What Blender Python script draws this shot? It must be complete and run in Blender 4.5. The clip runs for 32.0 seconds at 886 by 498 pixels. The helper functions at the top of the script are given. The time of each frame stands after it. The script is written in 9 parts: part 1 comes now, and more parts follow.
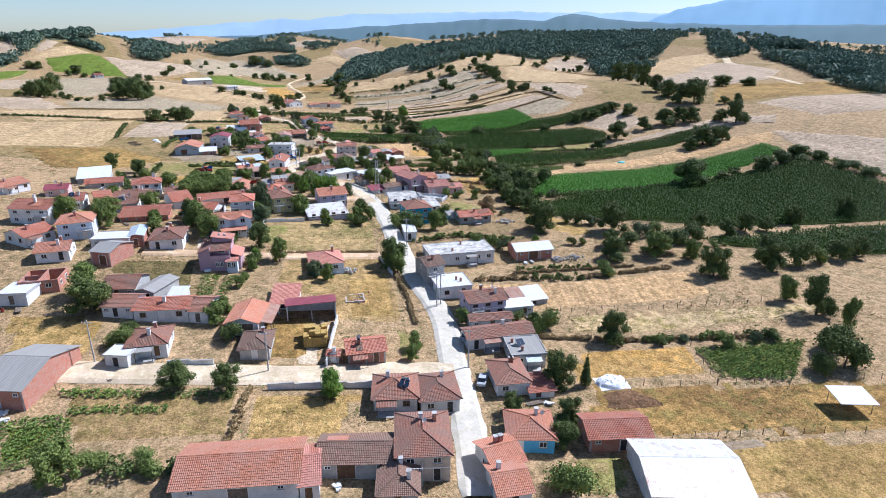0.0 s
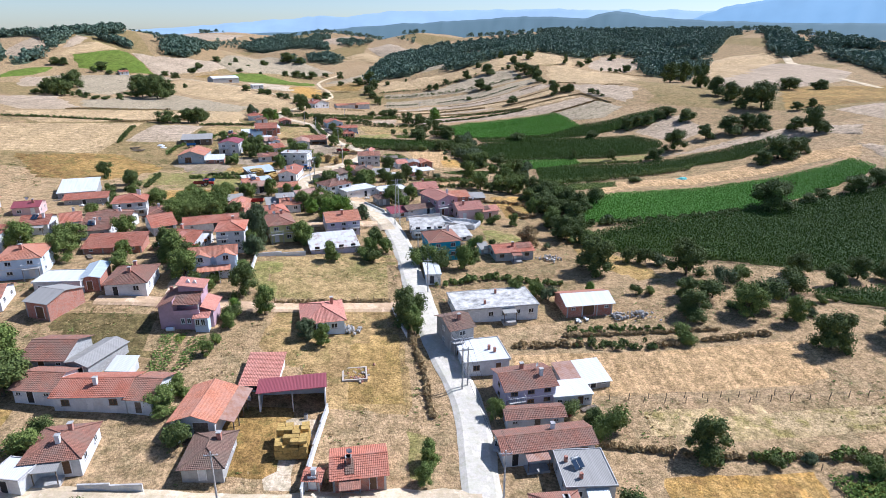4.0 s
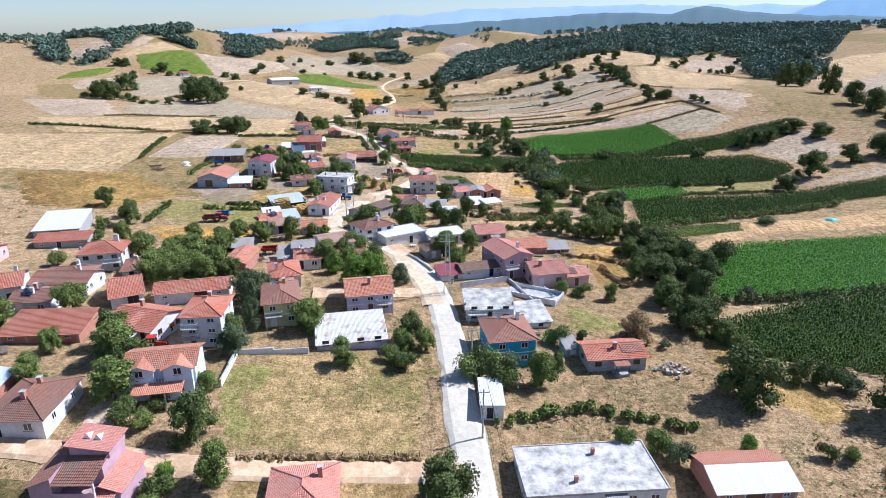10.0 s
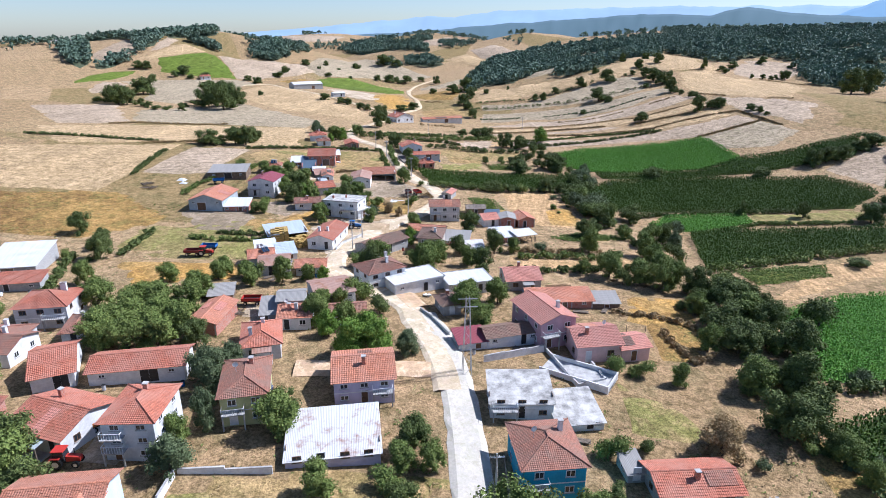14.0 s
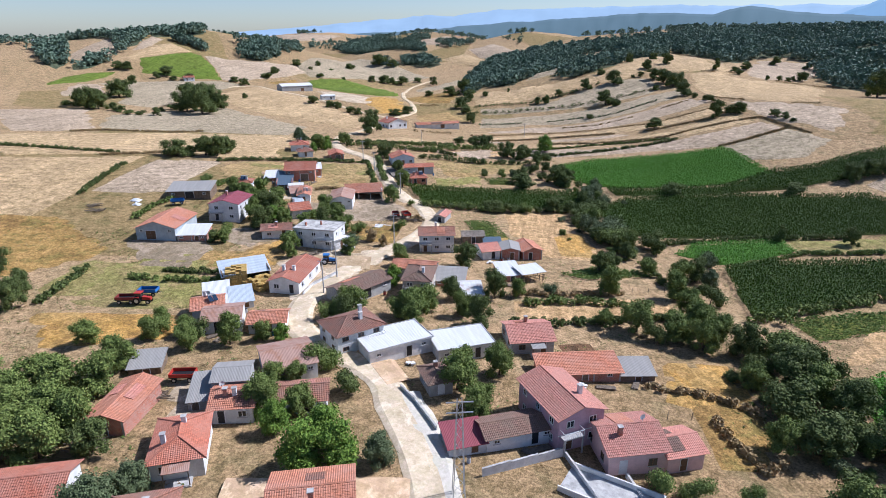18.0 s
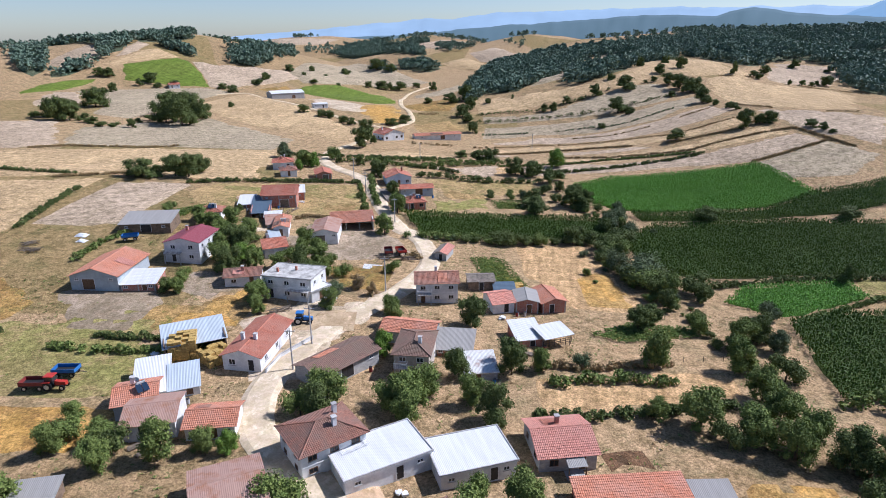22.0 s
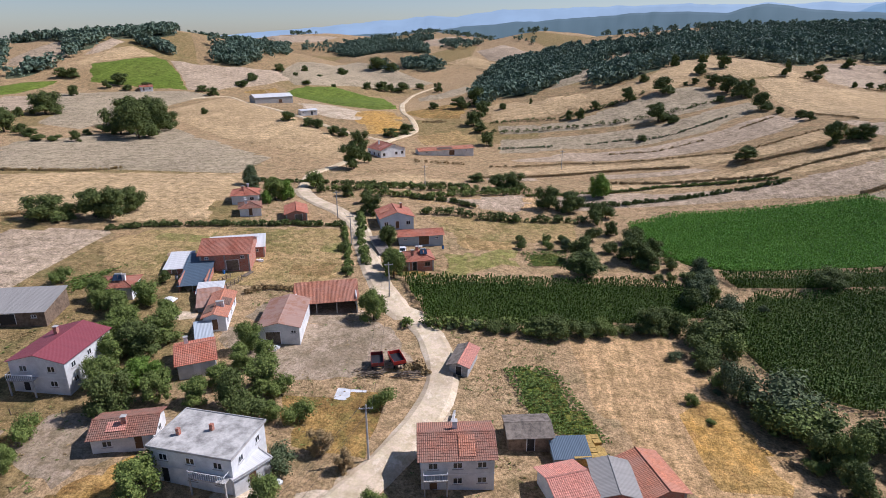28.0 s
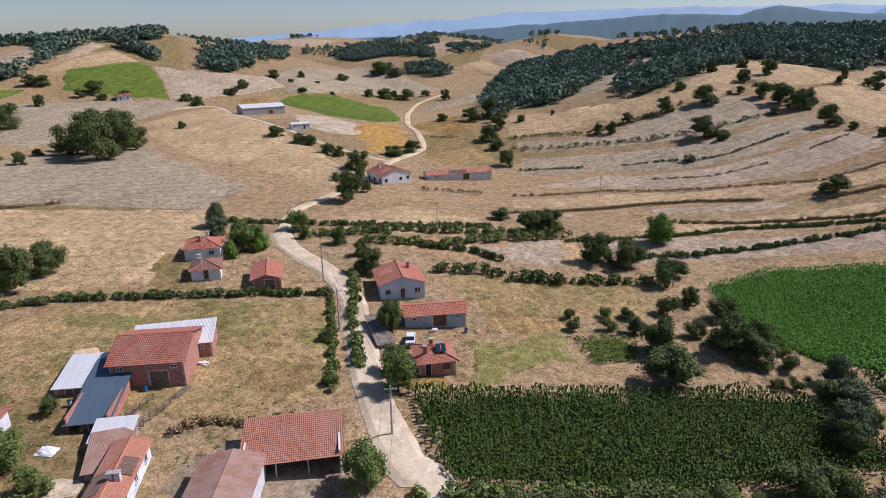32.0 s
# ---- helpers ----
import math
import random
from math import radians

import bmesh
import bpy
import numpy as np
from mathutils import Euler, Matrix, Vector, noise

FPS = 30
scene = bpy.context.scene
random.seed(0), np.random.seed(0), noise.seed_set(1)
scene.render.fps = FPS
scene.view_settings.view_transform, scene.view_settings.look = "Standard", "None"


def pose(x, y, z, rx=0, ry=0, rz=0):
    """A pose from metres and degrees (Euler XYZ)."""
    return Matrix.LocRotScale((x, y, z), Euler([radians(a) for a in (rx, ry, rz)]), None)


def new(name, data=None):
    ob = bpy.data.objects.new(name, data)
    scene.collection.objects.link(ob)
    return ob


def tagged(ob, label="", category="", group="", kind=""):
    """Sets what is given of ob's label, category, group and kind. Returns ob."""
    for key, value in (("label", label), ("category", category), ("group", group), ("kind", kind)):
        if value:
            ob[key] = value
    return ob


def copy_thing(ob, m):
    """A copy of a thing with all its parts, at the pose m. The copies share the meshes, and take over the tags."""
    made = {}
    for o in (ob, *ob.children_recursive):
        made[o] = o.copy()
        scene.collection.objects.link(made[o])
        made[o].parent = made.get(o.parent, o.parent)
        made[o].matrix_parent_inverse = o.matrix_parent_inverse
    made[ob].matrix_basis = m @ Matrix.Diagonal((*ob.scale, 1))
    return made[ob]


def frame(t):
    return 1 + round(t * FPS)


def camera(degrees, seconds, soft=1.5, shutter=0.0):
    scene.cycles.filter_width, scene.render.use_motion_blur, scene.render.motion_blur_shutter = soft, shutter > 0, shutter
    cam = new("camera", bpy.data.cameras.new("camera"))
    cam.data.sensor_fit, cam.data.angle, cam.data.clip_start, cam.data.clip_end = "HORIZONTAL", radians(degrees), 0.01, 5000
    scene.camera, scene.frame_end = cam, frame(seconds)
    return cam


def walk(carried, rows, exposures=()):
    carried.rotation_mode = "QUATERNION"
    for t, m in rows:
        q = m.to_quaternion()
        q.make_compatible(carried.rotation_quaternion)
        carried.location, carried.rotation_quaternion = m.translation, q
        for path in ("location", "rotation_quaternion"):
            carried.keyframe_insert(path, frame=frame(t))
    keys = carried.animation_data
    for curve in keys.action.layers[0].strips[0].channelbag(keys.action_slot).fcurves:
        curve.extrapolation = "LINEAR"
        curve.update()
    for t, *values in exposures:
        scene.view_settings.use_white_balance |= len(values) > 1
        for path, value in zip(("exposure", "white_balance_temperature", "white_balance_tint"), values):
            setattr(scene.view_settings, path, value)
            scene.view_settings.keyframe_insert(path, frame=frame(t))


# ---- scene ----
cam = camera(73.06, 32.0, 0.9)
PATH = [
    (0, pose(-0.00, 0.00, 60.37, 70.758, 0, -9.967) @ pose(0, 0, 0, 0, 0, 0.164)),
    (1, pose(1.69, 9.02, 60.22, 70.696, 0, -9.463) @ pose(0, 0, 0, 0, 0, 0.153)),
    (2, pose(3.39, 17.99, 60.08, 70.639, 0, -8.888) @ pose(0, 0, 0, 0, 0, 0.205)),
    (3, pose(5.06, 26.90, 59.95, 70.582, 0, -7.877) @ pose(0, 0, 0, 0, 0, 0.311)),
    (4, pose(6.65, 35.79, 59.83, 70.550, 0, -6.623) @ pose(0, 0, 0, 0, 0, 0.389)),
    (5, pose(8.12, 44.70, 59.74, 70.521, 0, -5.387) @ pose(0, 0, 0, 0, 0, 0.427)),
    (6, pose(9.46, 53.62, 59.68, 70.509, 0, -4.280) @ pose(0, 0, 0, 0, 0, 0.427)),
    (7, pose(10.62, 62.52, 59.65, 70.471, 0, -3.064) @ pose(0, 0, 0, 0, 0, 0.329)),
    (8, pose(11.49, 71.38, 59.66, 70.407, 0, -1.858) @ pose(0, 0, 0, 0, 0, 0.170)),
    (9, pose(12.06, 80.18, 59.72, 70.379, 0, -0.726) @ pose(0, 0, 0, 0, 0, 0.063)),
    (10, pose(12.40, 88.76, 59.83, 70.360, 0, 0.275) @ pose(0, 0, 0, 0, 0, 0.022)),
    (11, pose(12.69, 96.94, 59.94, 70.360, 0, 1.278) @ pose(0, 0, 0, 0, 0, 0.010)),
    (12, pose(13.02, 104.74, 60.05, 70.394, 0, 2.161) @ pose(0, 0, 0, 0, 0, 0.021)),
    (13, pose(13.37, 112.17, 60.13, 70.471, 0, 2.770) @ pose(0, 0, 0, 0, 0, 0.020)),
    (14, pose(13.67, 119.39, 60.17, 70.525, 0, 3.186) @ pose(0, 0, 0, 0, 0, 0.044)),
    (15, pose(13.91, 126.52, 60.15, 70.499, 0, 3.233) @ pose(0, 0, 0, 0, 0, 0.076)),
    (16, pose(14.07, 133.67, 60.12, 70.429, 0, 3.149) @ pose(0, 0, 0, 0, 0, 0.112)),
    (17, pose(14.12, 140.95, 60.13, 70.397, 0, 3.111) @ pose(0, 0, 0, 0, 0, 0.112)),
    (18, pose(14.05, 148.39, 60.21, 70.446, 0, 3.104) @ pose(0, 0, 0, 0, 0, 0.059)),
    (19, pose(13.82, 155.89, 60.33, 70.533, 0, 3.125) @ pose(0, 0, 0, 0, 0, -0.036)),
    (20, pose(13.40, 163.37, 60.45, 70.604, 0, 3.121) @ pose(0, 0, 0, 0, 0, -0.103)),
    (21, pose(12.84, 170.81, 60.51, 70.663, 0, 3.129) @ pose(0, 0, 0, 0, 0, -0.143)),
    (22, pose(12.14, 178.38, 60.49, 70.711, 0, 3.134) @ pose(0, 0, 0, 0, 0, -0.215)),
    (23, pose(11.37, 186.31, 60.35, 70.610, 0, 3.125) @ pose(0, 0, 0, 0, 0, -0.242)),
    (24, pose(10.56, 195.06, 60.17, 70.598, 0, 3.057) @ pose(0, 0, 0, 0, 0, -0.235)),
    (25, pose(9.69, 204.58, 59.95, 70.581, 0, 3.059) @ pose(0, 0, 0, 0, 0, -0.235)),
    (26, pose(8.70, 214.84, 59.72, 70.553, 0, 3.080) @ pose(0, 0, 0, 0, 0, -0.242)),
    (27, pose(7.59, 225.64, 59.51, 70.541, 0, 3.247) @ pose(0, 0, 0, 0, 0, -0.245)),
    (28, pose(6.30, 236.74, 59.34, 70.542, 0, 3.455) @ pose(0, 0, 0, 0, 0, -0.247)),
    (29, pose(4.85, 247.94, 59.26, 70.598, 0, 3.589) @ pose(0, 0, 0, 0, 0, -0.222)),
    (30, pose(3.29, 259.22, 59.25, 70.713, 0, 3.681) @ pose(0, 0, 0, 0, 0, -0.237)),
    (31, pose(1.64, 270.44, 59.27, 70.775, 0, 3.772) @ pose(0, 0, 0, 0, 0, -0.305)),
    (32, pose(-0.00, 281.60, 59.30, 70.829, 0, 3.808) @ pose(0, 0, 0, 0, 0, -0.357)),
]
walk(cam, PATH, [(0, 0.61, 5270, 14), (6, 0.62, 5300, 15), (13, 0.66, 5260, 16), (17, 0.48, 5300, 16), (19, 0.42, 5340, 17), (25, 0.36, 5430, 18), (28, 0.13, 5620, 20), (32, 0.01, 5640, 22)])

# ---- world and sun ----
SUN_ELEVATION, SUN_TURN = radians(47), radians(68)
world = bpy.data.worlds.new("world")
scene.world = world
world.use_nodes = True
wn = world.node_tree
sky = wn.nodes.new("ShaderNodeTexSky")
sky.sky_type, sky.sun_disc = "NISHITA", False
sky.altitude = 300
sky.sun_elevation, sky.sun_rotation = SUN_ELEVATION, SUN_TURN
sky.air_density, sky.dust_density, sky.ozone_density = 1.0, 0.6, 1.6
wn.nodes["Background"].inputs[1].default_value = 0.077
wn.links.new(sky.outputs[0], wn.nodes["Background"].inputs[0])
sun = new("sun", bpy.data.lights.new("sun", "SUN"))
sun.data.energy, sun.data.angle, sun.data.color = 4.8, radians(0.5), (1.0, 0.94, 0.85)
sun_way = Vector((math.sin(SUN_TURN) * math.cos(SUN_ELEVATION), math.cos(SUN_TURN) * math.cos(SUN_ELEVATION), math.sin(SUN_ELEVATION)))
sun.rotation_euler = sun_way.to_track_quat("Z", "Y").to_euler()


# ---- materials ----
def graph(name, rough=0.85, metal=0.0):
    m = bpy.data.materials.new(name)
    m.use_nodes = True
    b = m.node_tree.nodes["Principled BSDF"]
    b.inputs["Roughness"].default_value, b.inputs["Metallic"].default_value = rough, metal
    b.inputs["Specular IOR Level"].default_value = 0.25
    return m, m.node_tree, b


def node(nt, kind, **values):
    n = nt.nodes.new(kind)
    for key, value in values.items():
        n.inputs[key.replace("_", " ")].default_value = value
    return n


def mixed(nt, factor, a, b, blend="MIX"):
    n = nt.nodes.new("ShaderNodeMix")
    n.data_type, n.blend_type = "RGBA", blend
    for socket, value in ((n.inputs[0], factor), (n.inputs[6], a), (n.inputs[7], b)):
        if hasattr(value, "is_output"):
            nt.links.new(value, socket)
        else:
            socket.default_value = value if isinstance(value, float) else (*value, 1.0)
    return n.outputs[2]


def spread(nt, value, low, high):
    n = node(nt, "ShaderNodeMapRange", From_Min=low, From_Max=high)
    nt.links.new(value, n.inputs[0])
    return n.outputs[0]


def place(nt, turn=0.0, stretch=(1, 1, 1)):
    g = nt.nodes.new("ShaderNodeNewGeometry")
    mp = nt.nodes.new("ShaderNodeMapping")
    mp.inputs["Rotation"].default_value = (0, 0, radians(turn))
    mp.inputs["Scale"].default_value = stretch
    nt.links.new(g.outputs["Position"], mp.inputs["Vector"])
    return mp.outputs[0]


def grain(nt, where, scale, detail=4.0, rough=0.6):
    n = node(nt, "ShaderNodeTexNoise", Scale=scale, Detail=detail, Roughness=rough)
    if where is not None:
        nt.links.new(where, n.inputs["Vector"])
    return n.outputs[0]


def relief(nt, b, height, strength, distance):
    n = node(nt, "ShaderNodeBump", Strength=strength, Distance=distance)
    nt.links.new(height, n.inputs["Height"])
    nt.links.new(n.outputs[0], b.inputs["Normal"])


def earth(name, a, b_, c, turn=0.0, line=0.0, patch=0.05, amount=0.55, rugged=1.0, plots=False):
    """Soil or grass: two tones in broad patches, a third in ragged spots, bare worn places, tufts and grit, and drill lines of the given spacing along a direction."""
    m, nt, b = graph(name, 0.95)
    b.inputs["Specular IOR Level"].default_value = 0.1
    w = place(nt)
    big = spread(nt, grain(nt, w, patch, 6.0, 0.66), 0.42, 0.58)
    col = mixed(nt, big, tuple(v * 1.08 for v in a), tuple(v * 0.88 for v in b_))
    spot = spread(nt, grain(nt, w, patch * 5 + 0.03, 7.0, 0.72), 0.5, 0.6)
    scaled = nt.nodes.new("ShaderNodeMath")
    scaled.operation = "MULTIPLY"
    scaled.inputs[1].default_value = min(0.95, amount * 1.45)
    nt.links.new(spot, scaled.inputs[0])
    col = mixed(nt, scaled.outputs[0], col, c)
    bare = spread(nt, grain(nt, place(nt, 40, (1.3, 0.8, 1)), patch * 2.6 + 0.05, 6.0, 0.7), 0.55, 0.64)
    col = mixed(nt, bare, col, tuple(min(0.7, v * f) for v, f in zip(a, (1.22, 1.2, 1.25))))
    if line:
        wv = node(nt, "ShaderNodeTexWave", Scale=1.0, Distortion=2.0, Detail=3.0, Detail_Scale=0.5)
        nt.links.new(place(nt, turn, (0.31 / line,) * 3), wv.inputs["Vector"])
        streak = spread(nt, grain(nt, place(nt, turn, (1 / line, 0.02, 1)), 0.6, 4.0, 0.7), 0.4, 0.6)
        both = mixed(nt, 0.6, wv.outputs[1], streak)
        col = mixed(nt, 0.5, col, mixed(nt, both, tuple(v * 0.6 for v in a), tuple(min(1, v * 1.28) for v in b_)))
    if plots:
        vo = node(nt, "ShaderNodeTexVoronoi", Scale=0.011)
        nt.links.new(place(nt, 20), vo.inputs["Vector"])
        sep = nt.nodes.new("ShaderNodeSeparateColor")
        nt.links.new(vo.outputs["Color"], sep.inputs[0])
        tone = mixed(nt, spread(nt, sep.outputs[0], 0.35, 0.75), (0.43, 0.315, 0.20), (0.30, 0.225, 0.14))
        tone = mixed(nt, spread(nt, sep.outputs[1], 0.7, 0.85), tone, (0.16, 0.15, 0.07))
        col = mixed(nt, 0.5, col, tone)
    tuft = spread(nt, grain(nt, w, 0.55, 7.0, 0.78), 0.40, 0.58)
    fine = grain(nt, w, 2.4, 5.0, 0.8)
    grit = spread(nt, fine, 0.40, 0.60)
    lo, hi = 1 - 0.40 * rugged, 1 + 0.16 * rugged
    col = mixed(nt, 1.0, col, mixed(nt, tuft, (lo, lo * 1.02, lo * 0.92), (hi, hi, hi)), "MULTIPLY")
    lo, hi = 1 - 0.44 * rugged, 1 + 0.26 * rugged
    col = mixed(nt, 1.0, col, mixed(nt, grit, (lo, lo, lo), (hi, hi, hi)), "MULTIPLY")
    nt.links.new(col, b.inputs["Base Color"])
    relief(nt, b, fine, 0.8 * rugged, 0.3 * rugged)
    return m


def plain(name, colour, rough=0.8, metal=0.0, vary=0.18, scale=0.8, bump=0.15):
    """Paint, plaster, sheet or timber with stains at two sizes; each object a little different."""
    m, nt, b = graph(name, rough, metal)
    w = place(nt)
    stain = grain(nt, w, scale, 5.0, 0.7)
    fine = grain(nt, w, scale * 9, 3.0, 0.7)
    oi = nt.nodes.new("ShaderNodeObjectInfo")
    low = tuple(v * (1 - 1.5 * vary) for v in colour)
    high = tuple(min(0.9, v * (1 + 0.4 * vary)) for v in colour)
    col = mixed(nt, spread(nt, stain, 0.32, 0.62), low, high)
    col = mixed(nt, 1.0, col, mixed(nt, fine, (0.86, 0.86, 0.86), (1.1, 1.1, 1.1)), "MULTIPLY")
    col = mixed(nt, 1.0, col, mixed(nt, oi.outputs["Random"], (0.88, 0.88, 0.88), (1.06, 1.06, 1.06)), "MULTIPLY")
    nt.links.new(col, b.inputs["Base Color"])
    relief(nt, b, fine, bump, 0.05)
    return m


def tiles(name, colour, other):
    """Clay roof tiles: rounded rows up the slope, single tiles darker or paler, lichen and patches."""
    m, nt, b = graph(name, 0.88)
    uv = nt.nodes.new("ShaderNodeUVMap")
    w = place(nt)
    br = node(nt, "ShaderNodeTexBrick", Scale=1.0, Mortar_Size=0.02, Brick_Width=0.26, Row_Height=0.36, Bias=0.0)
    br.inputs["Color1"].default_value = (*[v * 0.8 for v in colour], 1)
    br.inputs["Color2"].default_value = (*[min(1, v * 1.16) for v in colour], 1)
    br.inputs["Mortar"].default_value = (*[v * 0.45 for v in colour], 1)
    br.offset = 0.0
    nt.links.new(uv.outputs[0], br.inputs["Vector"])
    age = spread(nt, grain(nt, w, 0.35, 5.0, 0.7), 0.4, 0.68)
    col = mixed(nt, age, br.outputs["Color"], other)
    lichen = spread(nt, grain(nt, w, 3.0, 4.0, 0.7), 0.55, 0.8)
    col = mixed(nt, lichen, col, tuple(v * 0.5 for v in other))
    oi = nt.nodes.new("ShaderNodeObjectInfo")
    col = mixed(nt, 1.0, col, mixed(nt, oi.outputs["Random"], (0.8, 0.82, 0.84), (1.12, 1.08, 1.05)), "MULTIPLY")
    nt.links.new(col, b.inputs["Base Color"])
    wv = node(nt, "ShaderNodeTexWave", Scale=1.2)
    wv.wave_profile = "SIN"
    nt.links.new(uv.outputs[0], wv.inputs["Vector"])
    relief(nt, b, wv.outputs[1], 0.6, 0.08)
    return m


def sheet(name, colour, rough=0.45, metal=0.3, rust=0.0):
    """Ribbed sheet roofing with dirt streaks and rust."""
    m, nt, b = graph(name, rough, metal)
    uv = nt.nodes.new("ShaderNodeUVMap")
    mp = nt.nodes.new("ShaderNodeMapping")
    mp.inputs["Scale"].default_value = (1.6, 0.12, 1)
    nt.links.new(uv.outputs[0], mp.inputs["Vector"])
    streak = grain(nt, mp.outputs[0], 1.0, 5.0, 0.65)
    w = place(nt)
    col = mixed(nt, spread(nt, streak, 0.3, 0.7), tuple(v * 0.78 for v in colour), colour)
    col = mixed(nt, spread(nt, grain(nt, w, 0.5, 5.0, 0.7), 0.62 - rust, 0.86 - rust), col, (0.28, 0.12, 0.06) if rust > 0.05 else tuple(v * 0.6 for v in colour))
    nt.links.new(col, b.inputs["Base Color"])
    wv = node(nt, "ShaderNodeTexWave", Scale=1.4)
    nt.links.new(uv.outputs[0], wv.inputs["Vector"])
    relief(nt, b, wv.outputs[1], 0.5, 0.05)
    return m


def masonry(name, colour, other, wide, high):
    """Brick or block walling with pale joints."""
    m, nt, b = graph(name, 0.9)
    tc = nt.nodes.new("ShaderNodeUVMap")
    br = node(nt, "ShaderNodeTexBrick", Scale=1.0, Mortar_Size=0.012, Brick_Width=wide, Row_Height=high)
    br.inputs["Color1"].default_value = (*[v * 0.8 for v in colour], 1)
    br.inputs["Color2"].default_value = (*[v * 1.15 for v in colour], 1)
    br.inputs["Mortar"].default_value = (*other, 1)
    nt.links.new(tc.outputs[0], br.inputs["Vector"])
    stain = spread(nt, grain(nt, place(nt), 0.7, 5.0, 0.7), 0.35, 0.7)
    nt.links.new(mixed(nt, stain, br.outputs["Color"], mixed(nt, 0.45, br.outputs["Color"], other)), b.inputs["Base Color"])
    relief(nt, b, br.outputs["Fac"], -0.4, 0.02)
    return m


def foliage(name, dark, light, tint):
    m, nt, b = graph(name, 0.6)
    g = nt.nodes.new("ShaderNodeNewGeometry")
    oi = nt.nodes.new("ShaderNodeObjectInfo")
    col = mixed(nt, g.outputs["Random Per Island"], dark, light)
    col = mixed(nt, spread(nt, oi.outputs["Random"], 0.35, 1.2), col, tint)
    nt.links.new(col, b.inputs["Base Color"])
    b.inputs["Specular IOR Level"].default_value = 0.1
    return m


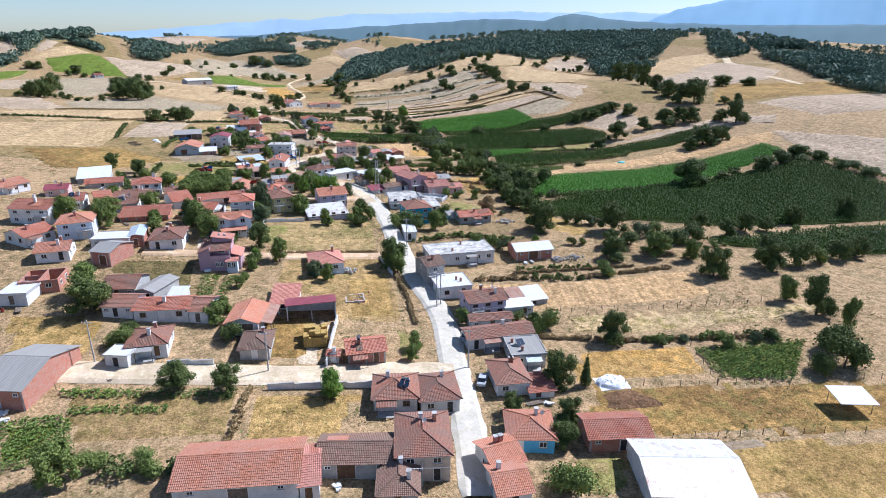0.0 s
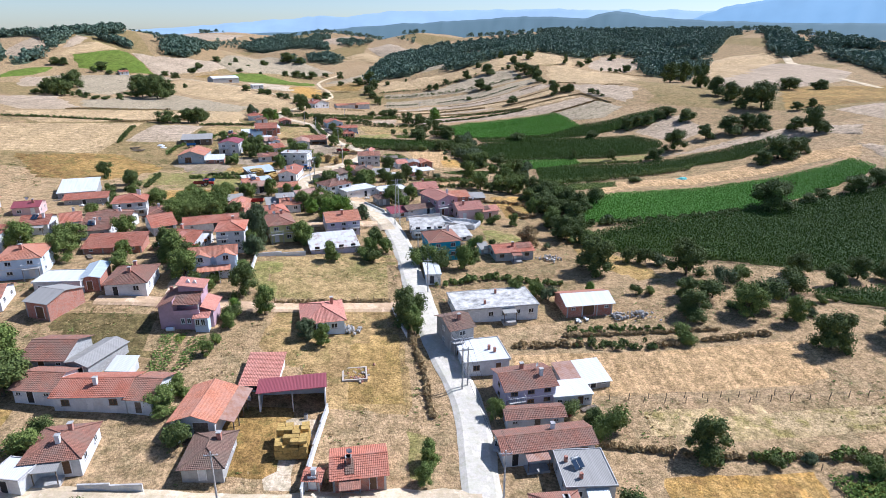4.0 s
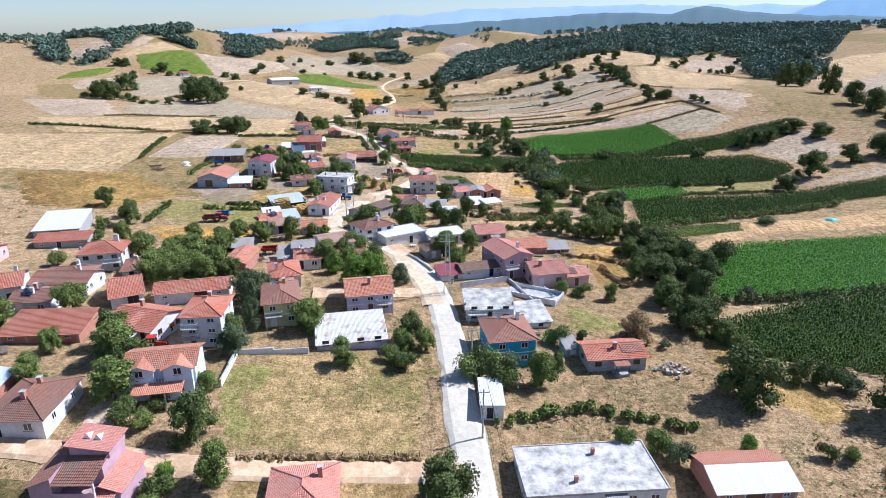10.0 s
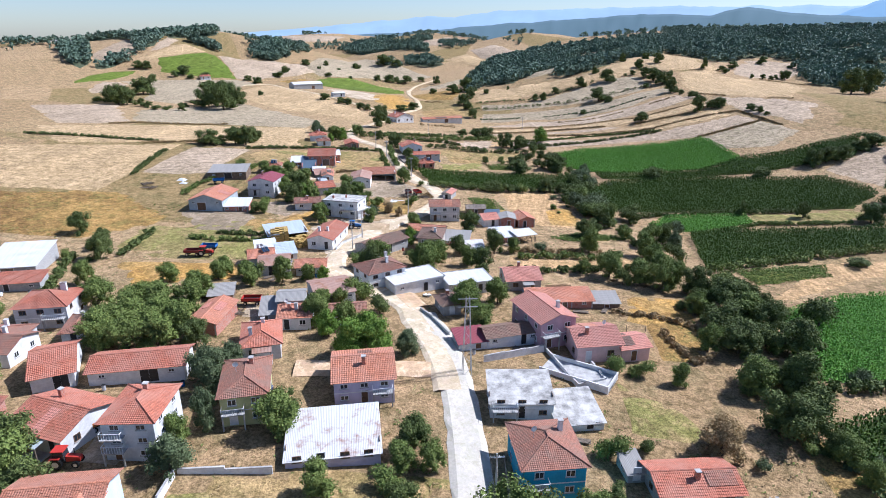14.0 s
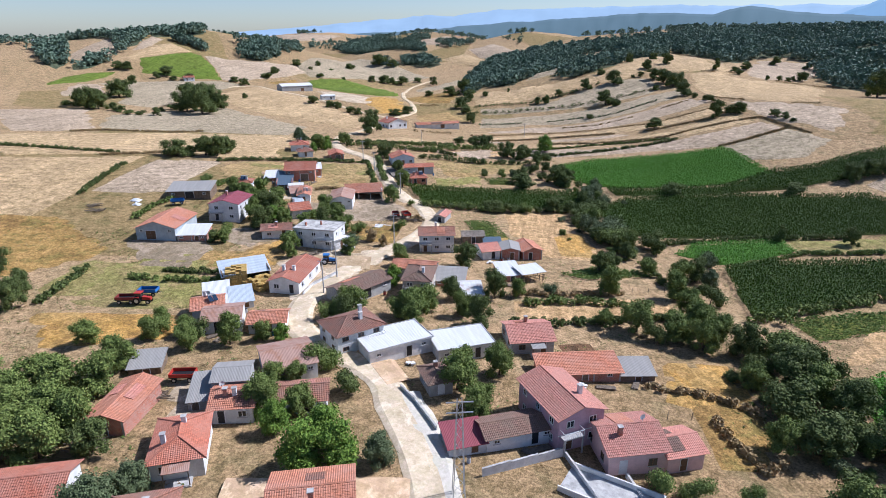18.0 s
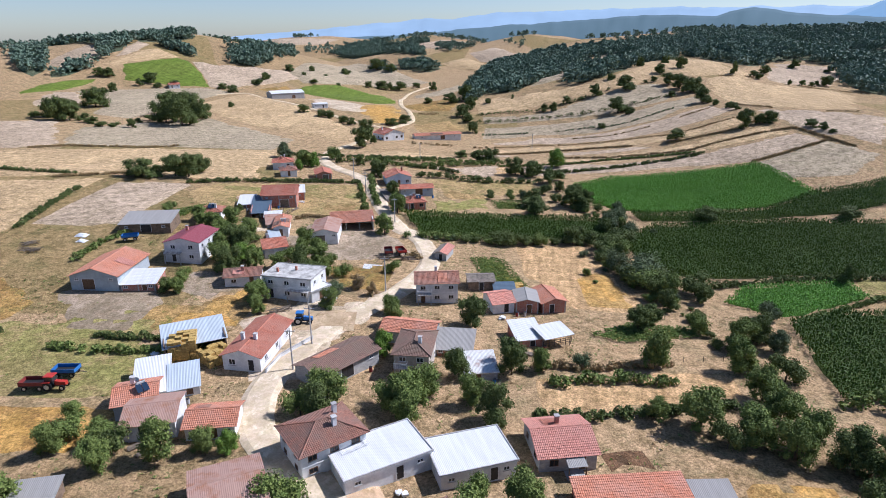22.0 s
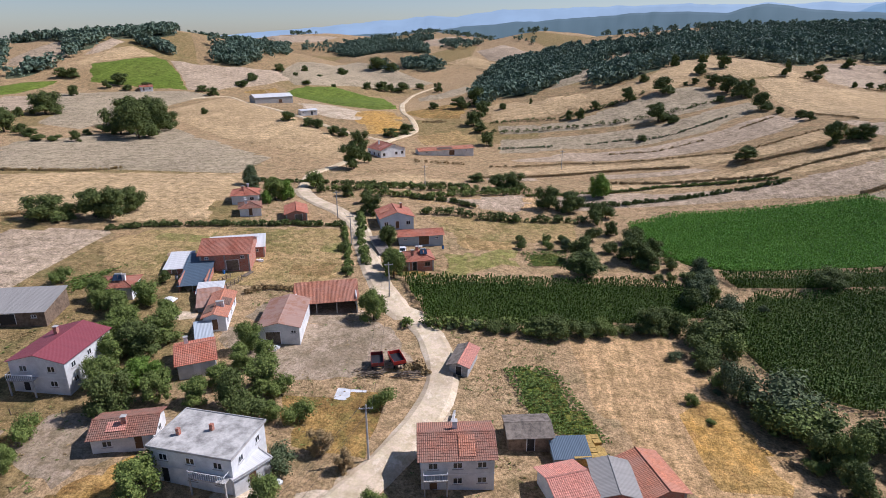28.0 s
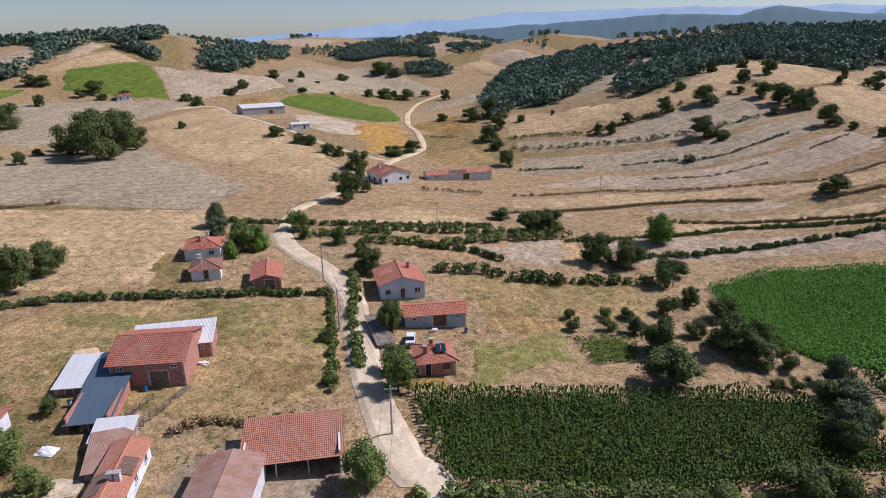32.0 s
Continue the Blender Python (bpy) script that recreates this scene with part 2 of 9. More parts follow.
EARTH = {
    "ground": earth("dry_scrub_ground", (0.397, 0.241, 0.098), (0.494, 0.305, 0.128), (0.227, 0.165, 0.048), patch=0.03, plots=True),
    "meadow": earth("meadow_grass", (0.412, 0.281, 0.126), (0.258, 0.212, 0.074), (0.443, 0.295, 0.140), patch=0.045),
    "stubble": earth("stubble_soil", (0.520, 0.330, 0.158), (0.582, 0.379, 0.191), (0.433, 0.266, 0.112), 8, 1.6, 0.03),
    "pasture": earth("pasture_grass", (0.516, 0.369, 0.184), (0.560, 0.400, 0.213), (0.322, 0.259, 0.081), 0, 0, 0.05),
    "ochre": earth("straw_yard", (0.50, 0.285, 0.075), (0.53, 0.33, 0.115), (0.34, 0.19, 0.065), 0, 0, 0.05),
    "veg": earth("vegetable_bed", (0.092, 0.130, 0.016), (0.170, 0.170, 0.032), (0.284, 0.208, 0.082), 20, 1.2, 0.1),
    "drybrown": earth("dry_grass", (0.375, 0.229, 0.075), (0.285, 0.167, 0.059), (0.235, 0.181, 0.054), 0, 0, 0.05),
    "dry": earth("dry_grass_pale", (0.451, 0.292, 0.107), (0.384, 0.242, 0.087), (0.309, 0.212, 0.065), 0, 0, 0.05),
    "drygold": earth("dry_grass_golden", (0.412, 0.271, 0.116), (0.340, 0.217, 0.093), (0.258, 0.192, 0.070), 0, 0, 0.06),
    "soilgrass": earth("garden_soil", (0.373, 0.239, 0.114), (0.293, 0.205, 0.076), (0.186, 0.178, 0.039), 4, 2.2, 0.06),
    "darkgrass": earth("shorn_grass", (0.165, 0.122, 0.05), (0.115, 0.105, 0.038), (0.21, 0.15, 0.066), 0, 0, 0.06),
    "corn": earth("corn_soil", (0.05, 0.075, 0.014), (0.065, 0.088, 0.018), (0.045, 0.062, 0.014), 8, 1.5, 0.05),
    "cornbright": earth("crop_soil", (0.047, 0.110, 0.011), (0.068, 0.137, 0.011), (0.039, 0.077, 0.011), 8, 1.2, 0.05),
    "grassgreen": earth("green_grass", (0.245, 0.225, 0.068), (0.33, 0.265, 0.10), (0.385, 0.275, 0.125), 0, 0, 0.05),
    "gold": earth("cut_straw", (0.57, 0.40, 0.215), (0.50, 0.345, 0.18), (0.40, 0.28, 0.15), 78, 5.0, 0.02, 0.4),
    "pale": earth("pale_stubble", (0.51, 0.385, 0.265), (0.45, 0.335, 0.225), (0.36, 0.27, 0.175), 68, 5.0, 0.02, 0.4),
    "greytan": earth("grazed_slope", (0.44, 0.345, 0.225), (0.38, 0.30, 0.195), (0.29, 0.245, 0.14), 60, 6.0, 0.03, 0.45),
    "cropgreen": earth("far_green_crop", (0.123, 0.173, 0.022), (0.166, 0.204, 0.034), (0.092, 0.130, 0.016), 30, 3.0, 0.03),
    "orchard": earth("rough_yard", (0.409, 0.254, 0.094), (0.351, 0.224, 0.094), (0.186, 0.178, 0.039), 0, 0, 0.05),
    "farwood": earth("far_woodland", (0.055, 0.105, 0.080), (0.09, 0.135, 0.095), (0.216, 0.178, 0.102), 0, 0, 0.004, 0.25),
    "main": earth("pale_gravel_road", (0.53, 0.475, 0.40), (0.58, 0.525, 0.45), (0.43, 0.37, 0.295), 0, 0, 0.15, 0.35, rugged=0.2),
    "track": earth("dusty_track", (0.649, 0.510, 0.346), (0.586, 0.447, 0.284), (0.502, 0.363, 0.200), 0, 0, 0.15, 0.4, rugged=0.3),
    "lane": earth("earth_lane", (0.613, 0.424, 0.272), (0.548, 0.371, 0.233), (0.471, 0.320, 0.182), 0, 0, 0.12, 0.4, rugged=0.3),
    "cross": earth("dusty_road", (0.61, 0.485, 0.345), (0.56, 0.44, 0.305), (0.48, 0.36, 0.235), 0, 0, 0.12, 0.4, rugged=0.25),
    "yard": earth("trodden_yard", (0.490, 0.358, 0.226), (0.415, 0.295, 0.176), (0.328, 0.228, 0.127), 0, 0, 0.12, 0.5, rugged=0.3),
    "dirt": earth("pale_trodden_dirt", (0.58, 0.46, 0.33), (0.52, 0.40, 0.275), (0.40, 0.29, 0.18), 0, 0, 0.08, 0.5, 0.6),
    "darksoil": earth("dark_manured_soil", (0.155, 0.085, 0.045), (0.22, 0.125, 0.065), (0.11, 0.07, 0.04), 0, 0, 0.1, 0.5),
    # underlay added below dense woods so gaps look as dark as the canopy
    "wood_underlay": earth("forest_floor", (0.085, 0.105, 0.06), (0.12, 0.125, 0.07), (0.19, 0.155, 0.09), 0, 0, 0.03, 0.4),
    "greydirt": earth("grey_trodden_dirt", (0.36, 0.275, 0.19), (0.31, 0.235, 0.155), (0.25, 0.18, 0.11), 0, 0, 0.08, 0.5, 0.7),
}
ROOF = {
    "red": tiles("red_clay_tiles", (0.47, 0.165, 0.10), (0.42, 0.20, 0.14)),
    "orange": tiles("orange_clay_tiles", (0.55, 0.225, 0.13), (0.47, 0.24, 0.165)),
    "brown": tiles("weathered_clay_tiles", (0.36, 0.165, 0.11), (0.25, 0.16, 0.12)),
    "darkbrown": tiles("old_brown_tiles", (0.25, 0.15, 0.11), (0.19, 0.135, 0.10)),
    "pink": tiles("salmon_clay_tiles", (0.60, 0.26, 0.19), (0.50, 0.25, 0.19)),
    "maroon": sheet("maroon_sheet", (0.27, 0.07, 0.08), 0.5, 0.0),
    "grey": sheet("grey_fibre_cement", (0.33, 0.31, 0.28), 0.85, 0.0, 0.02),
    "white": sheet("white_sheet", (0.68, 0.67, 0.65), 0.5, 0.0),
    "worn": plain("worn_whitewash", (0.52, 0.49, 0.44), 0.85, 0, 0.42, 0.5),
    "rustwhite": sheet("rust_stained_sheet", (0.68, 0.66, 0.62), 0.5, 0.1, 0.10),
    "rust": sheet("rusty_sheet", (0.40, 0.25, 0.19), 0.8, 0.0, 0.14),
    "steel": sheet("galvanised_sheet", (0.60, 0.65, 0.67), 0.4, 0.25),
    "slate": sheet("slate_blue_sheet", (0.10, 0.14, 0.18), 0.5, 0.1),
    "thatch": plain("rotten_roofing", (0.24, 0.20, 0.16), 0.95, 0, 0.4, 1.2, 0.6),
}
WALL = {
    "white": plain("white_render", (0.72, 0.71, 0.69), 0.8, 0, 0.16, 0.5),
    "bluewhite": plain("pale_blue_render", (0.62, 0.70, 0.78), 0.8, 0, 0.10, 0.5),
    "grey": plain("grey_render", (0.42, 0.40, 0.37), 0.85, 0, 0.2, 0.6),
    "beige": plain("beige_render", (0.50, 0.43, 0.35), 0.85, 0, 0.2, 0.6),
    "block": masonry("concrete_block", (0.40, 0.39, 0.37), (0.33, 0.32, 0.30), 0.4, 0.2),
    "greyblue": plain("grey_blue_render", (0.42, 0.46, 0.48), 0.85, 0, 0.15, 0.6),
    "brick": masonry("red_hollow_brick", (0.42, 0.13, 0.075), (0.42, 0.34, 0.28), 0.3, 0.2),
    "blue": plain("sky_blue_render", (0.14, 0.46, 0.70), 0.8, 0, 0.10, 0.6),
    "turq": plain("turquoise_render", (0.06, 0.38, 0.55), 0.8, 0, 0.12, 0.6),
    "lilac": plain("lilac_render", (0.55, 0.50, 0.60), 0.8, 0, 0.12, 0.6),
    "mauve": plain("mauve_render", (0.50, 0.33, 0.37), 0.8, 0, 0.12, 0.6),
    "rose": plain("rose_render", (0.66, 0.46, 0.43), 0.8, 0, 0.12, 0.6),
    "olive": plain("olive_yellow_render", (0.55, 0.52, 0.24), 0.8, 0, 0.12, 0.6),
    "wood": plain("weathered_boards", (0.24, 0.17, 0.115), 0.9, 0, 0.35, 1.5, 0.4),
}
WORDS = {"bluewhite": "pale blue", "block": "grey concrete block", "greyblue": "grey-blue", "brick": "bare red brick", "blue": "bright sky-blue",
         "turq": "turquoise", "wood": "weathered wooden", "olive": "olive-yellow", "rose": "rose-pink", "darkbrown": "dark brown", "worn": "worn whitewashed",
         "rustwhite": "rust-stained white", "rust": "rusty", "steel": "galvanised", "slate": "slate-blue", "pink": "salmon", "thatch": "collapsing grey"}
glass, gnt, gb = graph("window_glass", 0.08)
gb.inputs["Base Color"].default_value, gb.inputs["Specular IOR Level"].default_value = (0.025, 0.03, 0.035, 1), 0.6
frame_white = plain("white_joinery", (0.75, 0.74, 0.72), 0.5, 0, 0.08, 2.0)
frame_brown = plain("brown_joinery", (0.16, 0.09, 0.05), 0.6, 0, 0.2, 2.0)
concrete = plain("concrete", (0.46, 0.44, 0.41), 0.9, 0, 0.25, 0.9, 0.3)
dark_metal = plain("dark_metal", (0.05, 0.05, 0.055), 0.5, 0.5, 0.2, 2.0)
galvanised = plain("galvanised_metal", (0.5, 0.51, 0.52), 0.45, 0.7, 0.15, 2.0)
timber = plain("grey_timber", (0.21, 0.165, 0.12), 0.9, 0, 0.35, 2.0, 0.4)
bark = plain("bark", (0.12, 0.09, 0.065), 0.95, 0, 0.35, 3.0, 0.6)
LEAF = [
    foliage("oak_leaves", (0.05, 0.072, 0.02), (0.16, 0.19, 0.055), (0.10, 0.125, 0.036)),
    foliage("orchard_leaves", (0.075, 0.11, 0.024), (0.225, 0.27, 0.07), (0.15, 0.185, 0.048)),
    foliage("bright_leaves", (0.08, 0.15, 0.02), (0.21, 0.30, 0.05), (0.15, 0.23, 0.04)),
    foliage("olive_leaves", (0.07, 0.095, 0.04), (0.15, 0.18, 0.085), (0.11, 0.135, 0.062)),
    foliage("dry_leaves", (0.25, 0.17, 0.075), (0.42, 0.305, 0.145), (0.33, 0.235, 0.115)),
    # distant trees: haze mixed into the leaf colour, paler and bluer than near crowns
    foliage("hazed_wood_leaves", (0.10, 0.15, 0.105), (0.175, 0.23, 0.155), (0.14, 0.19, 0.13)),
]
corn_leaf = foliage("corn_leaves", (0.036, 0.072, 0.011), (0.10, 0.152, 0.027), (0.066, 0.105, 0.018))
bed_leaf = foliage("garden_leaves", (0.075, 0.12, 0.022), (0.19, 0.25, 0.055), (0.125, 0.175, 0.038))
crop_leaf = foliage("crop_leaves", (0.07, 0.18, 0.02), (0.17, 0.34, 0.045), (0.11, 0.25, 0.03))


# ---- lie of the land ----
def swell(x, y, cx, cy, r, h):
    return h * np.exp(-((x - cx) ** 2 + (y - cy) ** 2) / (2 * r * r))


# far hills: crest lines and how steeply they fall away
CRESTS = [
    ([(-467, 719, 53), (-421, 737, 56), (-376, 749, 56), (-348, 764, 61), (-328, 784, 63), (-304, 844, 68), (-296, 872, 62), (-285, 964, 55), (-253, 998, 46)], 0.3),
    ([(184, 1081, 62), (315, 1127, 72), (480, 1064, 73), (623, 987, 75)], 0.22),
    ([(300, 800, 52), (306, 960, 62), (315, 1127, 72)], 0.2),
    ([(561, 848, 70), (601, 795, 64), (633, 729, 50), (650, 687, 42), (677, 614, 32)], 0.16),
    ([(68, 795, 13), (128, 867, 30), (185, 915, 48), (226, 923, 50), (266, 929, 52)], 0.3),
    ([(51, 1170, 41), (77, 1168, 58), (100, 1166, 68), (127, 1163, 66), (165, 1156, 50)], 0.26),
    ([(-401, 1338, 53), (-338, 1391, 66), (-285, 1427, 68), (-229, 1460, 63), (-164, 1450, 49)], 0.16),
    ([(-277, 1242, 35), (-215, 1289, 46), (-147, 1331, 59), (-83, 1358, 69), (-25, 1361, 62), (23, 1341, 45)], 0.2),
    ([(-51, 1140, 51), (-5, 1142, 51), (41, 1120, 40), (69, 1098, 32)], 0.2),
]


def hill(x, y, crest, fall):
    best = -1000.0
    for (x0, y0, z0), (x1, y1, z1) in zip(crest, crest[1:]):
        dx, dy = x1 - x0, y1 - y0
        u = np.clip(((x - x0) * dx + (y - y0) * dy) / (dx * dx + dy * dy), 0, 1)
        d = np.hypot(x - x0 - u * dx, y - y0 - u * dy)
        best = np.maximum(best, z0 + (z1 - z0) * u - fall * d * d / (d + 45))
    return best


def ground_z(x, y):
    z = 8.0
    z = z + swell(x, y, -1200, 900, 480, 8.4)
    z = z + swell(x, y, -1200, 1300, 480, 9.3)
    z = z + swell(x, y, -1200, 1700, 480, 7.1)
    z = z + swell(x, y, -800, 900, 480, 19.4)
    z = z + swell(x, y, -800, 1300, 480, 19.4)
    z = z + swell(x, y, -800, 1700, 480, 15.2)
    z = z + swell(x, y, -800, 2100, 480, 10.2)
    z = z + swell(x, y, -800, 2500, 480, 7.4)
    z = z + swell(x, y, -450, 635, 85, 2.7)
    z = z + swell(x, y, -450, 710, 85, 2.2)
    z = z + swell(x, y, -450, 785, 85, -2.3)
    z = z + swell(x, y, -450, 860, 85, -4.0)
    z = z + swell(x, y, -420, 500, 140, 3.7)
    z = z + swell(x, y, -420, 980, 140, 10.7)
    z = z + swell(x, y, -400, 1700, 480, 6.4)
    z = z + swell(x, y, -400, 2100, 480, 10.2)
    z = z + swell(x, y, -400, 2500, 480, 13.7)
    z = z + swell(x, y, -400, 2900, 480, 13.1)
    z = z + swell(x, y, -375, 635, 85, 3.9)
    z = z + swell(x, y, -375, 710, 85, 4.5)
    z = z + swell(x, y, -375, 785, 85, 1.1)
    z = z + swell(x, y, -375, 935, 85, 1.9)
    z = z + swell(x, y, -300, 260, 140, 8.6)
    z = z + swell(x, y, -300, 635, 85, -1.3)
    z = z + swell(x, y, -300, 785, 85, 3.9)
    z = z + swell(x, y, -300, 860, 85, 6.5)
    z = z + swell(x, y, -300, 860, 140, 5.4)
    z = z + swell(x, y, -300, 935, 85, 3.1)
    z = z + swell(x, y, -300, 980, 140, 10.8)
    z = z + swell(x, y, -225, 560, 85, -3.0)
    z = z + swell(x, y, -225, 635, 85, -3.4)
    z = z + swell(x, y, -225, 710, 85, -3.2)
    z = z + swell(x, y, -225, 785, 85, 2.2)
    z = z + swell(x, y, -225, 860, 85, 3.4)
    z = z + swell(x, y, -225, 935, 85, -3.7)
    z = z + swell(x, y, -180, 980, 140, -5.5)
    z = z + swell(x, y, -150, 20, 62, 2.2)
    z = z + swell(x, y, -150, 120, 62, -0.3)
    z = z + swell(x, y, -150, 170, 62, 2.9)
    z = z + swell(x, y, -150, 220, 62, 2.5)
    z = z + swell(x, y, -150, 370, 62, 1.0)
    z = z + swell(x, y, -150, 470, 62, -1.7)
    z = z + swell(x, y, -150, 520, 62, -3.0)
    z = z + swell(x, y, -150, 560, 85, 2.4)
    z = z + swell(x, y, -150, 635, 85, 2.6)
    z = z + swell(x, y, -150, 710, 85, -2.2)
    z = z + swell(x, y, -150, 935, 85, -6.3)
    z = z + swell(x, y, -95, 20, 62, -2.7)
    z = z + swell(x, y, -95, 70, 62, -6.1)
    z = z + swell(x, y, -95, 220, 62, -5.2)
    z = z + swell(x, y, -95, 270, 62, -5.0)
    z = z + swell(x, y, -95, 420, 62, -2.2)
    z = z + swell(x, y, -75, 635, 85, 2.5)
    z = z + swell(x, y, -75, 710, 85, -4.4)
    z = z + swell(x, y, -75, 785, 85, -3.9)
    z = z + swell(x, y, -60, -100, 140, -7.6)
    z = z + swell(x, y, -60, 860, 140, -5.3)
    z = z + swell(x, y, -60, 980, 140, -13.9)
    z = z + swell(x, y, -40, 20, 62, 2.1)
    z = z + swell(x, y, -40, 70, 62, 5.1)
    z = z + swell(x, y, -40, 170, 62, 9.0)
    z = z + swell(x, y, -40, 320, 62, 3.0)
    z = z + swell(x, y, -40, 420, 62, -0.0)
    z = z + swell(x, y, -40, 520, 62, -1.7)
    z = z + swell(x, y, 0, 560, 85, -3.3)
    z = z + swell(x, y, 0, 710, 85, -3.5)
    z = z + swell(x, y, 0, 785, 85, -4.6)
    z = z + swell(x, y, 0, 860, 85, 3.1)
    z = z + swell(x, y, 0, 935, 85, 5.2)
    z = z + swell(x, y, 0, 1300, 480, -6.6)
    z = z + swell(x, y, 0, 1700, 480, -8.1)
    z = z + swell(x, y, 0, 2100, 480, 2.8)
    z = z + swell(x, y, 0, 2500, 480, 15.2)
    z = z + swell(x, y, 0, 2900, 480, 18.5)
    z = z + swell(x, y, 15, 120, 62, -7.5)
    z = z + swell(x, y, 15, 270, 62, -2.3)
    z = z + swell(x, y, 15, 370, 62, -5.8)
    z = z + swell(x, y, 15, 470, 62, 3.2)
    z = z + swell(x, y, 15, 520, 62, -5.4)
    z = z + swell(x, y, 60, 140, 140, -7.5)
    z = z + swell(x, y, 60, 980, 140, -6.1)
    z = z + swell(x, y, 70, 20, 62, 0.5)
    z = z + swell(x, y, 70, 370, 62, -3.7)
    z = z + swell(x, y, 70, 470, 62, -1.0)
    z = z + swell(x, y, 70, 520, 62, -8.1)
    z = z + swell(x, y, 75, 560, 85, -4.6)
    z = z + swell(x, y, 75, 635, 85, 3.5)
    z = z + swell(x, y, 75, 710, 85, 3.4)
    z = z + swell(x, y, 75, 785, 85, -4.7)
    z = z + swell(x, y, 75, 935, 85, 4.1)
    z = z + swell(x, y, 125, 120, 62, 1.7)
    z = z + swell(x, y, 125, 170, 62, 3.2)
    z = z + swell(x, y, 125, 270, 62, -3.8)
    z = z + swell(x, y, 125, 370, 62, -3.3)
    z = z + swell(x, y, 125, 470, 62, 2.7)
    z = z + swell(x, y, 150, 635, 85, 6.1)
    z = z + swell(x, y, 150, 710, 85, 8.2)
    z = z + swell(x, y, 150, 935, 85, 4.3)
    z = z + swell(x, y, 180, -100, 140, -4.5)
    z = z + swell(x, y, 180, 20, 62, 2.8)
    z = z + swell(x, y, 180, 70, 62, -1.7)
    z = z + swell(x, y, 180, 120, 62, -3.4)
    z = z + swell(x, y, 180, 170, 62, -2.2)
    z = z + swell(x, y, 180, 220, 62, -4.2)
    z = z + swell(x, y, 180, 270, 62, -5.2)
    z = z + swell(x, y, 180, 370, 62, -5.9)
    z = z + swell(x, y, 180, 470, 62, 8.5)
    z = z + swell(x, y, 180, 520, 62, 2.8)
    z = z + swell(x, y, 225, 560, 85, -4.0)
    z = z + swell(x, y, 225, 710, 85, 4.4)
    z = z + swell(x, y, 225, 935, 85, 3.4)
    z = z + swell(x, y, 300, 20, 140, -5.6)
    z = z + swell(x, y, 300, 260, 140, 10.0)
    z = z + swell(x, y, 300, 560, 85, -2.6)
    z = z + swell(x, y, 300, 635, 85, -2.3)
    z = z + swell(x, y, 300, 860, 85, -2.9)
    z = z + swell(x, y, 300, 935, 85, -1.7)
    z = z + swell(x, y, 300, 980, 140, 8.7)
    z = z + swell(x, y, 375, 560, 85, 2.6)
    z = z + swell(x, y, 375, 635, 85, 1.8)
    z = z + swell(x, y, 375, 785, 85, -4.0)
    z = z + swell(x, y, 375, 860, 85, -4.9)
    z = z + swell(x, y, 375, 935, 85, -2.4)
    z = z + swell(x, y, 400, 1300, 480, 18.9)
    z = z + swell(x, y, 400, 2500, 480, 12.3)
    z = z + swell(x, y, 400, 2900, 480, 15.9)
    z = z + swell(x, y, 420, 260, 140, 3.4)
    z = z + swell(x, y, 420, 500, 140, -1.3)
    z = z + swell(x, y, 420, 740, 140, -5.1)
    z = z + swell(x, y, 420, 980, 140, 11.9)
    z = z + swell(x, y, 450, 560, 85, 4.5)
    z = z + swell(x, y, 450, 635, 85, 1.9)
    z = z + swell(x, y, 450, 710, 85, -1.5)
    z = z + swell(x, y, 450, 785, 85, -4.4)
    z = z + swell(x, y, 450, 860, 85, -2.5)
    z = z + swell(x, y, 540, 380, 140, -3.5)
    z = z + swell(x, y, 540, 980, 140, 5.5)
    z = z + swell(x, y, 660, 500, 140, 3.3)
    z = z + swell(x, y, 660, 620, 140, 1.7)
    z = z + swell(x, y, 660, 740, 140, 3.8)
    z = z + swell(x, y, 660, 860, 140, 4.0)
    z = z + swell(x, y, 660, 980, 140, -6.7)
    z = z + swell(x, y, 800, 900, 480, 17.8)
    z = z + swell(x, y, 800, 1300, 480, 28.0)
    z = z + swell(x, y, 800, 1700, 480, 19.0)
    z = z + swell(x, y, 800, 2100, 480, 7.7)
    z = z + swell(x, y, 800, 2500, 480, 8.0)
    z = z + swell(x, y, 800, 2900, 480, 8.8)
    z = z + swell(x, y, 1200, 1700, 480, 7.2)
    z = z + swell(x, y, 1600, 900, 480, -8.9)
    if np.max(y) > 520:
        k = np.clip((y - 880) / 260, 0, 1)
        k = k * k * (3 - 2 * k)
        z = z * (1 - k) + 24 * k
        for crest, fall in CRESTS:
            z = np.maximum(z, hill(x, y, crest, fall))
    return z


def solid(name, verts, faces, material, label="", category="", kind="", parent=None, uv=None, group=""):
    me = bpy.data.meshes.new(name)
    me.from_pydata([tuple(v) for v in verts], [], [tuple(q) for q in faces])
    me.materials.append(material)
    if uv is not None:
        layer = me.uv_layers.new(name="UVMap")
        layer.data.foreach_set("uv", np.asarray(uv, dtype=np.float32).ravel())
    me.update()
    ob = new(name, me)
    ob.parent = parent
    return tagged(ob, label, category, group, kind)


def spaced(low, high, fine, far_low, far_high, grow=1.16, reach=1500, most=12.0):
    mid = list(np.arange(low, high + 0.1, fine))
    s, v = fine, low
    down = []
    while v > far_low:
        s = min(s * grow, most) if v > -reach else s * grow
        v -= s
        down.append(v)
    s, v = fine, high
    up = []
    while v < far_high:
        s = min(s * grow, most) if v < reach else s * grow
        v += s
        up.append(v)
    return np.array(down[::-1] + mid + up)


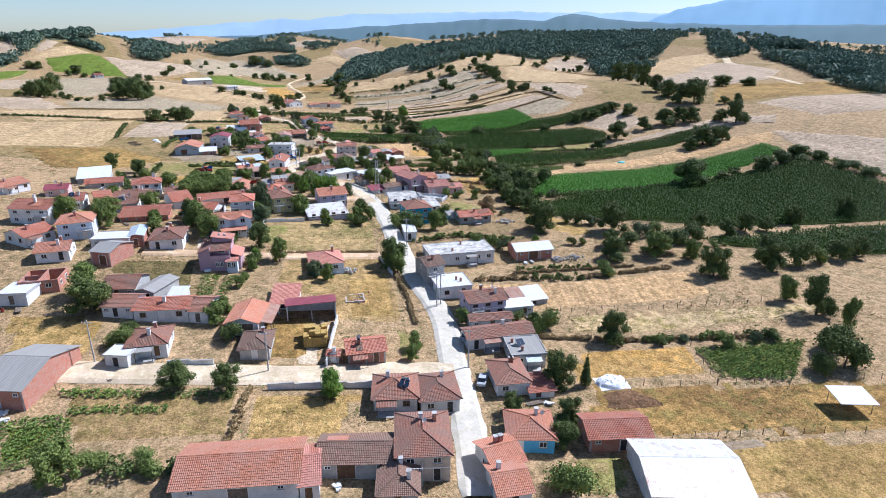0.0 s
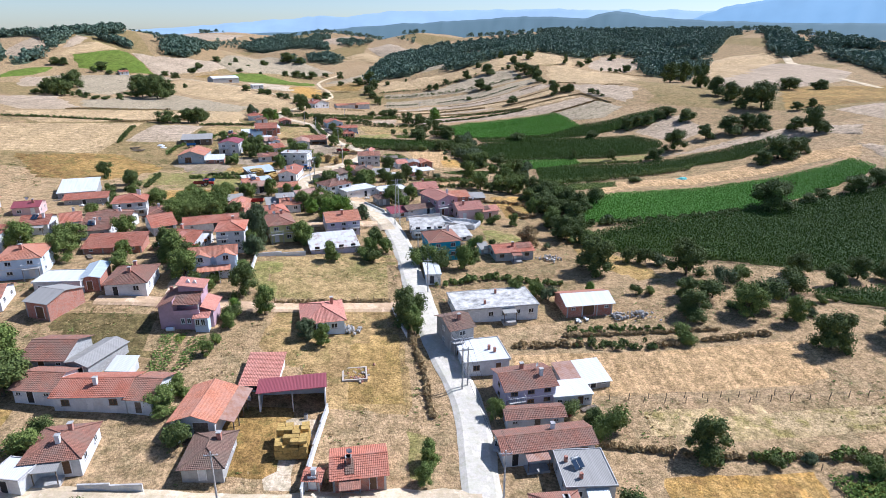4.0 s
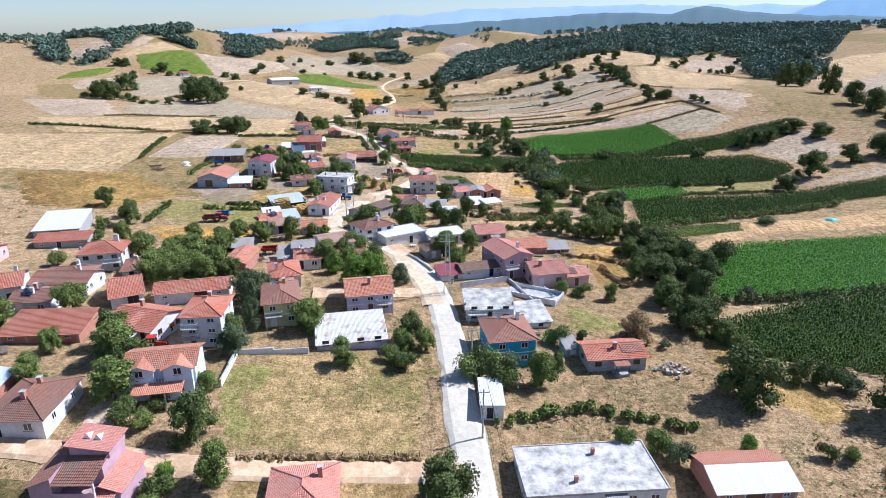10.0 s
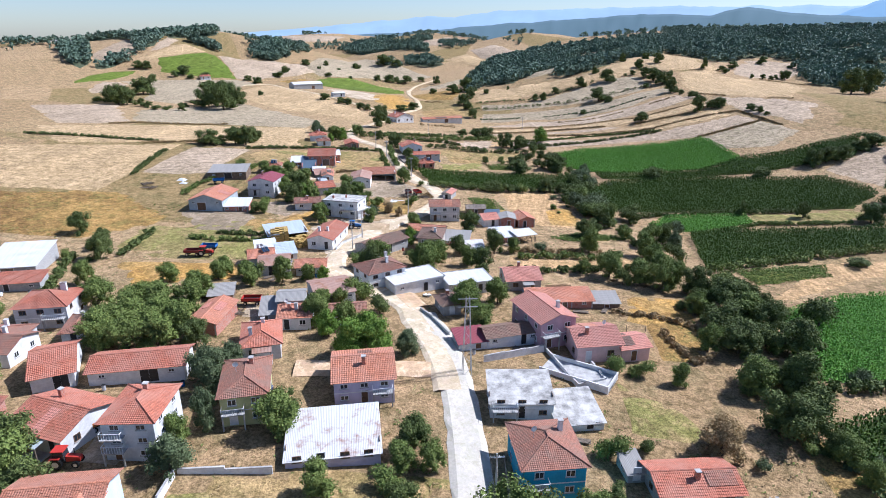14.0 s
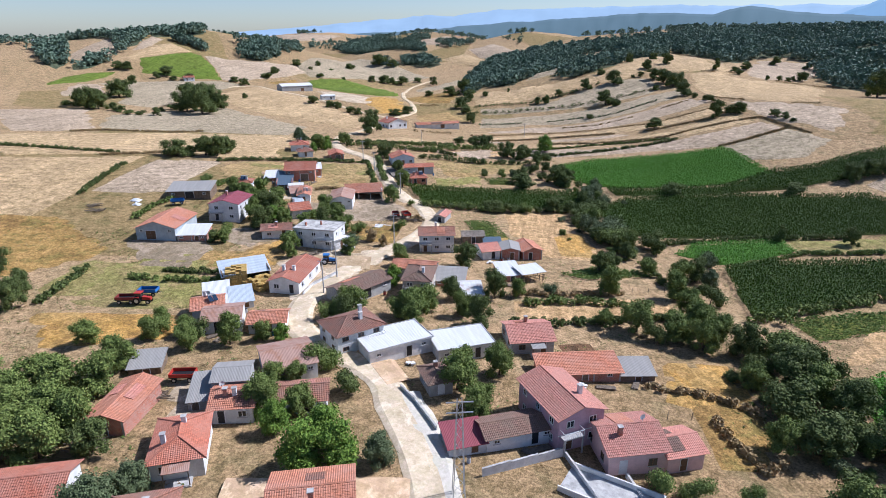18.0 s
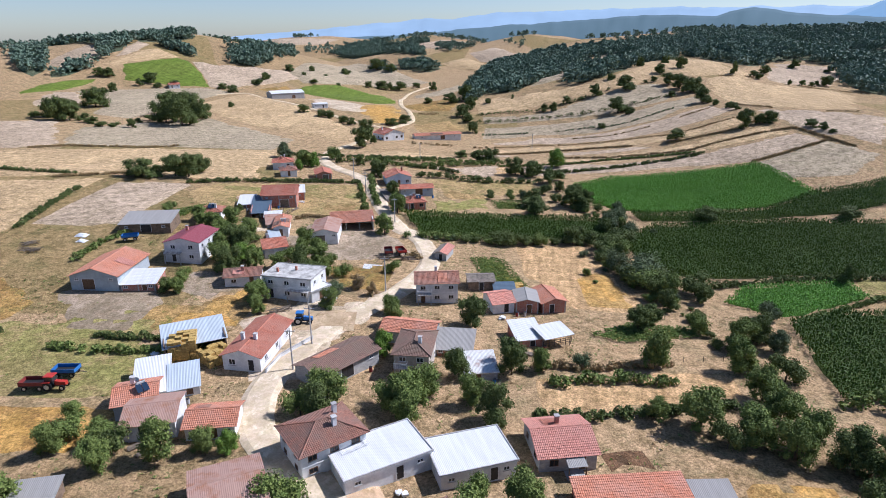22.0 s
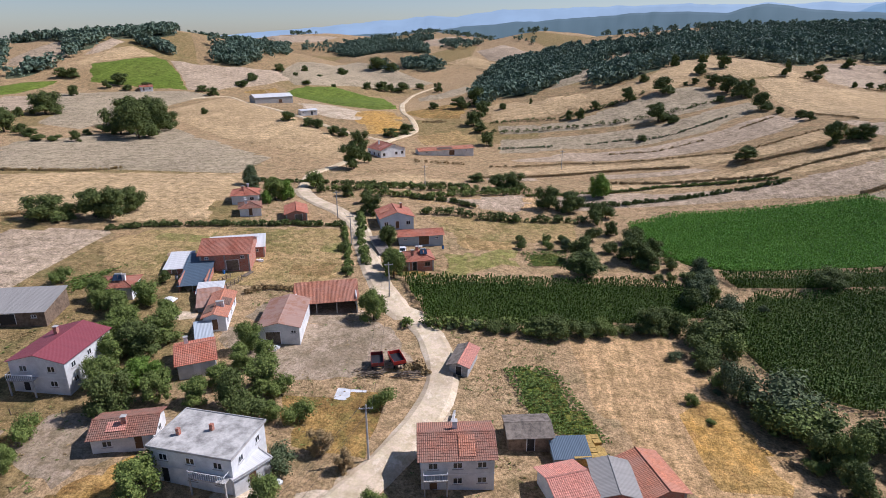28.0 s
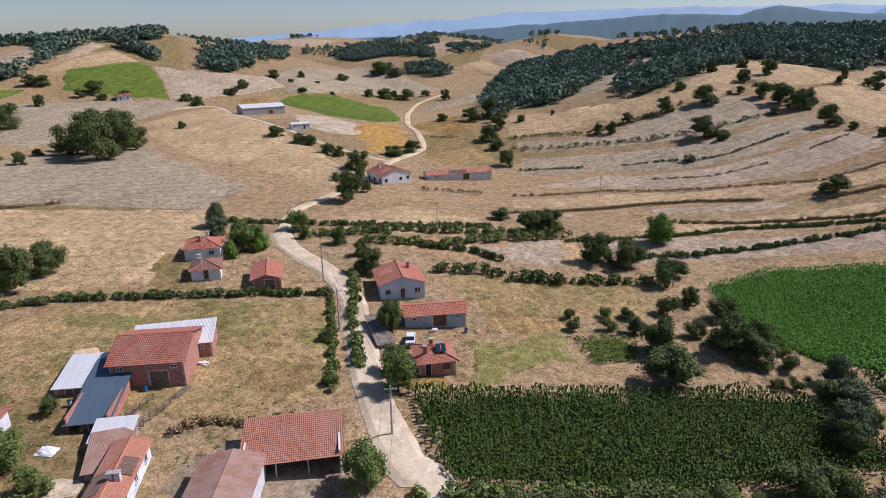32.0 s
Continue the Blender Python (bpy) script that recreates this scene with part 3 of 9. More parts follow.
gx_, gy_ = spaced(-180, 230, 3.0, -4200, 4600, reach=750), spaced(30, 640, 3.0, -1500, 4500, reach=1500)
GX, GY = np.meshgrid(gx_, gy_)
GZ = ground_z(GX, GY)
nx, ny = len(gx_), len(gy_)
idx = np.arange(nx * ny).reshape(ny, nx)
quads = np.stack([idx[:-1, :-1], idx[:-1, 1:], idx[1:, 1:], idx[1:, :-1]], -1).reshape(-1, 4)
land = solid("ground", np.stack([GX, GY, GZ], -1).reshape(-1, 3), quads, EARTH["ground"], "dry scrubby hill ground between fields and houses", "ground", "structure")
land.data.polygons.foreach_set("use_smooth", [True] * len(quads))


def inside(px, py, poly):
    ok = np.zeros(len(px), bool)
    n = len(poly)
    for i in range(n):
        (x0, y0), (x1, y1) = poly[i], poly[(i + 1) % n]
        cross = ((y0 > py) != (y1 > py)) & (px < (x1 - x0) * (py - y0) / ((y1 - y0) if y1 != y0 else 1e-9) + x0)
        ok ^= cross
    return ok


def draped(name, poly, lift, material, label, category, step=None, wobble=0.0):
    """A sheet with a clean outline that follows the ground."""
    from mathutils.geometry import delaunay_2d_cdt
    rim = []
    far = max(p[1] for p in poly)
    step = step or (4.0 if far < 450 else (10.0 if far < 900 else 16.0))
    for (x0, y0), (x1, y1) in zip(poly, poly[1:] + poly[:1]):
        n = max(1, int(math.hypot(x1 - x0, y1 - y0) / step))
        for i in range(n):
            x, y = x0 + (x1 - x0) * i / n, y0 + (y1 - y0) * i / n
            rim.append((x + wobble * noise.noise((x * 0.15, y * 0.15, 3)), y + wobble * noise.noise((x * 0.15, y * 0.15, 7))))
    xs = [p[0] for p in rim]
    ys = [p[1] for p in rim]
    px, py = np.meshgrid(np.arange(min(xs), max(xs), step), np.arange(min(ys), max(ys), step))
    px, py = px.ravel(), py.ravel()
    keep = inside(px, py, rim)
    pts = [Vector(p) for p in rim] + [Vector((a, b)) for a, b in zip(px[keep], py[keep])]
    edges = [(i, (i + 1) % len(rim)) for i in range(len(rim))]
    v, _, fcs, *_ = delaunay_2d_cdt(pts, edges, [], 1, 0.001)
    vx, vy = np.array([p.x for p in v]), np.array([p.y for p in v])
    onrim = np.arange(len(vx)) < len(rim)
    vz = ground_z(vx, vy) + np.where(onrim, -0.12, lift)
    ob = solid(name, zip(vx, vy, vz), fcs, material, label, category, "structure")
    ob.data.polygons.foreach_set("use_smooth", [True] * len(ob.data.polygons))
    if ob.data.polygons and ob.data.polygons[0].normal.z < 0:
        ob.data.flip_normals()
    return ob


FIELD_WORDS = {"meadow": "mown dry meadow grass plot", "stubble": "bare tan stubble field", "pasture": "pale grazed pasture with green tinges",
               "ochre": "ochre straw-strewn cattle yard", "veg": "green vegetable garden bed in rows", "drybrown": "brown dry grass plot", "dry": "pale dry grass plot",
               "drygold": "golden dry grass plot", "soilgrass": "tilled garden soil with weeds", "darkgrass": "shorn dark grass plot", "corn": "soil under tall green corn rows",
               "cornbright": "soil under bright green crop", "grassgreen": "yellow-green grass strip", "gold": "golden cut straw field", "pale": "pale pinkish stubble field",
               "greytan": "grey-tan grazed hillside", "cropgreen": "distant green crop field", "orchard": "rough trodden yard with dry grass", "dirt": "pale trodden dirt yard", "darksoil": "dark brown manured soil with brush", "greydirt": "grey-brown trodden farmyard earth"}
FIELDS = []


def field(kind, poly):
    far = max(p[1] for p in poly)
    lift = 0.08 + 0.0016 * len(FIELDS) + (0.3 if far > 640 else 0.0) + (0.5 if far > 760 else 0) + (0.8 if far > 900 else 0)
    FIELDS.append((kind, poly))
    draped("field", poly, lift, EARTH[kind], FIELD_WORDS[kind], "field", None, {"meadow": 0.5, "grassgreen": 4.0, "drygold": 2.5, "dirt": 2.5, "greydirt": 2.5, "ochre": 2.5, "darksoil": 3.0}.get(kind, 1.2))


field("meadow", [(-18.2, 153.7), (11.1, 156.9), (11.3, 182.9), (-9.9, 182.0), (-20.8, 180.1)])
field("stubble", [(31.8, 138.4), (59.6, 136.8), (91.7, 135.8), (99.0, 135.7), (84.3, 118.7), (57.1, 121.1), (28.8, 122.6)])
field("pasture", [(46.6, 109.6), (94.6, 105.9), (103.0, 105.1), (110.9, 113.0), (102.3, 114.3), (50.7, 119.3)])
field("ochre", [(40.1, 92.3), (68.3, 88.5), (70.7, 101.6), (45.1, 105.5)])
field("veg", [(70.7, 100.0), (88.7, 99.3), (95.4, 98.5), (82.4, 85.4), (69.6, 88.9)])
field("drybrown", [(43.3, 91.8), (99.2, 82.4), (106.9, 81.2), (92.2, 67.4), (48.7, 75.2), (37.6, 78.0)])
field("dry", [(48.8, 74.4), (85.5, 68.4), (91.9, 67.2), (77.4, 53.7), (55.2, 58.8)])
field("soilgrass", [(-48.6, 97.4), (-18.5, 95.0), (-19.3, 81.0), (-42.4, 81.6)])
field("veg", [(-54.2, 89.7), (-44.9, 90.1), (-42.8, 86.7), (-46.1, 78.4), (-49.2, 78.5)])
field("dry", [(-17.7, 95.0), (2.8, 93.9), (1.4, 85.7), (-4.1, 78.9), (-18.4, 80.3)])
field("darkgrass", [(-57.0, 149.4), (-36.2, 150.4), (-32.5, 130.9), (-51.0, 135.4), (-56.3, 144.7)])
field("veg", [(-33.6, 140.8), (-29.4, 140.8), (-29.6, 129.2), (-32.6, 128.2)])
field("soilgrass", [(-29.3, 140.6), (-28.5, 140.6), (-28.6, 129.4), (-29.5, 129.2)])
field("veg", [(-28.4, 140.4), (-25.6, 140.0), (-26.4, 129.6), (-28.5, 129.4)])
field("drygold", [(-13.8, 152.2), (10.5, 154.5), (14.4, 117.8), (-2.0, 117.5), (-3.3, 127.1), (-18.6, 137.3)])
field("dry", [(-69.0, 123.0), (-48.6, 121.6), (-47.5, 105.6), (-61.5, 106.0)])
field("corn", [(-10.5, 361), (14, 365), (42, 369), (52, 368), (59, 358), (55, 351.5), (40, 347), (17, 343), (-3, 341.5)])
field("stubble", [(21.7, 339.9), (29.2, 342.9), (46.2, 345.0), (44.8, 332.4), (49.0, 317.7), (50.4, 303.8), (44.1, 295.1), (34.8, 296.9), (27.0, 308.1), (23.4, 320.3)])
field("veg", [(11.0, 326.4), (15.0, 327.8), (20.2, 326.9), (24.5, 311.5), (25.8, 307.9), (19.1, 307.7), (14.7, 312.3)])
field("stubble", [(21, 268), (59, 276), (56, 263), (21, 256)])
field("ochre", [(-74, 251), (-47, 256), (-39, 252), (-42.5, 242.8), (-55.0, 238.1), (-62.5, 236.4)])
field("grassgreen", [(-71, 258), (-39, 272), (-41, 257), (-64, 253)])
field("gold", [(-211, 318), (-178, 346), (-114, 375), (-110, 324), (-110, 301), (-125, 301), (-141, 297), (-174, 280)])
field("pale", [(-110, 371), (-82, 376), (-85, 330), (-109, 325)])
field("drybrown", [(-140, 295), (-103, 306), (-74, 284), (-93, 265), (-116, 263)])
field("gold", [(-128, 416), (-84, 430), (-76, 417), (-65, 388), (-85, 382), (-96, 379)])
field("meadow", [(-78, 378), (-29, 391), (-21, 360), (-32, 347), (-73, 351), (-83, 364)])
field("stubble", [(-28, 423), (24, 435), (39, 417), (7, 416)])
field("meadow", [(-11, 408), (37, 412), (34, 392), (3, 385)])
field("orchard", [(-67, 286), (-59, 290), (-41, 291), (-30, 292), (-34, 282), (-41, 280), (-58, 275)])
field("dirt", [(-27, 284), (-17, 293), (-6, 303), (-2, 302), (-8, 287), (-13, 278), (-18, 274), (-25, 280)])
field("dirt", [(-31.0, 216.0), (-20.1, 218.8), (-25.1, 227.1), (-34.3, 230.2)])
field("greydirt", [(-24, 339), (-11, 341), (-3, 326), (-7, 321), (-20, 321)])
field("greydirt", [(-39, 336), (-32, 347), (-17, 350), (-13, 337), (-35, 334)])
field("dirt", [(-54, 337), (-52, 341), (-44, 334), (-50, 332)])
field("dirt", [(-37.2, 177.2), (-39.3, 194.1), (-33.1, 196.7), (-30.8, 176.6)])
field("dirt", [(-39.5, 155.9), (-41.0, 175.2), (-31.8, 160.7), (-33.2, 152.8)])
field("grassgreen", [(-54, 280), (-42, 283), (-33, 279), (-42, 275)])
field("grassgreen", [(-86.8, 201.2), (-66.4, 184.7), (-72.8, 181.0), (-79.4, 184.4)])
field("greydirt", [(-45, 298), (-33, 300), (-38, 308), (-55, 306), (-55, 297)])
field("greydirt", [(-42, 332), (-9, 340), (-5, 324), (-22, 315), (-33, 319)])
field("ochre", [(35.6, 318.9), (45.7, 325.2), (48.5, 316.7), (50.4, 303.8), (44.1, 295.1), (35.6, 297.1), (33.9, 307.6)])
field("dirt", [(-11.6, 101.2), (-4.4, 101.0), (-4.1, 116.2), (-10.0, 119.3), (-12.0, 110.4)])
field("grassgreen", [(8.4, 117.8), (15.2, 116.0), (13.5, 101.8), (8.3, 100.8)])
field("dirt", [(-3, 318), (3, 319), (3, 306), (-1, 303)])
field("grassgreen", [(32.6, 71.5), (42.2, 72.2), (39.7, 63.6), (29.5, 63.7)])
field("drybrown", [(48.3, 234.6), (60.6, 236.2), (59.2, 223.9), (54.2, 214.0), (46.4, 214.5), (46.5, 222.5)])
field("darksoil", [(29, 250), (36, 252), (37.3, 245.4), (29.3, 243.0)])
field("veg", [(35, 286), (44, 292), (61, 292), (58, 288), (41, 283)])
field("grassgreen", [(36.5, 206.9), (48.6, 201.0), (50.2, 194.9), (35.1, 190.7)])
field("dry", [(62.2, 217.1), (66.2, 192.6), (76.7, 175.2), (79.6, 166.5), (70.7, 164.3), (59.0, 183.2)])
field("darksoil", [(42.9, 89.4), (53.8, 88.5), (55.4, 80.0), (42.8, 80.6)])
field("greydirt", [(48.8, 73.7), (64.3, 71.7), (70.8, 66.4), (47.4, 69.3)])
field("veg", [(-47.9, 97.0), (-19.6, 94.8), (-19.7, 92.5), (-47.1, 94.5)])
field("veg", [(-45.5, 92.3), (-29.7, 91.1), (-29.6, 89.1), (-44.9, 90.2)])
field("grassgreen", [(-24.4, 175.6), (-17.6, 176.5), (-13.9, 154.9), (-20.2, 159.5)])
field("grassgreen", [(-83, 275), (-52, 289), (-44, 262), (-78, 258)])
field("greydirt", [(-77, 292), (-57, 302), (-49, 278), (-64, 273)])
field("ochre", [(-49, 284), (-38, 299), (-33, 281), (-50, 277)])
field("grassgreen", [(-68, 271), (-38, 275), (-40, 264), (-62, 263)])
field("dirt", [(-34, 283), (-21, 299), (-15, 285), (-13, 266), (-25, 259)])
field("greydirt", [(-56, 299), (-44, 305), (-39, 299), (-45, 290)])
field("veg", [(-76, 346), (-70, 353), (-73, 337), (-76, 334)])
field("drybrown", [(-24, 314), (-6, 317), (-8, 299), (-19, 301)])
field("grassgreen", [(-79, 373), (-58, 380), (-55, 370), (-71, 366)])
field("grassgreen", [(-37, 374), (-27, 380), (-24, 369), (-31, 369)])
field("drygold", [(-39, 364), (-24, 367), (-22, 358), (-33, 350)])
field("drybrown", [(-18, 368), (-12, 369), (1, 364), (-11, 361)])
field("grassgreen", [(-3, 379), (16, 385), (16, 375), (-1, 363)])
field("drygold", [(-1, 393), (17, 391), (17, 383), (1, 382)])
field("veg", [(18, 383), (30, 387), (28, 376), (19, 374)])
field("dry", [(-2.1, 142.7), (11.0, 143.4), (11.5, 119.4), (-0.4, 117.8)])
field("drybrown", [(-20.8, 121.1), (-6.7, 121.3), (-6.3, 103.6), (-18.8, 104.0)])
field("ochre", [(48.0, 243.5), (59.9, 243.2), (60.1, 234.0), (51.0, 227.8), (44.1, 230.9)])
field("cropgreen", [(-287, 692), (-279, 702), (-258, 733), (-247, 731), (-222, 701), (-206, 674), (-226, 663), (-250, 658), (-267, 655)])
field("cropgreen", [(-298, 580), (-306, 612), (-301, 638), (-286, 651), (-283, 629), (-283, 608), (-290, 590), (-294, 575)])
field("gold", [(-300, 676), (-297, 705), (-289, 742), (-285, 751), (-257, 736), (-280, 704), (-291, 685)])
field("pale", [(-245, 732), (-205, 749), (-170, 770), (-154, 752), (-166, 724), (-185, 700), (-190, 683), (-206, 674), (-222, 701)])
field("pale", [(-336, 666), (-345, 684), (-343, 718), (-340, 746), (-328, 728), (-309, 701), (-312, 686), (-319, 678), (-321, 664)])
field("pale", [(-299, 686), (-309, 750), (-312, 766), (-296, 761), (-294, 732), (-297, 705)])
field("greytan", [(-278, 607), (-246, 645), (-205, 672), (-187, 670), (-186, 604), (-187, 517), (-216, 528), (-237, 580), (-259, 594)])
field("pale", [(-272, 552), (-287, 596), (-272, 609), (-243, 567), (-253, 547), (-259, 537)])
field("gold", [(-178, 587), (-175, 656), (-170, 665), (-107, 585), (-65, 530), (-55, 516), (-48, 473), (-67, 486), (-109, 508), (-133, 530), (-157, 555)])
field("greytan", [(-194, 481), (-148, 536), (-100, 493), (-75, 475), (-78, 444), (-128, 437), (-167, 424)])
field("gold", [(-194, 392), (-169, 412), (-133, 433), (-78, 444), (-64, 408), (-95, 394), (-114, 380), (-136, 369), (-160, 357)])
field("pale", [(-251, 465), (-228, 488), (-214, 497), (-170, 432), (-172, 415), (-192, 401)])
field("cropgreen", [(-148, 720), (-145, 735), (-122, 768), (-74, 765), (-45, 621), (-60, 614), (-93, 639), (-118, 687)])
field("drybrown", [(-178, 695), (-150, 735), (-150, 716), (-163, 698)])
field("dirt", [(-120, 645), (-87, 629), (-62, 601), (-60, 572), (-74, 573), (-93, 590)])
field("ochre", [(-79, 594), (-61, 610), (-43, 607), (-33, 571), (-39, 548), (-51, 538), (-59, 564)])
field("greytan", [(-168, 764), (-170, 831), (-163, 1056), (-89, 967), (-41, 894), (-83, 827), (-118, 774), (-147, 742)])
field("gold", [(-38, 1002), (-2, 1043), (27, 993), (13, 966), (-19, 990)])
field("pale", [(-374, 1338), (-318, 1362), (-246, 1370), (-270, 1294), (-324, 1275)])
field("pale", [(-91, 1249), (-41, 1304), (8, 1293), (-24, 1097), (-69, 1112)])
field("pale", [(1, 1072), (40, 1084), (75, 1015), (52, 982), (17, 1015)])
field("greytan", [(-50, 785), (-8, 851), (4, 824), (-12, 794), (-44, 749)])
field("drybrown", [(-43, 607), (-15, 646), (0, 627), (-4, 594), (-26, 590)])
field("drygold", [(-29, 548), (-4, 572), (7, 547), (-21, 528)])
field("gold", [(-45, 440), (-25, 462), (1, 456), (6, 442), (-21, 431), (-41, 428)])
field("pale", [(-12, 424), (22, 437), (24, 423), (17, 414)])
field("gold", [(8, 629), (34, 627), (73, 628), (98, 637), (116, 650), (134, 676), (204, 805), (219, 836), (224, 773), (207, 681), (211, 644), (201, 621), (188, 631), (171, 625), (159, 617), (148, 638), (123, 613), (92, 609), (77, 604), (47, 593), (14, 587)])
field("greytan", [(14, 580), (53, 580), (72, 589), (83, 595), (103, 607), (120, 615), (140, 609), (145, 580), (131, 565), (97, 558), (68, 563), (48, 564), (16, 562)])
field("greytan", [(16, 555), (48, 559), (69, 557), (99, 555), (130, 563), (148, 570), (148, 551), (115, 522), (83, 520), (48, 533), (14, 524)])
field("pale", [(9, 504), (48, 527), (85, 517), (115, 522), (146, 536), (151, 508), (136, 496), (107, 485), (82, 492), (46, 507)])
field("gold", [(8, 483), (45, 496), (86, 485), (105, 479), (132, 484), (147, 491), (147, 474), (114, 462), (89, 467), (53, 478), (8, 468)])
field("pale", [(6, 462), (52, 473), (88, 464), (99, 461), (97, 454), (74, 457), (41, 464), (8, 452)])
field("gold", [(40, 453), (74, 455), (109, 454), (134, 461), (146, 462), (152, 447), (126, 442), (103, 436), (74, 436), (43, 441)])
field("pale", [(24, 432), (43, 440), (74, 436), (102, 435), (126, 440), (150, 446), (155, 432), (133, 424), (121, 419), (116, 420), (88, 423), (54, 422), (36, 418)])
field("greytan", [(122, 419), (133, 423), (156, 432), (167, 414), (148, 397), (126, 401)])
field("gold", [(171, 620), (199, 630), (199, 617), (212, 602), (246, 599), (248, 573), (190, 472), (172, 477), (160, 503), (153, 533), (158, 565)])
field("pale", [(151, 543), (153, 519), (162, 487), (187, 466), (196, 454), (173, 419), (166, 431), (160, 437), (152, 447), (149, 458), (149, 468), (150, 497)])
field("pale", [(233, 667), (261, 720), (278, 714), (300, 696), (298, 678), (257, 619), (224, 610), (214, 622)])
field("greytan", [(52, 659), (110, 856), (165, 901), (179, 878), (164, 839), (132, 821), (79, 672)])
field("cornbright", [(50, 408), (66, 416), (98, 416), (122, 418), (125, 414), (131, 385), (120, 382), (108, 377), (78, 376), (68, 376), (60, 379), (49, 390)])
field("corn", [(131, 388), (141, 388), (170, 398), (188, 403), (173, 379), (158, 377), (133, 370), (104, 367.5), (66, 366.5), (64, 374), (78, 374.5), (108, 375.5)])
field("corn", [(54, 348), (69, 364), (106, 366), (151, 360), (160, 344), (159, 338), (143, 327), (92, 324), (68, 320), (59, 326)])
field("cornbright", [(69, 306), (78, 317), (106, 323), (105, 312), (80, 299)])
field("grassgreen", [(107, 323), (142, 326), (148, 320), (134, 313), (106, 312)])
field("corn", [(79, 297), (93, 303), (133, 307), (169, 316), (204, 321), (198, 306), (181, 301), (154, 298), (111, 284), (73, 266)])
field("stubble", [(76, 242), (108, 277), (147, 284), (176, 292), (202, 295), (217, 294), (231, 289), (220, 275), (208, 281), (184, 277), (152, 272), (114, 266)])
field("veg", [(80, 267), (108, 275), (105, 266), (82, 256)])
field("cornbright", [(79, 240), (100, 253), (157, 266), (198, 272), (215, 275), (216, 262), (204, 254), (181, 247), (141, 227), (97, 213), (70, 210)])
field("corn", [(67, 198), (96, 211), (139, 224), (174, 237), (205, 241), (213, 234), (212, 197), (221, 175), (197, 154), (180, 164), (166, 165), (125, 166), (92, 178), (67, 186)])
field("corn", [(103, 156), (121, 155), (155, 160), (178, 157), (155, 136), (128, 142), (116, 148)])
field("pale", [(155, 368), (185, 388), (193, 388), (194, 362), (185, 350), (169, 342), (162, 352)])
field("pale", [(139, 321), (162, 324), (201, 334), (224, 335), (243, 327), (256, 319), (242, 302), (233, 314), (210, 314), (205, 323), (166, 320)])
field("drybrown", [(317, 481), (424, 454), (422, 414), (377, 369), (305, 371), (273, 367), (246, 370)])
field("pale", [(268, 358), (301, 365), (368, 360), (415, 348), (324, 269), (302, 292), (268, 301)])
field("pale", [(232, 294), (258, 246), (276, 226), (235, 188), (219, 204), (221, 227), (224, 266)])
field("gold", [(330, 667), (418, 712), (458, 715), (453, 682), (356, 571), (311, 555), (288, 566)])
field("pale", [(297, 551), (439, 661), (424, 536), (380, 493), (325, 476), (281, 490)])

ROADS = {"main": "pale dusty asphalt village street", "track": "light dirt track between fields", "cross": "wide pale dirt side road", "lane": "pinkish earth lane beside gardens", "yard": "trodden earth farmyard"}
LIFTS = iter(range(100))
ROAD_LINES = []


def road(kind, width, line):
    """A ribbon along a smoothed line, with uneven edges."""
    pts = [Vector(p) for p in line]
    dense = []
    for i in range(len(pts) - 1):
        p0, p1, p2, p3 = pts[max(i - 1, 0)], pts[i], pts[i + 1], pts[min(i + 2, len(pts) - 1)]
        n = max(2, int((p2 - p1).length / 2.5))
        for k in range(n):
            u = k / n
            dense.append(0.5 * (2 * p1 + (p2 - p0) * u + (2 * p0 - 5 * p1 + 4 * p2 - p3) * u * u + (3 * p1 - p0 - 3 * p2 + p3) * u ** 3))
    dense.append(pts[-1])
    for _ in range(3):
        dense = [dense[0]] + [(a + 2 * b + c) / 4 for a, b, c in zip(dense, dense[1:], dense[2:])] + [dense[-1]]
    ROAD_LINES.append((dense, width))
    verts, faces = [], []
    lift = 0.40 + 0.006 * next(LIFTS)
    across = 7
    for i, p in enumerate(dense):
        d = (dense[min(i + 1, len(dense) - 1)] - dense[max(i - 1, 0)]).normalized()
        side = Vector((-d.y, d.x))
        for k in range(across):
            s = (k / (across - 1) - 0.5) * width
            if k in (0, across - 1):
                s *= 1 + 0.18 * noise.noise((p.x * 0.3, p.y * 0.3, k))
            q = p + side * s
            edge = -0.34 if k in (0, across - 1) else 0.0
            verts.append((q.x, q.y, float(ground_z(q.x, q.y)) + lift + edge + 0.03 * noise.noise((q.x * 0.4, q.y * 0.4, 1))))
        if i:
            for k in range(across - 1):
                a = (i - 1) * across + k
                faces.append((a, a + across, a + across + 1, a + 1))
    ob = solid("road", verts, faces, EARTH[kind], ROADS[kind], "road", "structure")
    if ob.data.polygons[0].normal.z < 0:
        ob.data.flip_normals()


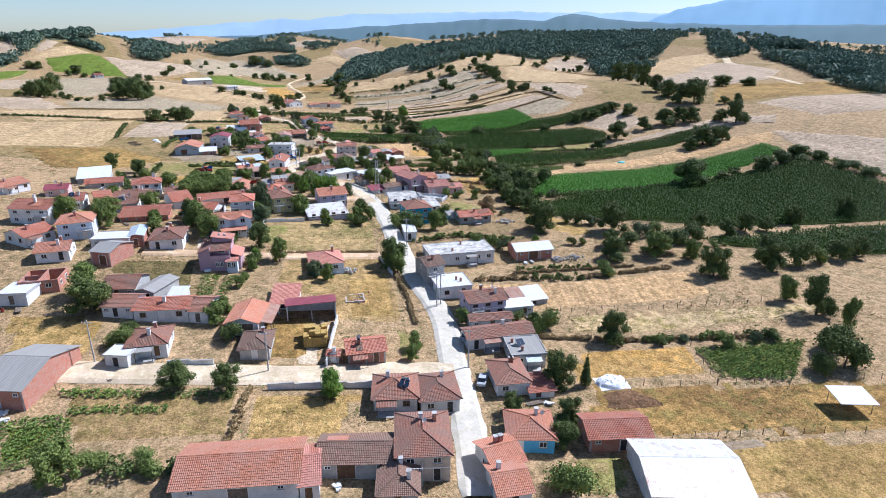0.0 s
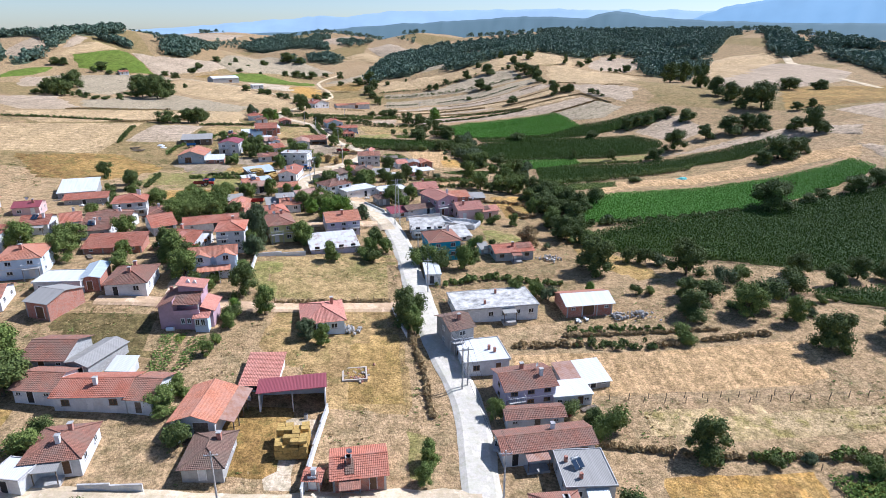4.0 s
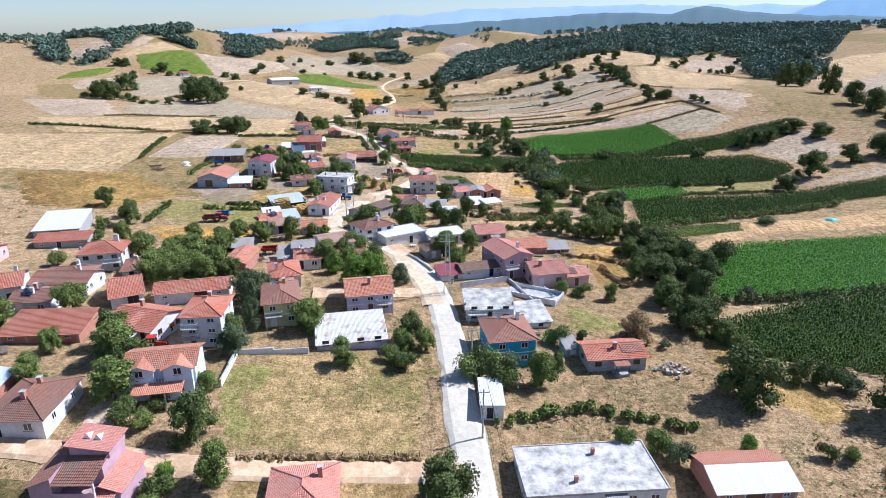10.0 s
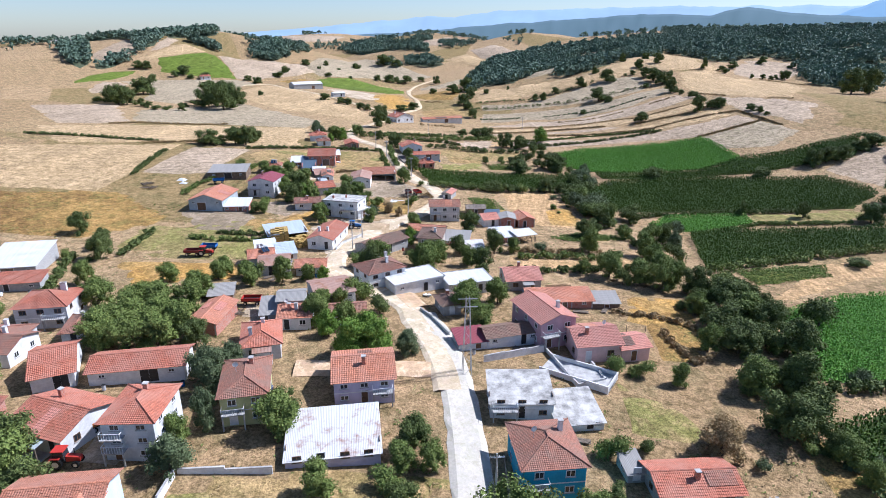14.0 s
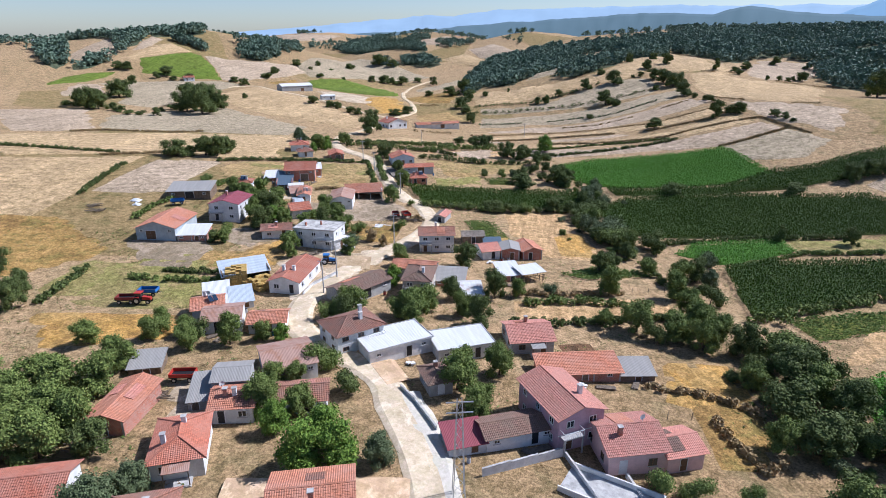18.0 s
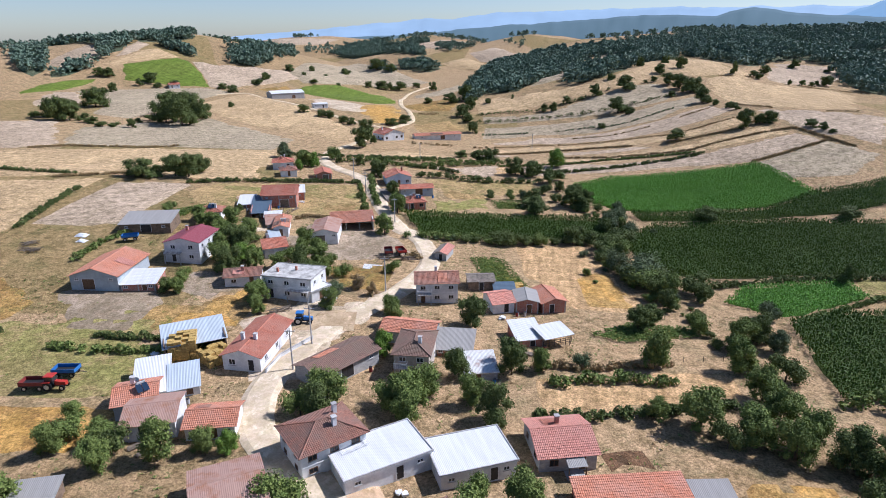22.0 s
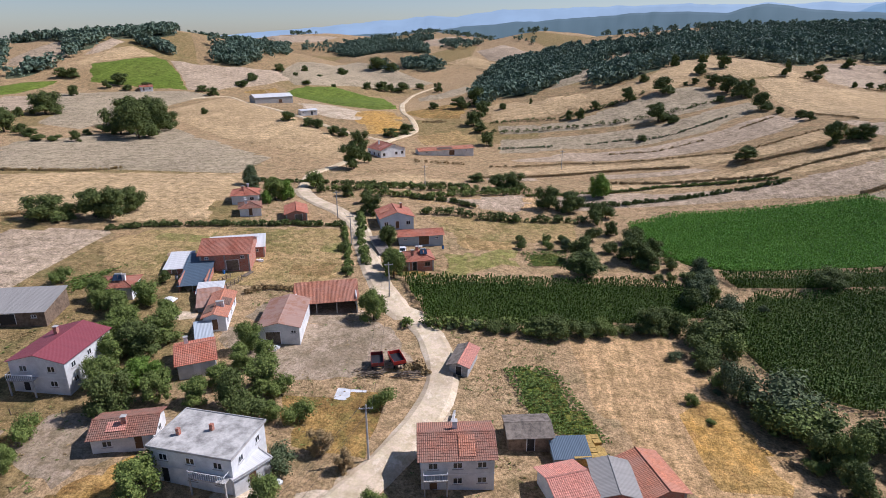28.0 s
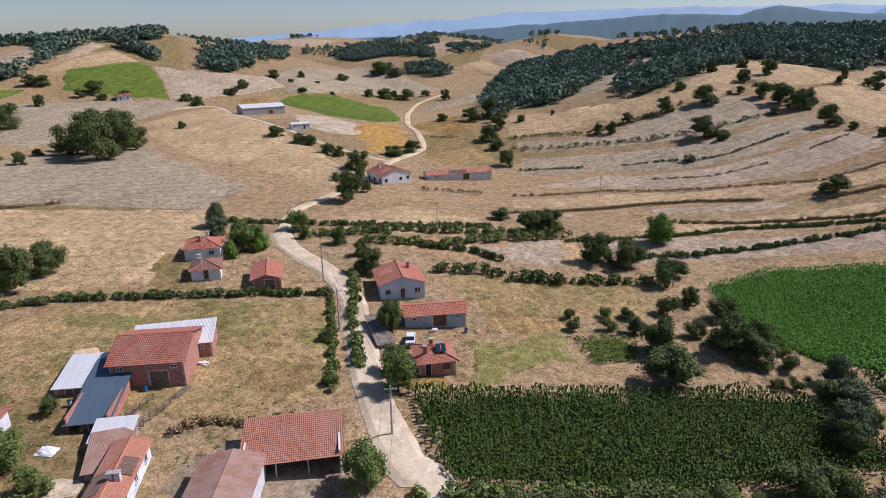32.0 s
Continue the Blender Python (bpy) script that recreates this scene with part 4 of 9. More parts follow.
road("main", 5.6, [(16.9, 65.4), (18.1, 75.4), (19.2, 87.4), (19.8, 98.4), (20.5, 109.0), (21.2, 121.2), (17.6, 140.0), (16.4, 153.4), (14.7, 169.4), (14.6, 172.9), (13.7, 184.5), (11.9, 199.4), (9.5, 211.9), (7.1, 220.5), (3.4, 228.4)])
road("cross", 5.5, [(10.3, 201.4), (8.7, 210.0), (4.6, 220.6), (1.0, 227.8), (2.1, 228.8), (-1.2, 233.6), (-5.2, 237.1), (-10.3, 240.4), (-15.8, 245.1), (-20.1, 252.0), (-21.4, 261.5), (-18.8, 272.8), (-13.3, 286.5), (-9.0, 292.8), (-5.1, 300.2), (-1.3, 308.6), (1.0, 318.0), (0.2, 328.2), (-3.2, 338.3), (-7.8, 345.9), (-7.0, 340.3), (-10.1, 347.1), (-12.0, 350.2), (-15.7, 359.0), (-18.3, 366.5), (-21.8, 377.2), (-24.4, 387.0), (-28.6, 396.9), (-36.4, 406.3), (-46.4, 415.5), (-51.3, 425.4)])
road("track", 3.4, [(-51.3, 425.4), (-54.5, 446.7), (-49.7, 463.8), (-46.7, 478.8), (-42.2, 502.7), (-38.7, 529.2), (-28.8, 554.2), (-28.5, 568.0), (-33.6, 590.1), (-43.5, 628.8), (-56.3, 790.0), (-34.7, 865.0)])
road("track", 3, [(-38.7, 529.2), (-63.4, 543.5), (-92.1, 571.4), (-140.7, 623.0), (-172.1, 664.5), (-189.6, 640.4)])
road("cross", 6.5, [(19.7, 98.8), (8.4, 99.5), (-2.1, 99.0), (-12.3, 99.1), (-22.2, 99.7), (-36.7, 100.9), (-51.1, 102.8), (-60.7, 104.2)])
road("lane", 4, [(14.4, 154.7), (9.4, 154.2), (-2.1, 153.2), (-15.5, 152.0), (-30.0, 152.7), (-41.3, 153.2), (-50.0, 153.4)])
road("lane", 5, [(6.8, 207.4), (3.4, 207.2), (-1.8, 206.6), (-9.1, 205.3), (-15.6, 204.5)])
road("lane", 5, [(-6.0, 246.0), (-1.6, 237.4), (2.2, 231.3)])
road("yard", 9, [(-11.3, 285.7), (-20.1, 284.8), (-27.1, 284.1)])
road("lane", 4, [(-50.1, 345.2), (-58.2, 356.5), (-63.1, 362.8)])
road("track", 5, [(62.6, 676.9), (104.1, 799.4), (142.4, 867.4), (206.1, 965.7)])
road("track", 8, [(395.9, 556.9), (459.2, 675.4), (484.8, 723.8), (528.8, 784.1), (565.3, 820.0)])
road("track", 6, [(395.9, 556.9), (387.1, 488.3), (375.5, 446.4)])


# ---- building kit ----
class Kit:
    """Collects boxes and polygons, with lengths in metres as texture coordinates, for one mesh."""

    def __init__(self):
        self.v, self.f, self.uv = [], [], []

    def face(self, pts, uv=None):
        n = len(self.v)
        self.v += [tuple(p) for p in pts]
        self.f.append(tuple(range(n, n + len(pts))))
        if uv is None:
            o, u = Vector(pts[0]), (Vector(pts[1]) - Vector(pts[0])).normalized()
            nrm = u.cross(Vector(pts[2]) - Vector(pts[1])).normalized()
            t = nrm.cross(u)
            uv = [((Vector(p) - o) @ u, (Vector(p) - o) @ t) for p in pts]
        self.uv += uv
        return self

    def box(self, x0, x1, y0, y1, z0, z1):
        c = [(x, y, z) for z in (z0, z1) for y in (y0, y1) for x in (x0, x1)]
        for q in ((0, 1, 5, 4), (1, 3, 7, 5), (3, 2, 6, 7), (2, 0, 4, 6), (4, 5, 7, 6), (2, 3, 1, 0)):
            self.face([c[i] for i in q])
        return self

    def prism(self, poly, z0, z1):
        n = len(poly)
        for i in range(n):
            a, b = poly[i], poly[(i + 1) % n]
            self.face([(*a, z0), (*b, z0), (*b, z1), (*a, z1)])
        self.face([(*p, z1) for p in poly])
        return self

    def tube(self, a, b, r0, r1, n=8):
        a, b = Vector(a), Vector(b)
        d = (b - a).normalized()
        s = d.orthogonal().normalized()
        t = d.cross(s)
        ra = [a + (s * math.cos(k * 2 * math.pi / n) + t * math.sin(k * 2 * math.pi / n)) * r0 for k in range(n)]
        rb = [b + (s * math.cos(k * 2 * math.pi / n) + t * math.sin(k * 2 * math.pi / n)) * r1 for k in range(n)]
        for k in range(n):
            self.face([ra[k], ra[(k + 1) % n], rb[(k + 1) % n], rb[k]])
        self.face(rb)
        return self

    def make(self, name, material, parent, label=""):
        seen, back, verts = {}, [], []
        for p in self.v:
            key = (round(p[0], 3), round(p[1], 3), round(p[2], 3))
            if key not in seen:
                seen[key] = len(verts)
                verts.append(p)
            back.append(seen[key])
        self.v, self.f = verts, [tuple(back[i] for i in q) for q in self.f]
        return solid(name, self.v, self.f, material, label, parent=parent, uv=self.uv)


def part(name, kit, material, parent, label=""):
    return kit.make(name, material, parent, label)


def shared(name, ob, parent, m):
    o = new(name, ob.data)
    o.parent = parent
    o.matrix_local = m
    return o


STORE = {}


def window(parent, m, w=1.2, h=1.15, brown=False):
    """A casement with frame, mullion, two panes and a sill; m stands it on the wall's outer face, y pointing out."""
    key = ("window", w, h, brown)
    if key not in STORE:
        fr = Kit()
        b = 0.09
        fr.box(-w / 2, w / 2, -0.02, 0.05, 0, b).box(-w / 2, w / 2, -0.02, 0.05, h - b, h)
        fr.box(-w / 2, -w / 2 + b, -0.02, 0.05, b, h - b).box(w / 2 - b, w / 2, -0.02, 0.05, b, h - b).box(-0.04, 0.04, -0.02, 0.045, b, h - b)
        pane = Kit().box(-w / 2 + b, w / 2 - b, -0.02, 0.012, b, h - b)
        sill = Kit().box(-w / 2 - 0.1, w / 2 + 0.1, -0.02, 0.13, -0.09, -0.005)
        STORE[key] = [k.make("x", mt, None).data for k, mt in ((fr, frame_brown if brown else frame_white), (pane, glass), (sill, concrete))]
        for o in [o for o in scene.objects if o.name.startswith("x") and o.data in STORE[key]]:
            bpy.data.objects.remove(o)
    fr, pane, sill = STORE[key]
    top = new("window", fr)
    top.parent, top.matrix_local = parent, m
    for nm, me in (("pane", pane), ("sill", sill)):
        o = new(nm, me)
        o.parent = top
    return top


def door(parent, m, w=0.95, h=2.05, material=None, leafs=1):
    key = ("door", w, h, (material or frame_brown).name, leafs)
    if key not in STORE:
        fr = Kit().box(-w / 2 - 0.09, -w / 2, -0.02, 0.06, 0, h + 0.09).box(w / 2, w / 2 + 0.09, -0.02, 0.06, 0, h + 0.09).box(-w / 2, w / 2, -0.02, 0.06, h, h + 0.09)
        lf = Kit()
        lf2 = Kit()
        for i, lk in enumerate((lf, lf2)[:leafs]):
            a = -w / 2 + i * w / leafs
            lk.box(a + 0.01, a + w / leafs - 0.01, -0.02, 0.025, 0.02, h)
            lk.box(a + 0.15, a + w / leafs - 0.15, 0.025, 0.04, 0.25, h * 0.45).box(a + 0.15, a + w / leafs - 0.15, 0.025, 0.04, h * 0.52, h - 0.2)
        hd = Kit().box(w / 2 - 0.16, w / 2 - 0.08, 0.025, 0.08, 0.98, 1.04)
        STORE[key] = [k.make("x", mt, None).data for k, mt in ((fr, frame_white), (lf, material or frame_brown), (hd, galvanised), (lf2 if leafs > 1 else hd, material or frame_brown))]
        for o in [o for o in scene.objects if o.name.startswith("x") and o.data in STORE[key]]:
            bpy.data.objects.remove(o)
    fr, lf, hd, lf2 = STORE[key]
    top = new("door", lf)
    top.parent, top.matrix_local = parent, m
    for nm, me in (("frame", fr), ("handle", hd)) + ((("leaf", lf2),) if leafs > 1 else ()):
        o = new(nm, me)
        o.parent = top
    return top


def slope(kit, a, b, c, d, thick=0.07, courses=0.36):
    """One roof slope from eave a-b up to c-d (d above a), laid in overlapping courses."""
    a, b, c, d = (Vector(p) for p in (a, b, c, d))
    rise = max((d - a).length, (c - b).length, 0.1)
    nrm = (b - a).cross(((c + d) - (a + b))).normalized()
    n = max(1, int(rise / courses))
    u = (b - a).normalized()
    for i in range(n):
        lo, hi = i / n, (i + 1) / n
        p = [a.lerp(d, lo), b.lerp(c, lo), b.lerp(c, hi), a.lerp(d, hi)]
        top = [p[0] + nrm * thick, p[1] + nrm * thick, p[2] + nrm * thick * 0.35, p[3] + nrm * thick * 0.35]
        uv = [((q - a) @ u, lo * rise if k < 2 else hi * rise) for k, q in enumerate(p)]
        if (top[2] - top[3]).length < 1e-4:
            kit.face(top[:3], uv[:3])
        else:
            kit.face(top, uv)
        foot = 0.35 * thick if i else 0.0
        kit.face([p[0] + nrm * foot, p[1] + nrm * foot, top[1], top[0]])
    # underside and verges
    if (c - d).length < 1e-4:
        kit.face([c, b, a])
    else:
        kit.face([d, c, b, a])
        kit.face([b, c, c + nrm * thick * 0.35, b + nrm * thick])
        kit.face([d, a, a + nrm * thick, d + nrm * thick * 0.35])


def flat_slope(kit, a, b, c, d, thick=0.08):
    a, b, c, d = (Vector(p) for p in (a, b, c, d))
    nrm = (b - a).cross(d - a).normalized()
    lo, hi = [a, b, c, d], [p + nrm * thick for p in (a, b, c, d)]
    kit.face(hi)
    kit.face(lo[::-1])
    for i in range(4):
        j = (i + 1) % 4
        kit.face([lo[i], lo[j], hi[j], hi[i]])


NAMES = {"house": ("village_house", "house"), "house2": ("two_storey_house", "house"), "house3": ("three_storey_house", "house"), "barn": ("barn", "barn"), "shed": ("shed", "shed"),
         "openbarn": ("open_barn", "barn"), "openshed": ("open_shed", "shed"), "hall": ("farm_hall", "barn"), "hut": ("hut", "hut"), "outbuilding": ("outbuilding", "outbuilding"),
         "ruin": ("ruined_shed", "ruin"), "unfinished": ("unfinished_house", "house")}
TILED = ("red", "orange", "brown", "darkbrown", "pink")
HOUSES = []


def gable_wall(k, w, d, h, rise, along):
    """Four walls with pointed ends; the ridge runs along x or y."""
    x, y, z0 = w / 2, d / 2, -1.6
    if along == "x":
        k.face([(-x, -y, z0), (x, -y, z0), (x, -y, h), (-x, -y, h)])
        k.face([(x, y, z0), (-x, y, z0), (-x, y, h), (x, y, h)])
        k.face([(x, -y, z0), (x, y, z0), (x, y, h), (x, 0, h + rise), (x, -y, h)])
        k.face([(-x, y, z0), (-x, -y, z0), (-x, -y, h), (-x, 0, h + rise), (-x, y, h)])
    else:
        k.face([(-x, -y, z0), (x, -y, z0), (x, -y, h), (0, -y, h + rise), (-x, -y, h)])
        k.face([(x, y, z0), (-x, y, z0), (-x, y, h), (0, y, h + rise), (x, y, h)])
        k.face([(x, -y, z0), (x, y, z0), (x, y, h), (x, -y, h)])
        k.face([(-x, y, z0), (-x, -y, z0), (-x, -y, h), (-x, y, h)])


def house(x, y, rot, w, d, h, roof, rc, wc, sort, second=None):
    """One building; second names another covering on one half of its roof."""
    rnd = random.Random(int(x * 31 + y * 17 + 5000))
    w, d = max(w, 2.0), max(d, 2.0)
    name, category = NAMES[sort]
    rw, ww = WORDS.get(rc, rc), WORDS.get(wc, wc)
    if roof == "none":
        label = f"roofless unfinished {ww} house shell with open tops"
    else:
        cover = "tiled" if rc in TILED else ("concrete" if roof == "flat" else "sheet")
        shape = {"gx": "gabled", "gy": "gabled", "hip": "hipped", "mono": "lean-to", "flat": "flat", "cross": "cross-gabled"}[roof]
        size = {"house2": "two-storey ", "house3": "three-storey ", "openbarn": "open-fronted ", "openshed": "open-fronted ", "ruin": "half-collapsed "}.get(sort, "")
        label = f"{size}{ww}-walled {category} with {rw} {shape} {cover} roof"
    th = tagged(new(name), label, category)
    z = min(float(ground_z(x + a, y + b)) for a, b in ((0, 0), (d / 3, 0), (-d / 3, 0), (0, -d / 3))) + 0.25
    th.matrix_world = pose(x, y, z, 0, 0, rot)
    HOUSES.append((x, y, max(w, d) / 2))
    over = 0.45 if rc in TILED else 0.3
    X, Y = w / 2 + over, d / 2 + over
    wallm, roofm = WALL[wc], ROOF.get(rc)
    k, r, caps, lines = Kit(), Kit(), Kit(), []
    half = Kit() if second else r
    rise = 0.0
    tiled = rc in TILED
    put = slope if tiled else (lambda kk, *p: flat_slope(kk, *p))
    if roof in ("gx", "cross"):
        rise = (0.17 if tiled else 0.13) * d
        gable_wall(k, w, d, h, rise, "x")
        e = -over * rise / (d / 2)
        (flat_slope if second else put)(half, (-X, -Y, h + e), (X, -Y, h + e), (X, 0, h + rise), (-X, 0, h + rise))
        put(r, (X, Y, h + e), (-X, Y, h + e), (-X, 0, h + rise), (X, 0, h + rise))
        lines.append(((-X, 0, h + rise + 0.03), (X, 0, h + rise + 0.03)))
    elif roof == "gy":
        rise = (0.17 if tiled else 0.13) * w
        gable_wall(k, w, d, h, rise, "y")
        e = -over * rise / (w / 2)
        (flat_slope if second else put)(half, (-X, Y, h + e), (-X, -Y, h + e), (0, -Y, h + rise), (0, Y, h + rise))
        put(r, (X, -Y, h + e), (X, Y, h + e), (0, Y, h + rise), (0, -Y, h + rise))
        lines.append(((0, -Y, h + rise + 0.03), (0, Y, h + rise + 0.03)))
    elif roof == "hip":
        run = min(w, d) / 2
        rise = 0.36 * run
        e = -over * rise / run
        if w >= d:
            q = w / 2 - run
            put(r, (-X, -Y, h + e), (X, -Y, h + e), (q, 0, h + rise), (-q, 0, h + rise))
            put(r, (X, Y, h + e), (-X, Y, h + e), (-q, 0, h + rise), (q, 0, h + rise))
            slope(r, (X, -Y, h + e), (X, Y, h + e), (q, 0, h + rise), (q, 0, h + rise))
            slope(r, (-X, Y, h + e), (-X, -Y, h + e), (-q, 0, h + rise), (-q, 0, h + rise))
            ends = ((-q, 0), (q, 0))
        else:
            q = d / 2 - run
            slope(r, (-X, -Y, h + e), (X, -Y, h + e), (0, -q, h + rise), (0, -q, h + rise))
            slope(r, (X, Y, h + e), (-X, Y, h + e), (0, q, h + rise), (0, q, h + rise))
            put(r, (X, -Y, h + e), (X, Y, h + e), (0, q, h + rise), (0, -q, h + rise))
            put(r, (-X, Y, h + e), (-X, -Y, h + e), (0, -q, h + rise), (0, q, h + rise))
            ends = ((0, -q), (0, q))
        k.box(-w / 2, w / 2, -d / 2, d / 2, -1.6, h)
        if q > 0.05:
            lines.append(((*ends[0], h + rise + 0.04), (*ends[1], h + rise + 0.04)))
        for sx, sy in ((-X, -Y), (X, -Y), (X, Y), (-X, Y)):
            en = ends[0] if (sx < 0 if w >= d else sy < 0) else ends[1]
            lines.append(((sx, sy, h + e + 0.06), (*en, h + rise + 0.04)))
    elif roof == "mono":
        fall = 0.12 * d + 0.25
        open_front = sort in ("openbarn", "openshed")
        t = 0.22
        if open_front:
            k.box(-w / 2, w / 2, d / 2 - t, d / 2, -1.6, h if sort != "openbarn" else h - fall * 0.65).box(-w / 2, -w / 2 + t, -d / 2, d / 2 - t, -1.6, h - fall * 0.5).box(w / 2 - t, w / 2, -d / 2, d / 2 - t, -1.6, h - fall * 0.5)
            n = max(2, int(w / 3.5))
            for i in range(n + 1):
                px = -w / 2 + t / 2 + (w - t) * i / n
                part("post", Kit().box(px - 0.09, px + 0.09, -d / 2 + 0.02, -d / 2 + 0.2, -1.4, (h if sort == "openbarn" else h - fall) + 0.05), timber if wc == "wood" else concrete, th)
        else:
            k.face([(-w / 2, -d / 2, -1.6), (w / 2, -d / 2, -1.6), (w / 2, -d / 2, h - fall), (-w / 2, -d / 2, h - fall)])
            k.face([(w / 2, d / 2, -1.6), (-w / 2, d / 2, -1.6), (-w / 2, d / 2, h), (w / 2, d / 2, h)])
            k.face([(w / 2, -d / 2, -1.6), (w / 2, d / 2, -1.6), (w / 2, d / 2, h), (w / 2, -d / 2, h - fall)])
            k.face([(-w / 2, d / 2, -1.6), (-w / 2, -d / 2, -1.6), (-w / 2, -d / 2, h - fall), (-w / 2, d / 2, h)])
        g = fall / d
        if sort == "openbarn":
            put(r, (-X, -Y, h + 0.1), (X, -Y, h + 0.1), (X, Y, h - fall * 0.6), (-X, Y, h - fall * 0.6))
        else:
            mid = -0.08 * w if second else -X
            put(r, (mid, -Y, h - fall - over * g), (X, -Y, h - fall - over * g), (X, Y, h + over * g), (mid, Y, h + over * g))
            if second:
                put(half, (-X, -Y, h - fall - over * g), (mid - 0.02, -Y, h - fall - over * g), (mid - 0.02, Y, h + over * g), (-X, Y, h + over * g))
    elif roof == "flat":
        k.box(-w / 2, w / 2, -d / 2, d / 2, -1.6, h)
        r.box(-w / 2 - 0.25, w / 2 + 0.25, -d / 2 - 0.25, d / 2 + 0.25, h, h + 0.18)
        if sort != "shed":
            b = 0.14
            for a in ((-w / 2 - 0.25, w / 2 + 0.25, -d / 2 - 0.25, -d / 2 - 0.25 + b), (-w / 2 - 0.25, w / 2 + 0.25, d / 2 + 0.25 - b, d / 2 + 0.25),
                      (-w / 2 - 0.25, -w / 2 - 0.25 + b, -d / 2 - 0.25 + b, d / 2 + 0.25 - b), (w / 2 + 0.25 - b, w / 2 + 0.25, -d / 2 - 0.25 + b, d / 2 + 0.25 - b)):
                caps.box(*a, h + 0.18, h + 0.30)
    elif roof == "none":
        t = 0.22
        for a in ((-w / 2, w / 2, -d / 2, -d / 2 + t), (-w / 2, w / 2, d / 2 - t, d / 2), (-w / 2, -w / 2 + t, -d / 2 + t, d / 2 - t), (w / 2 - t, w / 2, -d / 2 + t, d / 2 - t),
                  (-0.1, 0.1, -d / 2 + t, d / 2 - t), (-w / 2 + t, -0.1, -0.1, 0.1)):
            k.box(*a, -1.6, h)
    part("wall", k, wallm, th)
    if r.v:
        ro = part("roof", r, roofm, th, f"{rw} roof covering")
        if caps.v:
            part("parapet", caps, concrete, ro)
        for a, b in lines:
            part("ridge_cap", Kit().tube(a, b, 0.12, 0.12, 6), roofm, ro)
    if second and half.v:
        part("roof", half, ROOF[second], th, f"{WORDS.get(second, second)} half of the roof covering")
    if roof == "cross":
        for s in (-1, 1):
            g, gk = Kit(), Kit()
            cx, gw = s * w * 0.27, w * 0.40
            gy0 = -d / 2 - 0.9
            gk.face([(cx - gw / 2, gy0, -1.6), (cx + gw / 2, gy0, -1.6), (cx + gw / 2, gy0, h), (cx, gy0, h + gw * 0.2), (cx - gw / 2, gy0, h)])
            gk.face([(cx + gw / 2, gy0, -1.6), (cx + gw / 2, -d / 2 + 0.1, -1.6), (cx + gw / 2, -d / 2 + 0.1, h), (cx + gw / 2, gy0, h)])
            gk.face([(cx - gw / 2, -d / 2 + 0.1, -1.6), (cx - gw / 2, gy0, -1.6), (cx - gw / 2, gy0, h), (cx - gw / 2, -d / 2 + 0.1, h)])
            part("gable_bay", gk, wallm, th)
            hw = gw / 2 + 0.35
            slope(g, (cx - hw, 0, h - 0.2), (cx - hw, gy0 - 0.35, h - 0.2), (cx, gy0 - 0.35, h + gw * 0.2 + 0.02), (cx, 0, h + gw * 0.2 + 0.02))
            slope(g, (cx + hw, gy0 - 0.35, h - 0.2), (cx + hw, 0, h - 0.2), (cx, 0, h + gw * 0.2 + 0.02), (cx, gy0 - 0.35, h + gw * 0.2 + 0.02))
            part("gable_roof", g, roofm, th)
            for lv in range(2):
                window(th, pose(cx, gy0, 1.0 + 2.75 * lv, 0, 0, 180))
        side = -1 if wc == "bluewhite" else 1
        x0, x1 = sorted((side * w / 2, side * (w / 2 + 3.4)))
        tr = part("terrace", Kit().box(x0, x1, -d / 2 + 0.3, d * 0.25, -1.6, 2.55), wallm, th, "flat-roofed side wing with a terrace on top")
        for a in ((x0, x1, -d / 2 + 0.3, -d / 2 + 0.45), (x0, x1, d * 0.25 - 0.15, d * 0.25), (x0 if side < 0 else x1 - 0.15, x0 + 0.15 if side < 0 else x1, -d / 2 + 0.45, d * 0.25 - 0.15)):
            part("parapet", Kit().box(*a, 2.55, 3.3), frame_white, tr)
        window(tr, pose((x0 + x1) / 2, -d / 2 + 0.3, 0.9, 0, 0, 180), 1.6, 1.2)
        pk = Kit()
        flat_slope(pk, (-w * 0.36, -d / 2 - 3.4, 2.25), (w * 0.36, -d / 2 - 3.4, 2.25), (w * 0.36, -d / 2 - 1.0, 2.75), (-w * 0.36, -d / 2 - 1.0, 2.75))
        pr = part("veranda_roof", pk, roofm, th, "tiled veranda roof on posts")
        for i in range(4):
            part("post", Kit().box(-w * 0.34 + i * w * 0.226 - 0.08, -w * 0.34 + i * w * 0.226 + 0.08, -d / 2 - 3.25, -d / 2 - 3.09, -1.2, 2.27), frame_white, pr)
        slab = Kit().box(-w * 0.12, w * 0.12, -d / 2 - 1.3, -d / 2, 2.6, 2.75)
        part("balcony", slab, concrete, th)
        for i in range(7):
            part("baluster", Kit().box(-w * 0.12 + i * w * 0.04 - 0.03, -w * 0.12 + i * w * 0.04 + 0.03, -d / 2 - 1.28, -d / 2 - 1.22, 2.75, 3.6), frame_white, th)
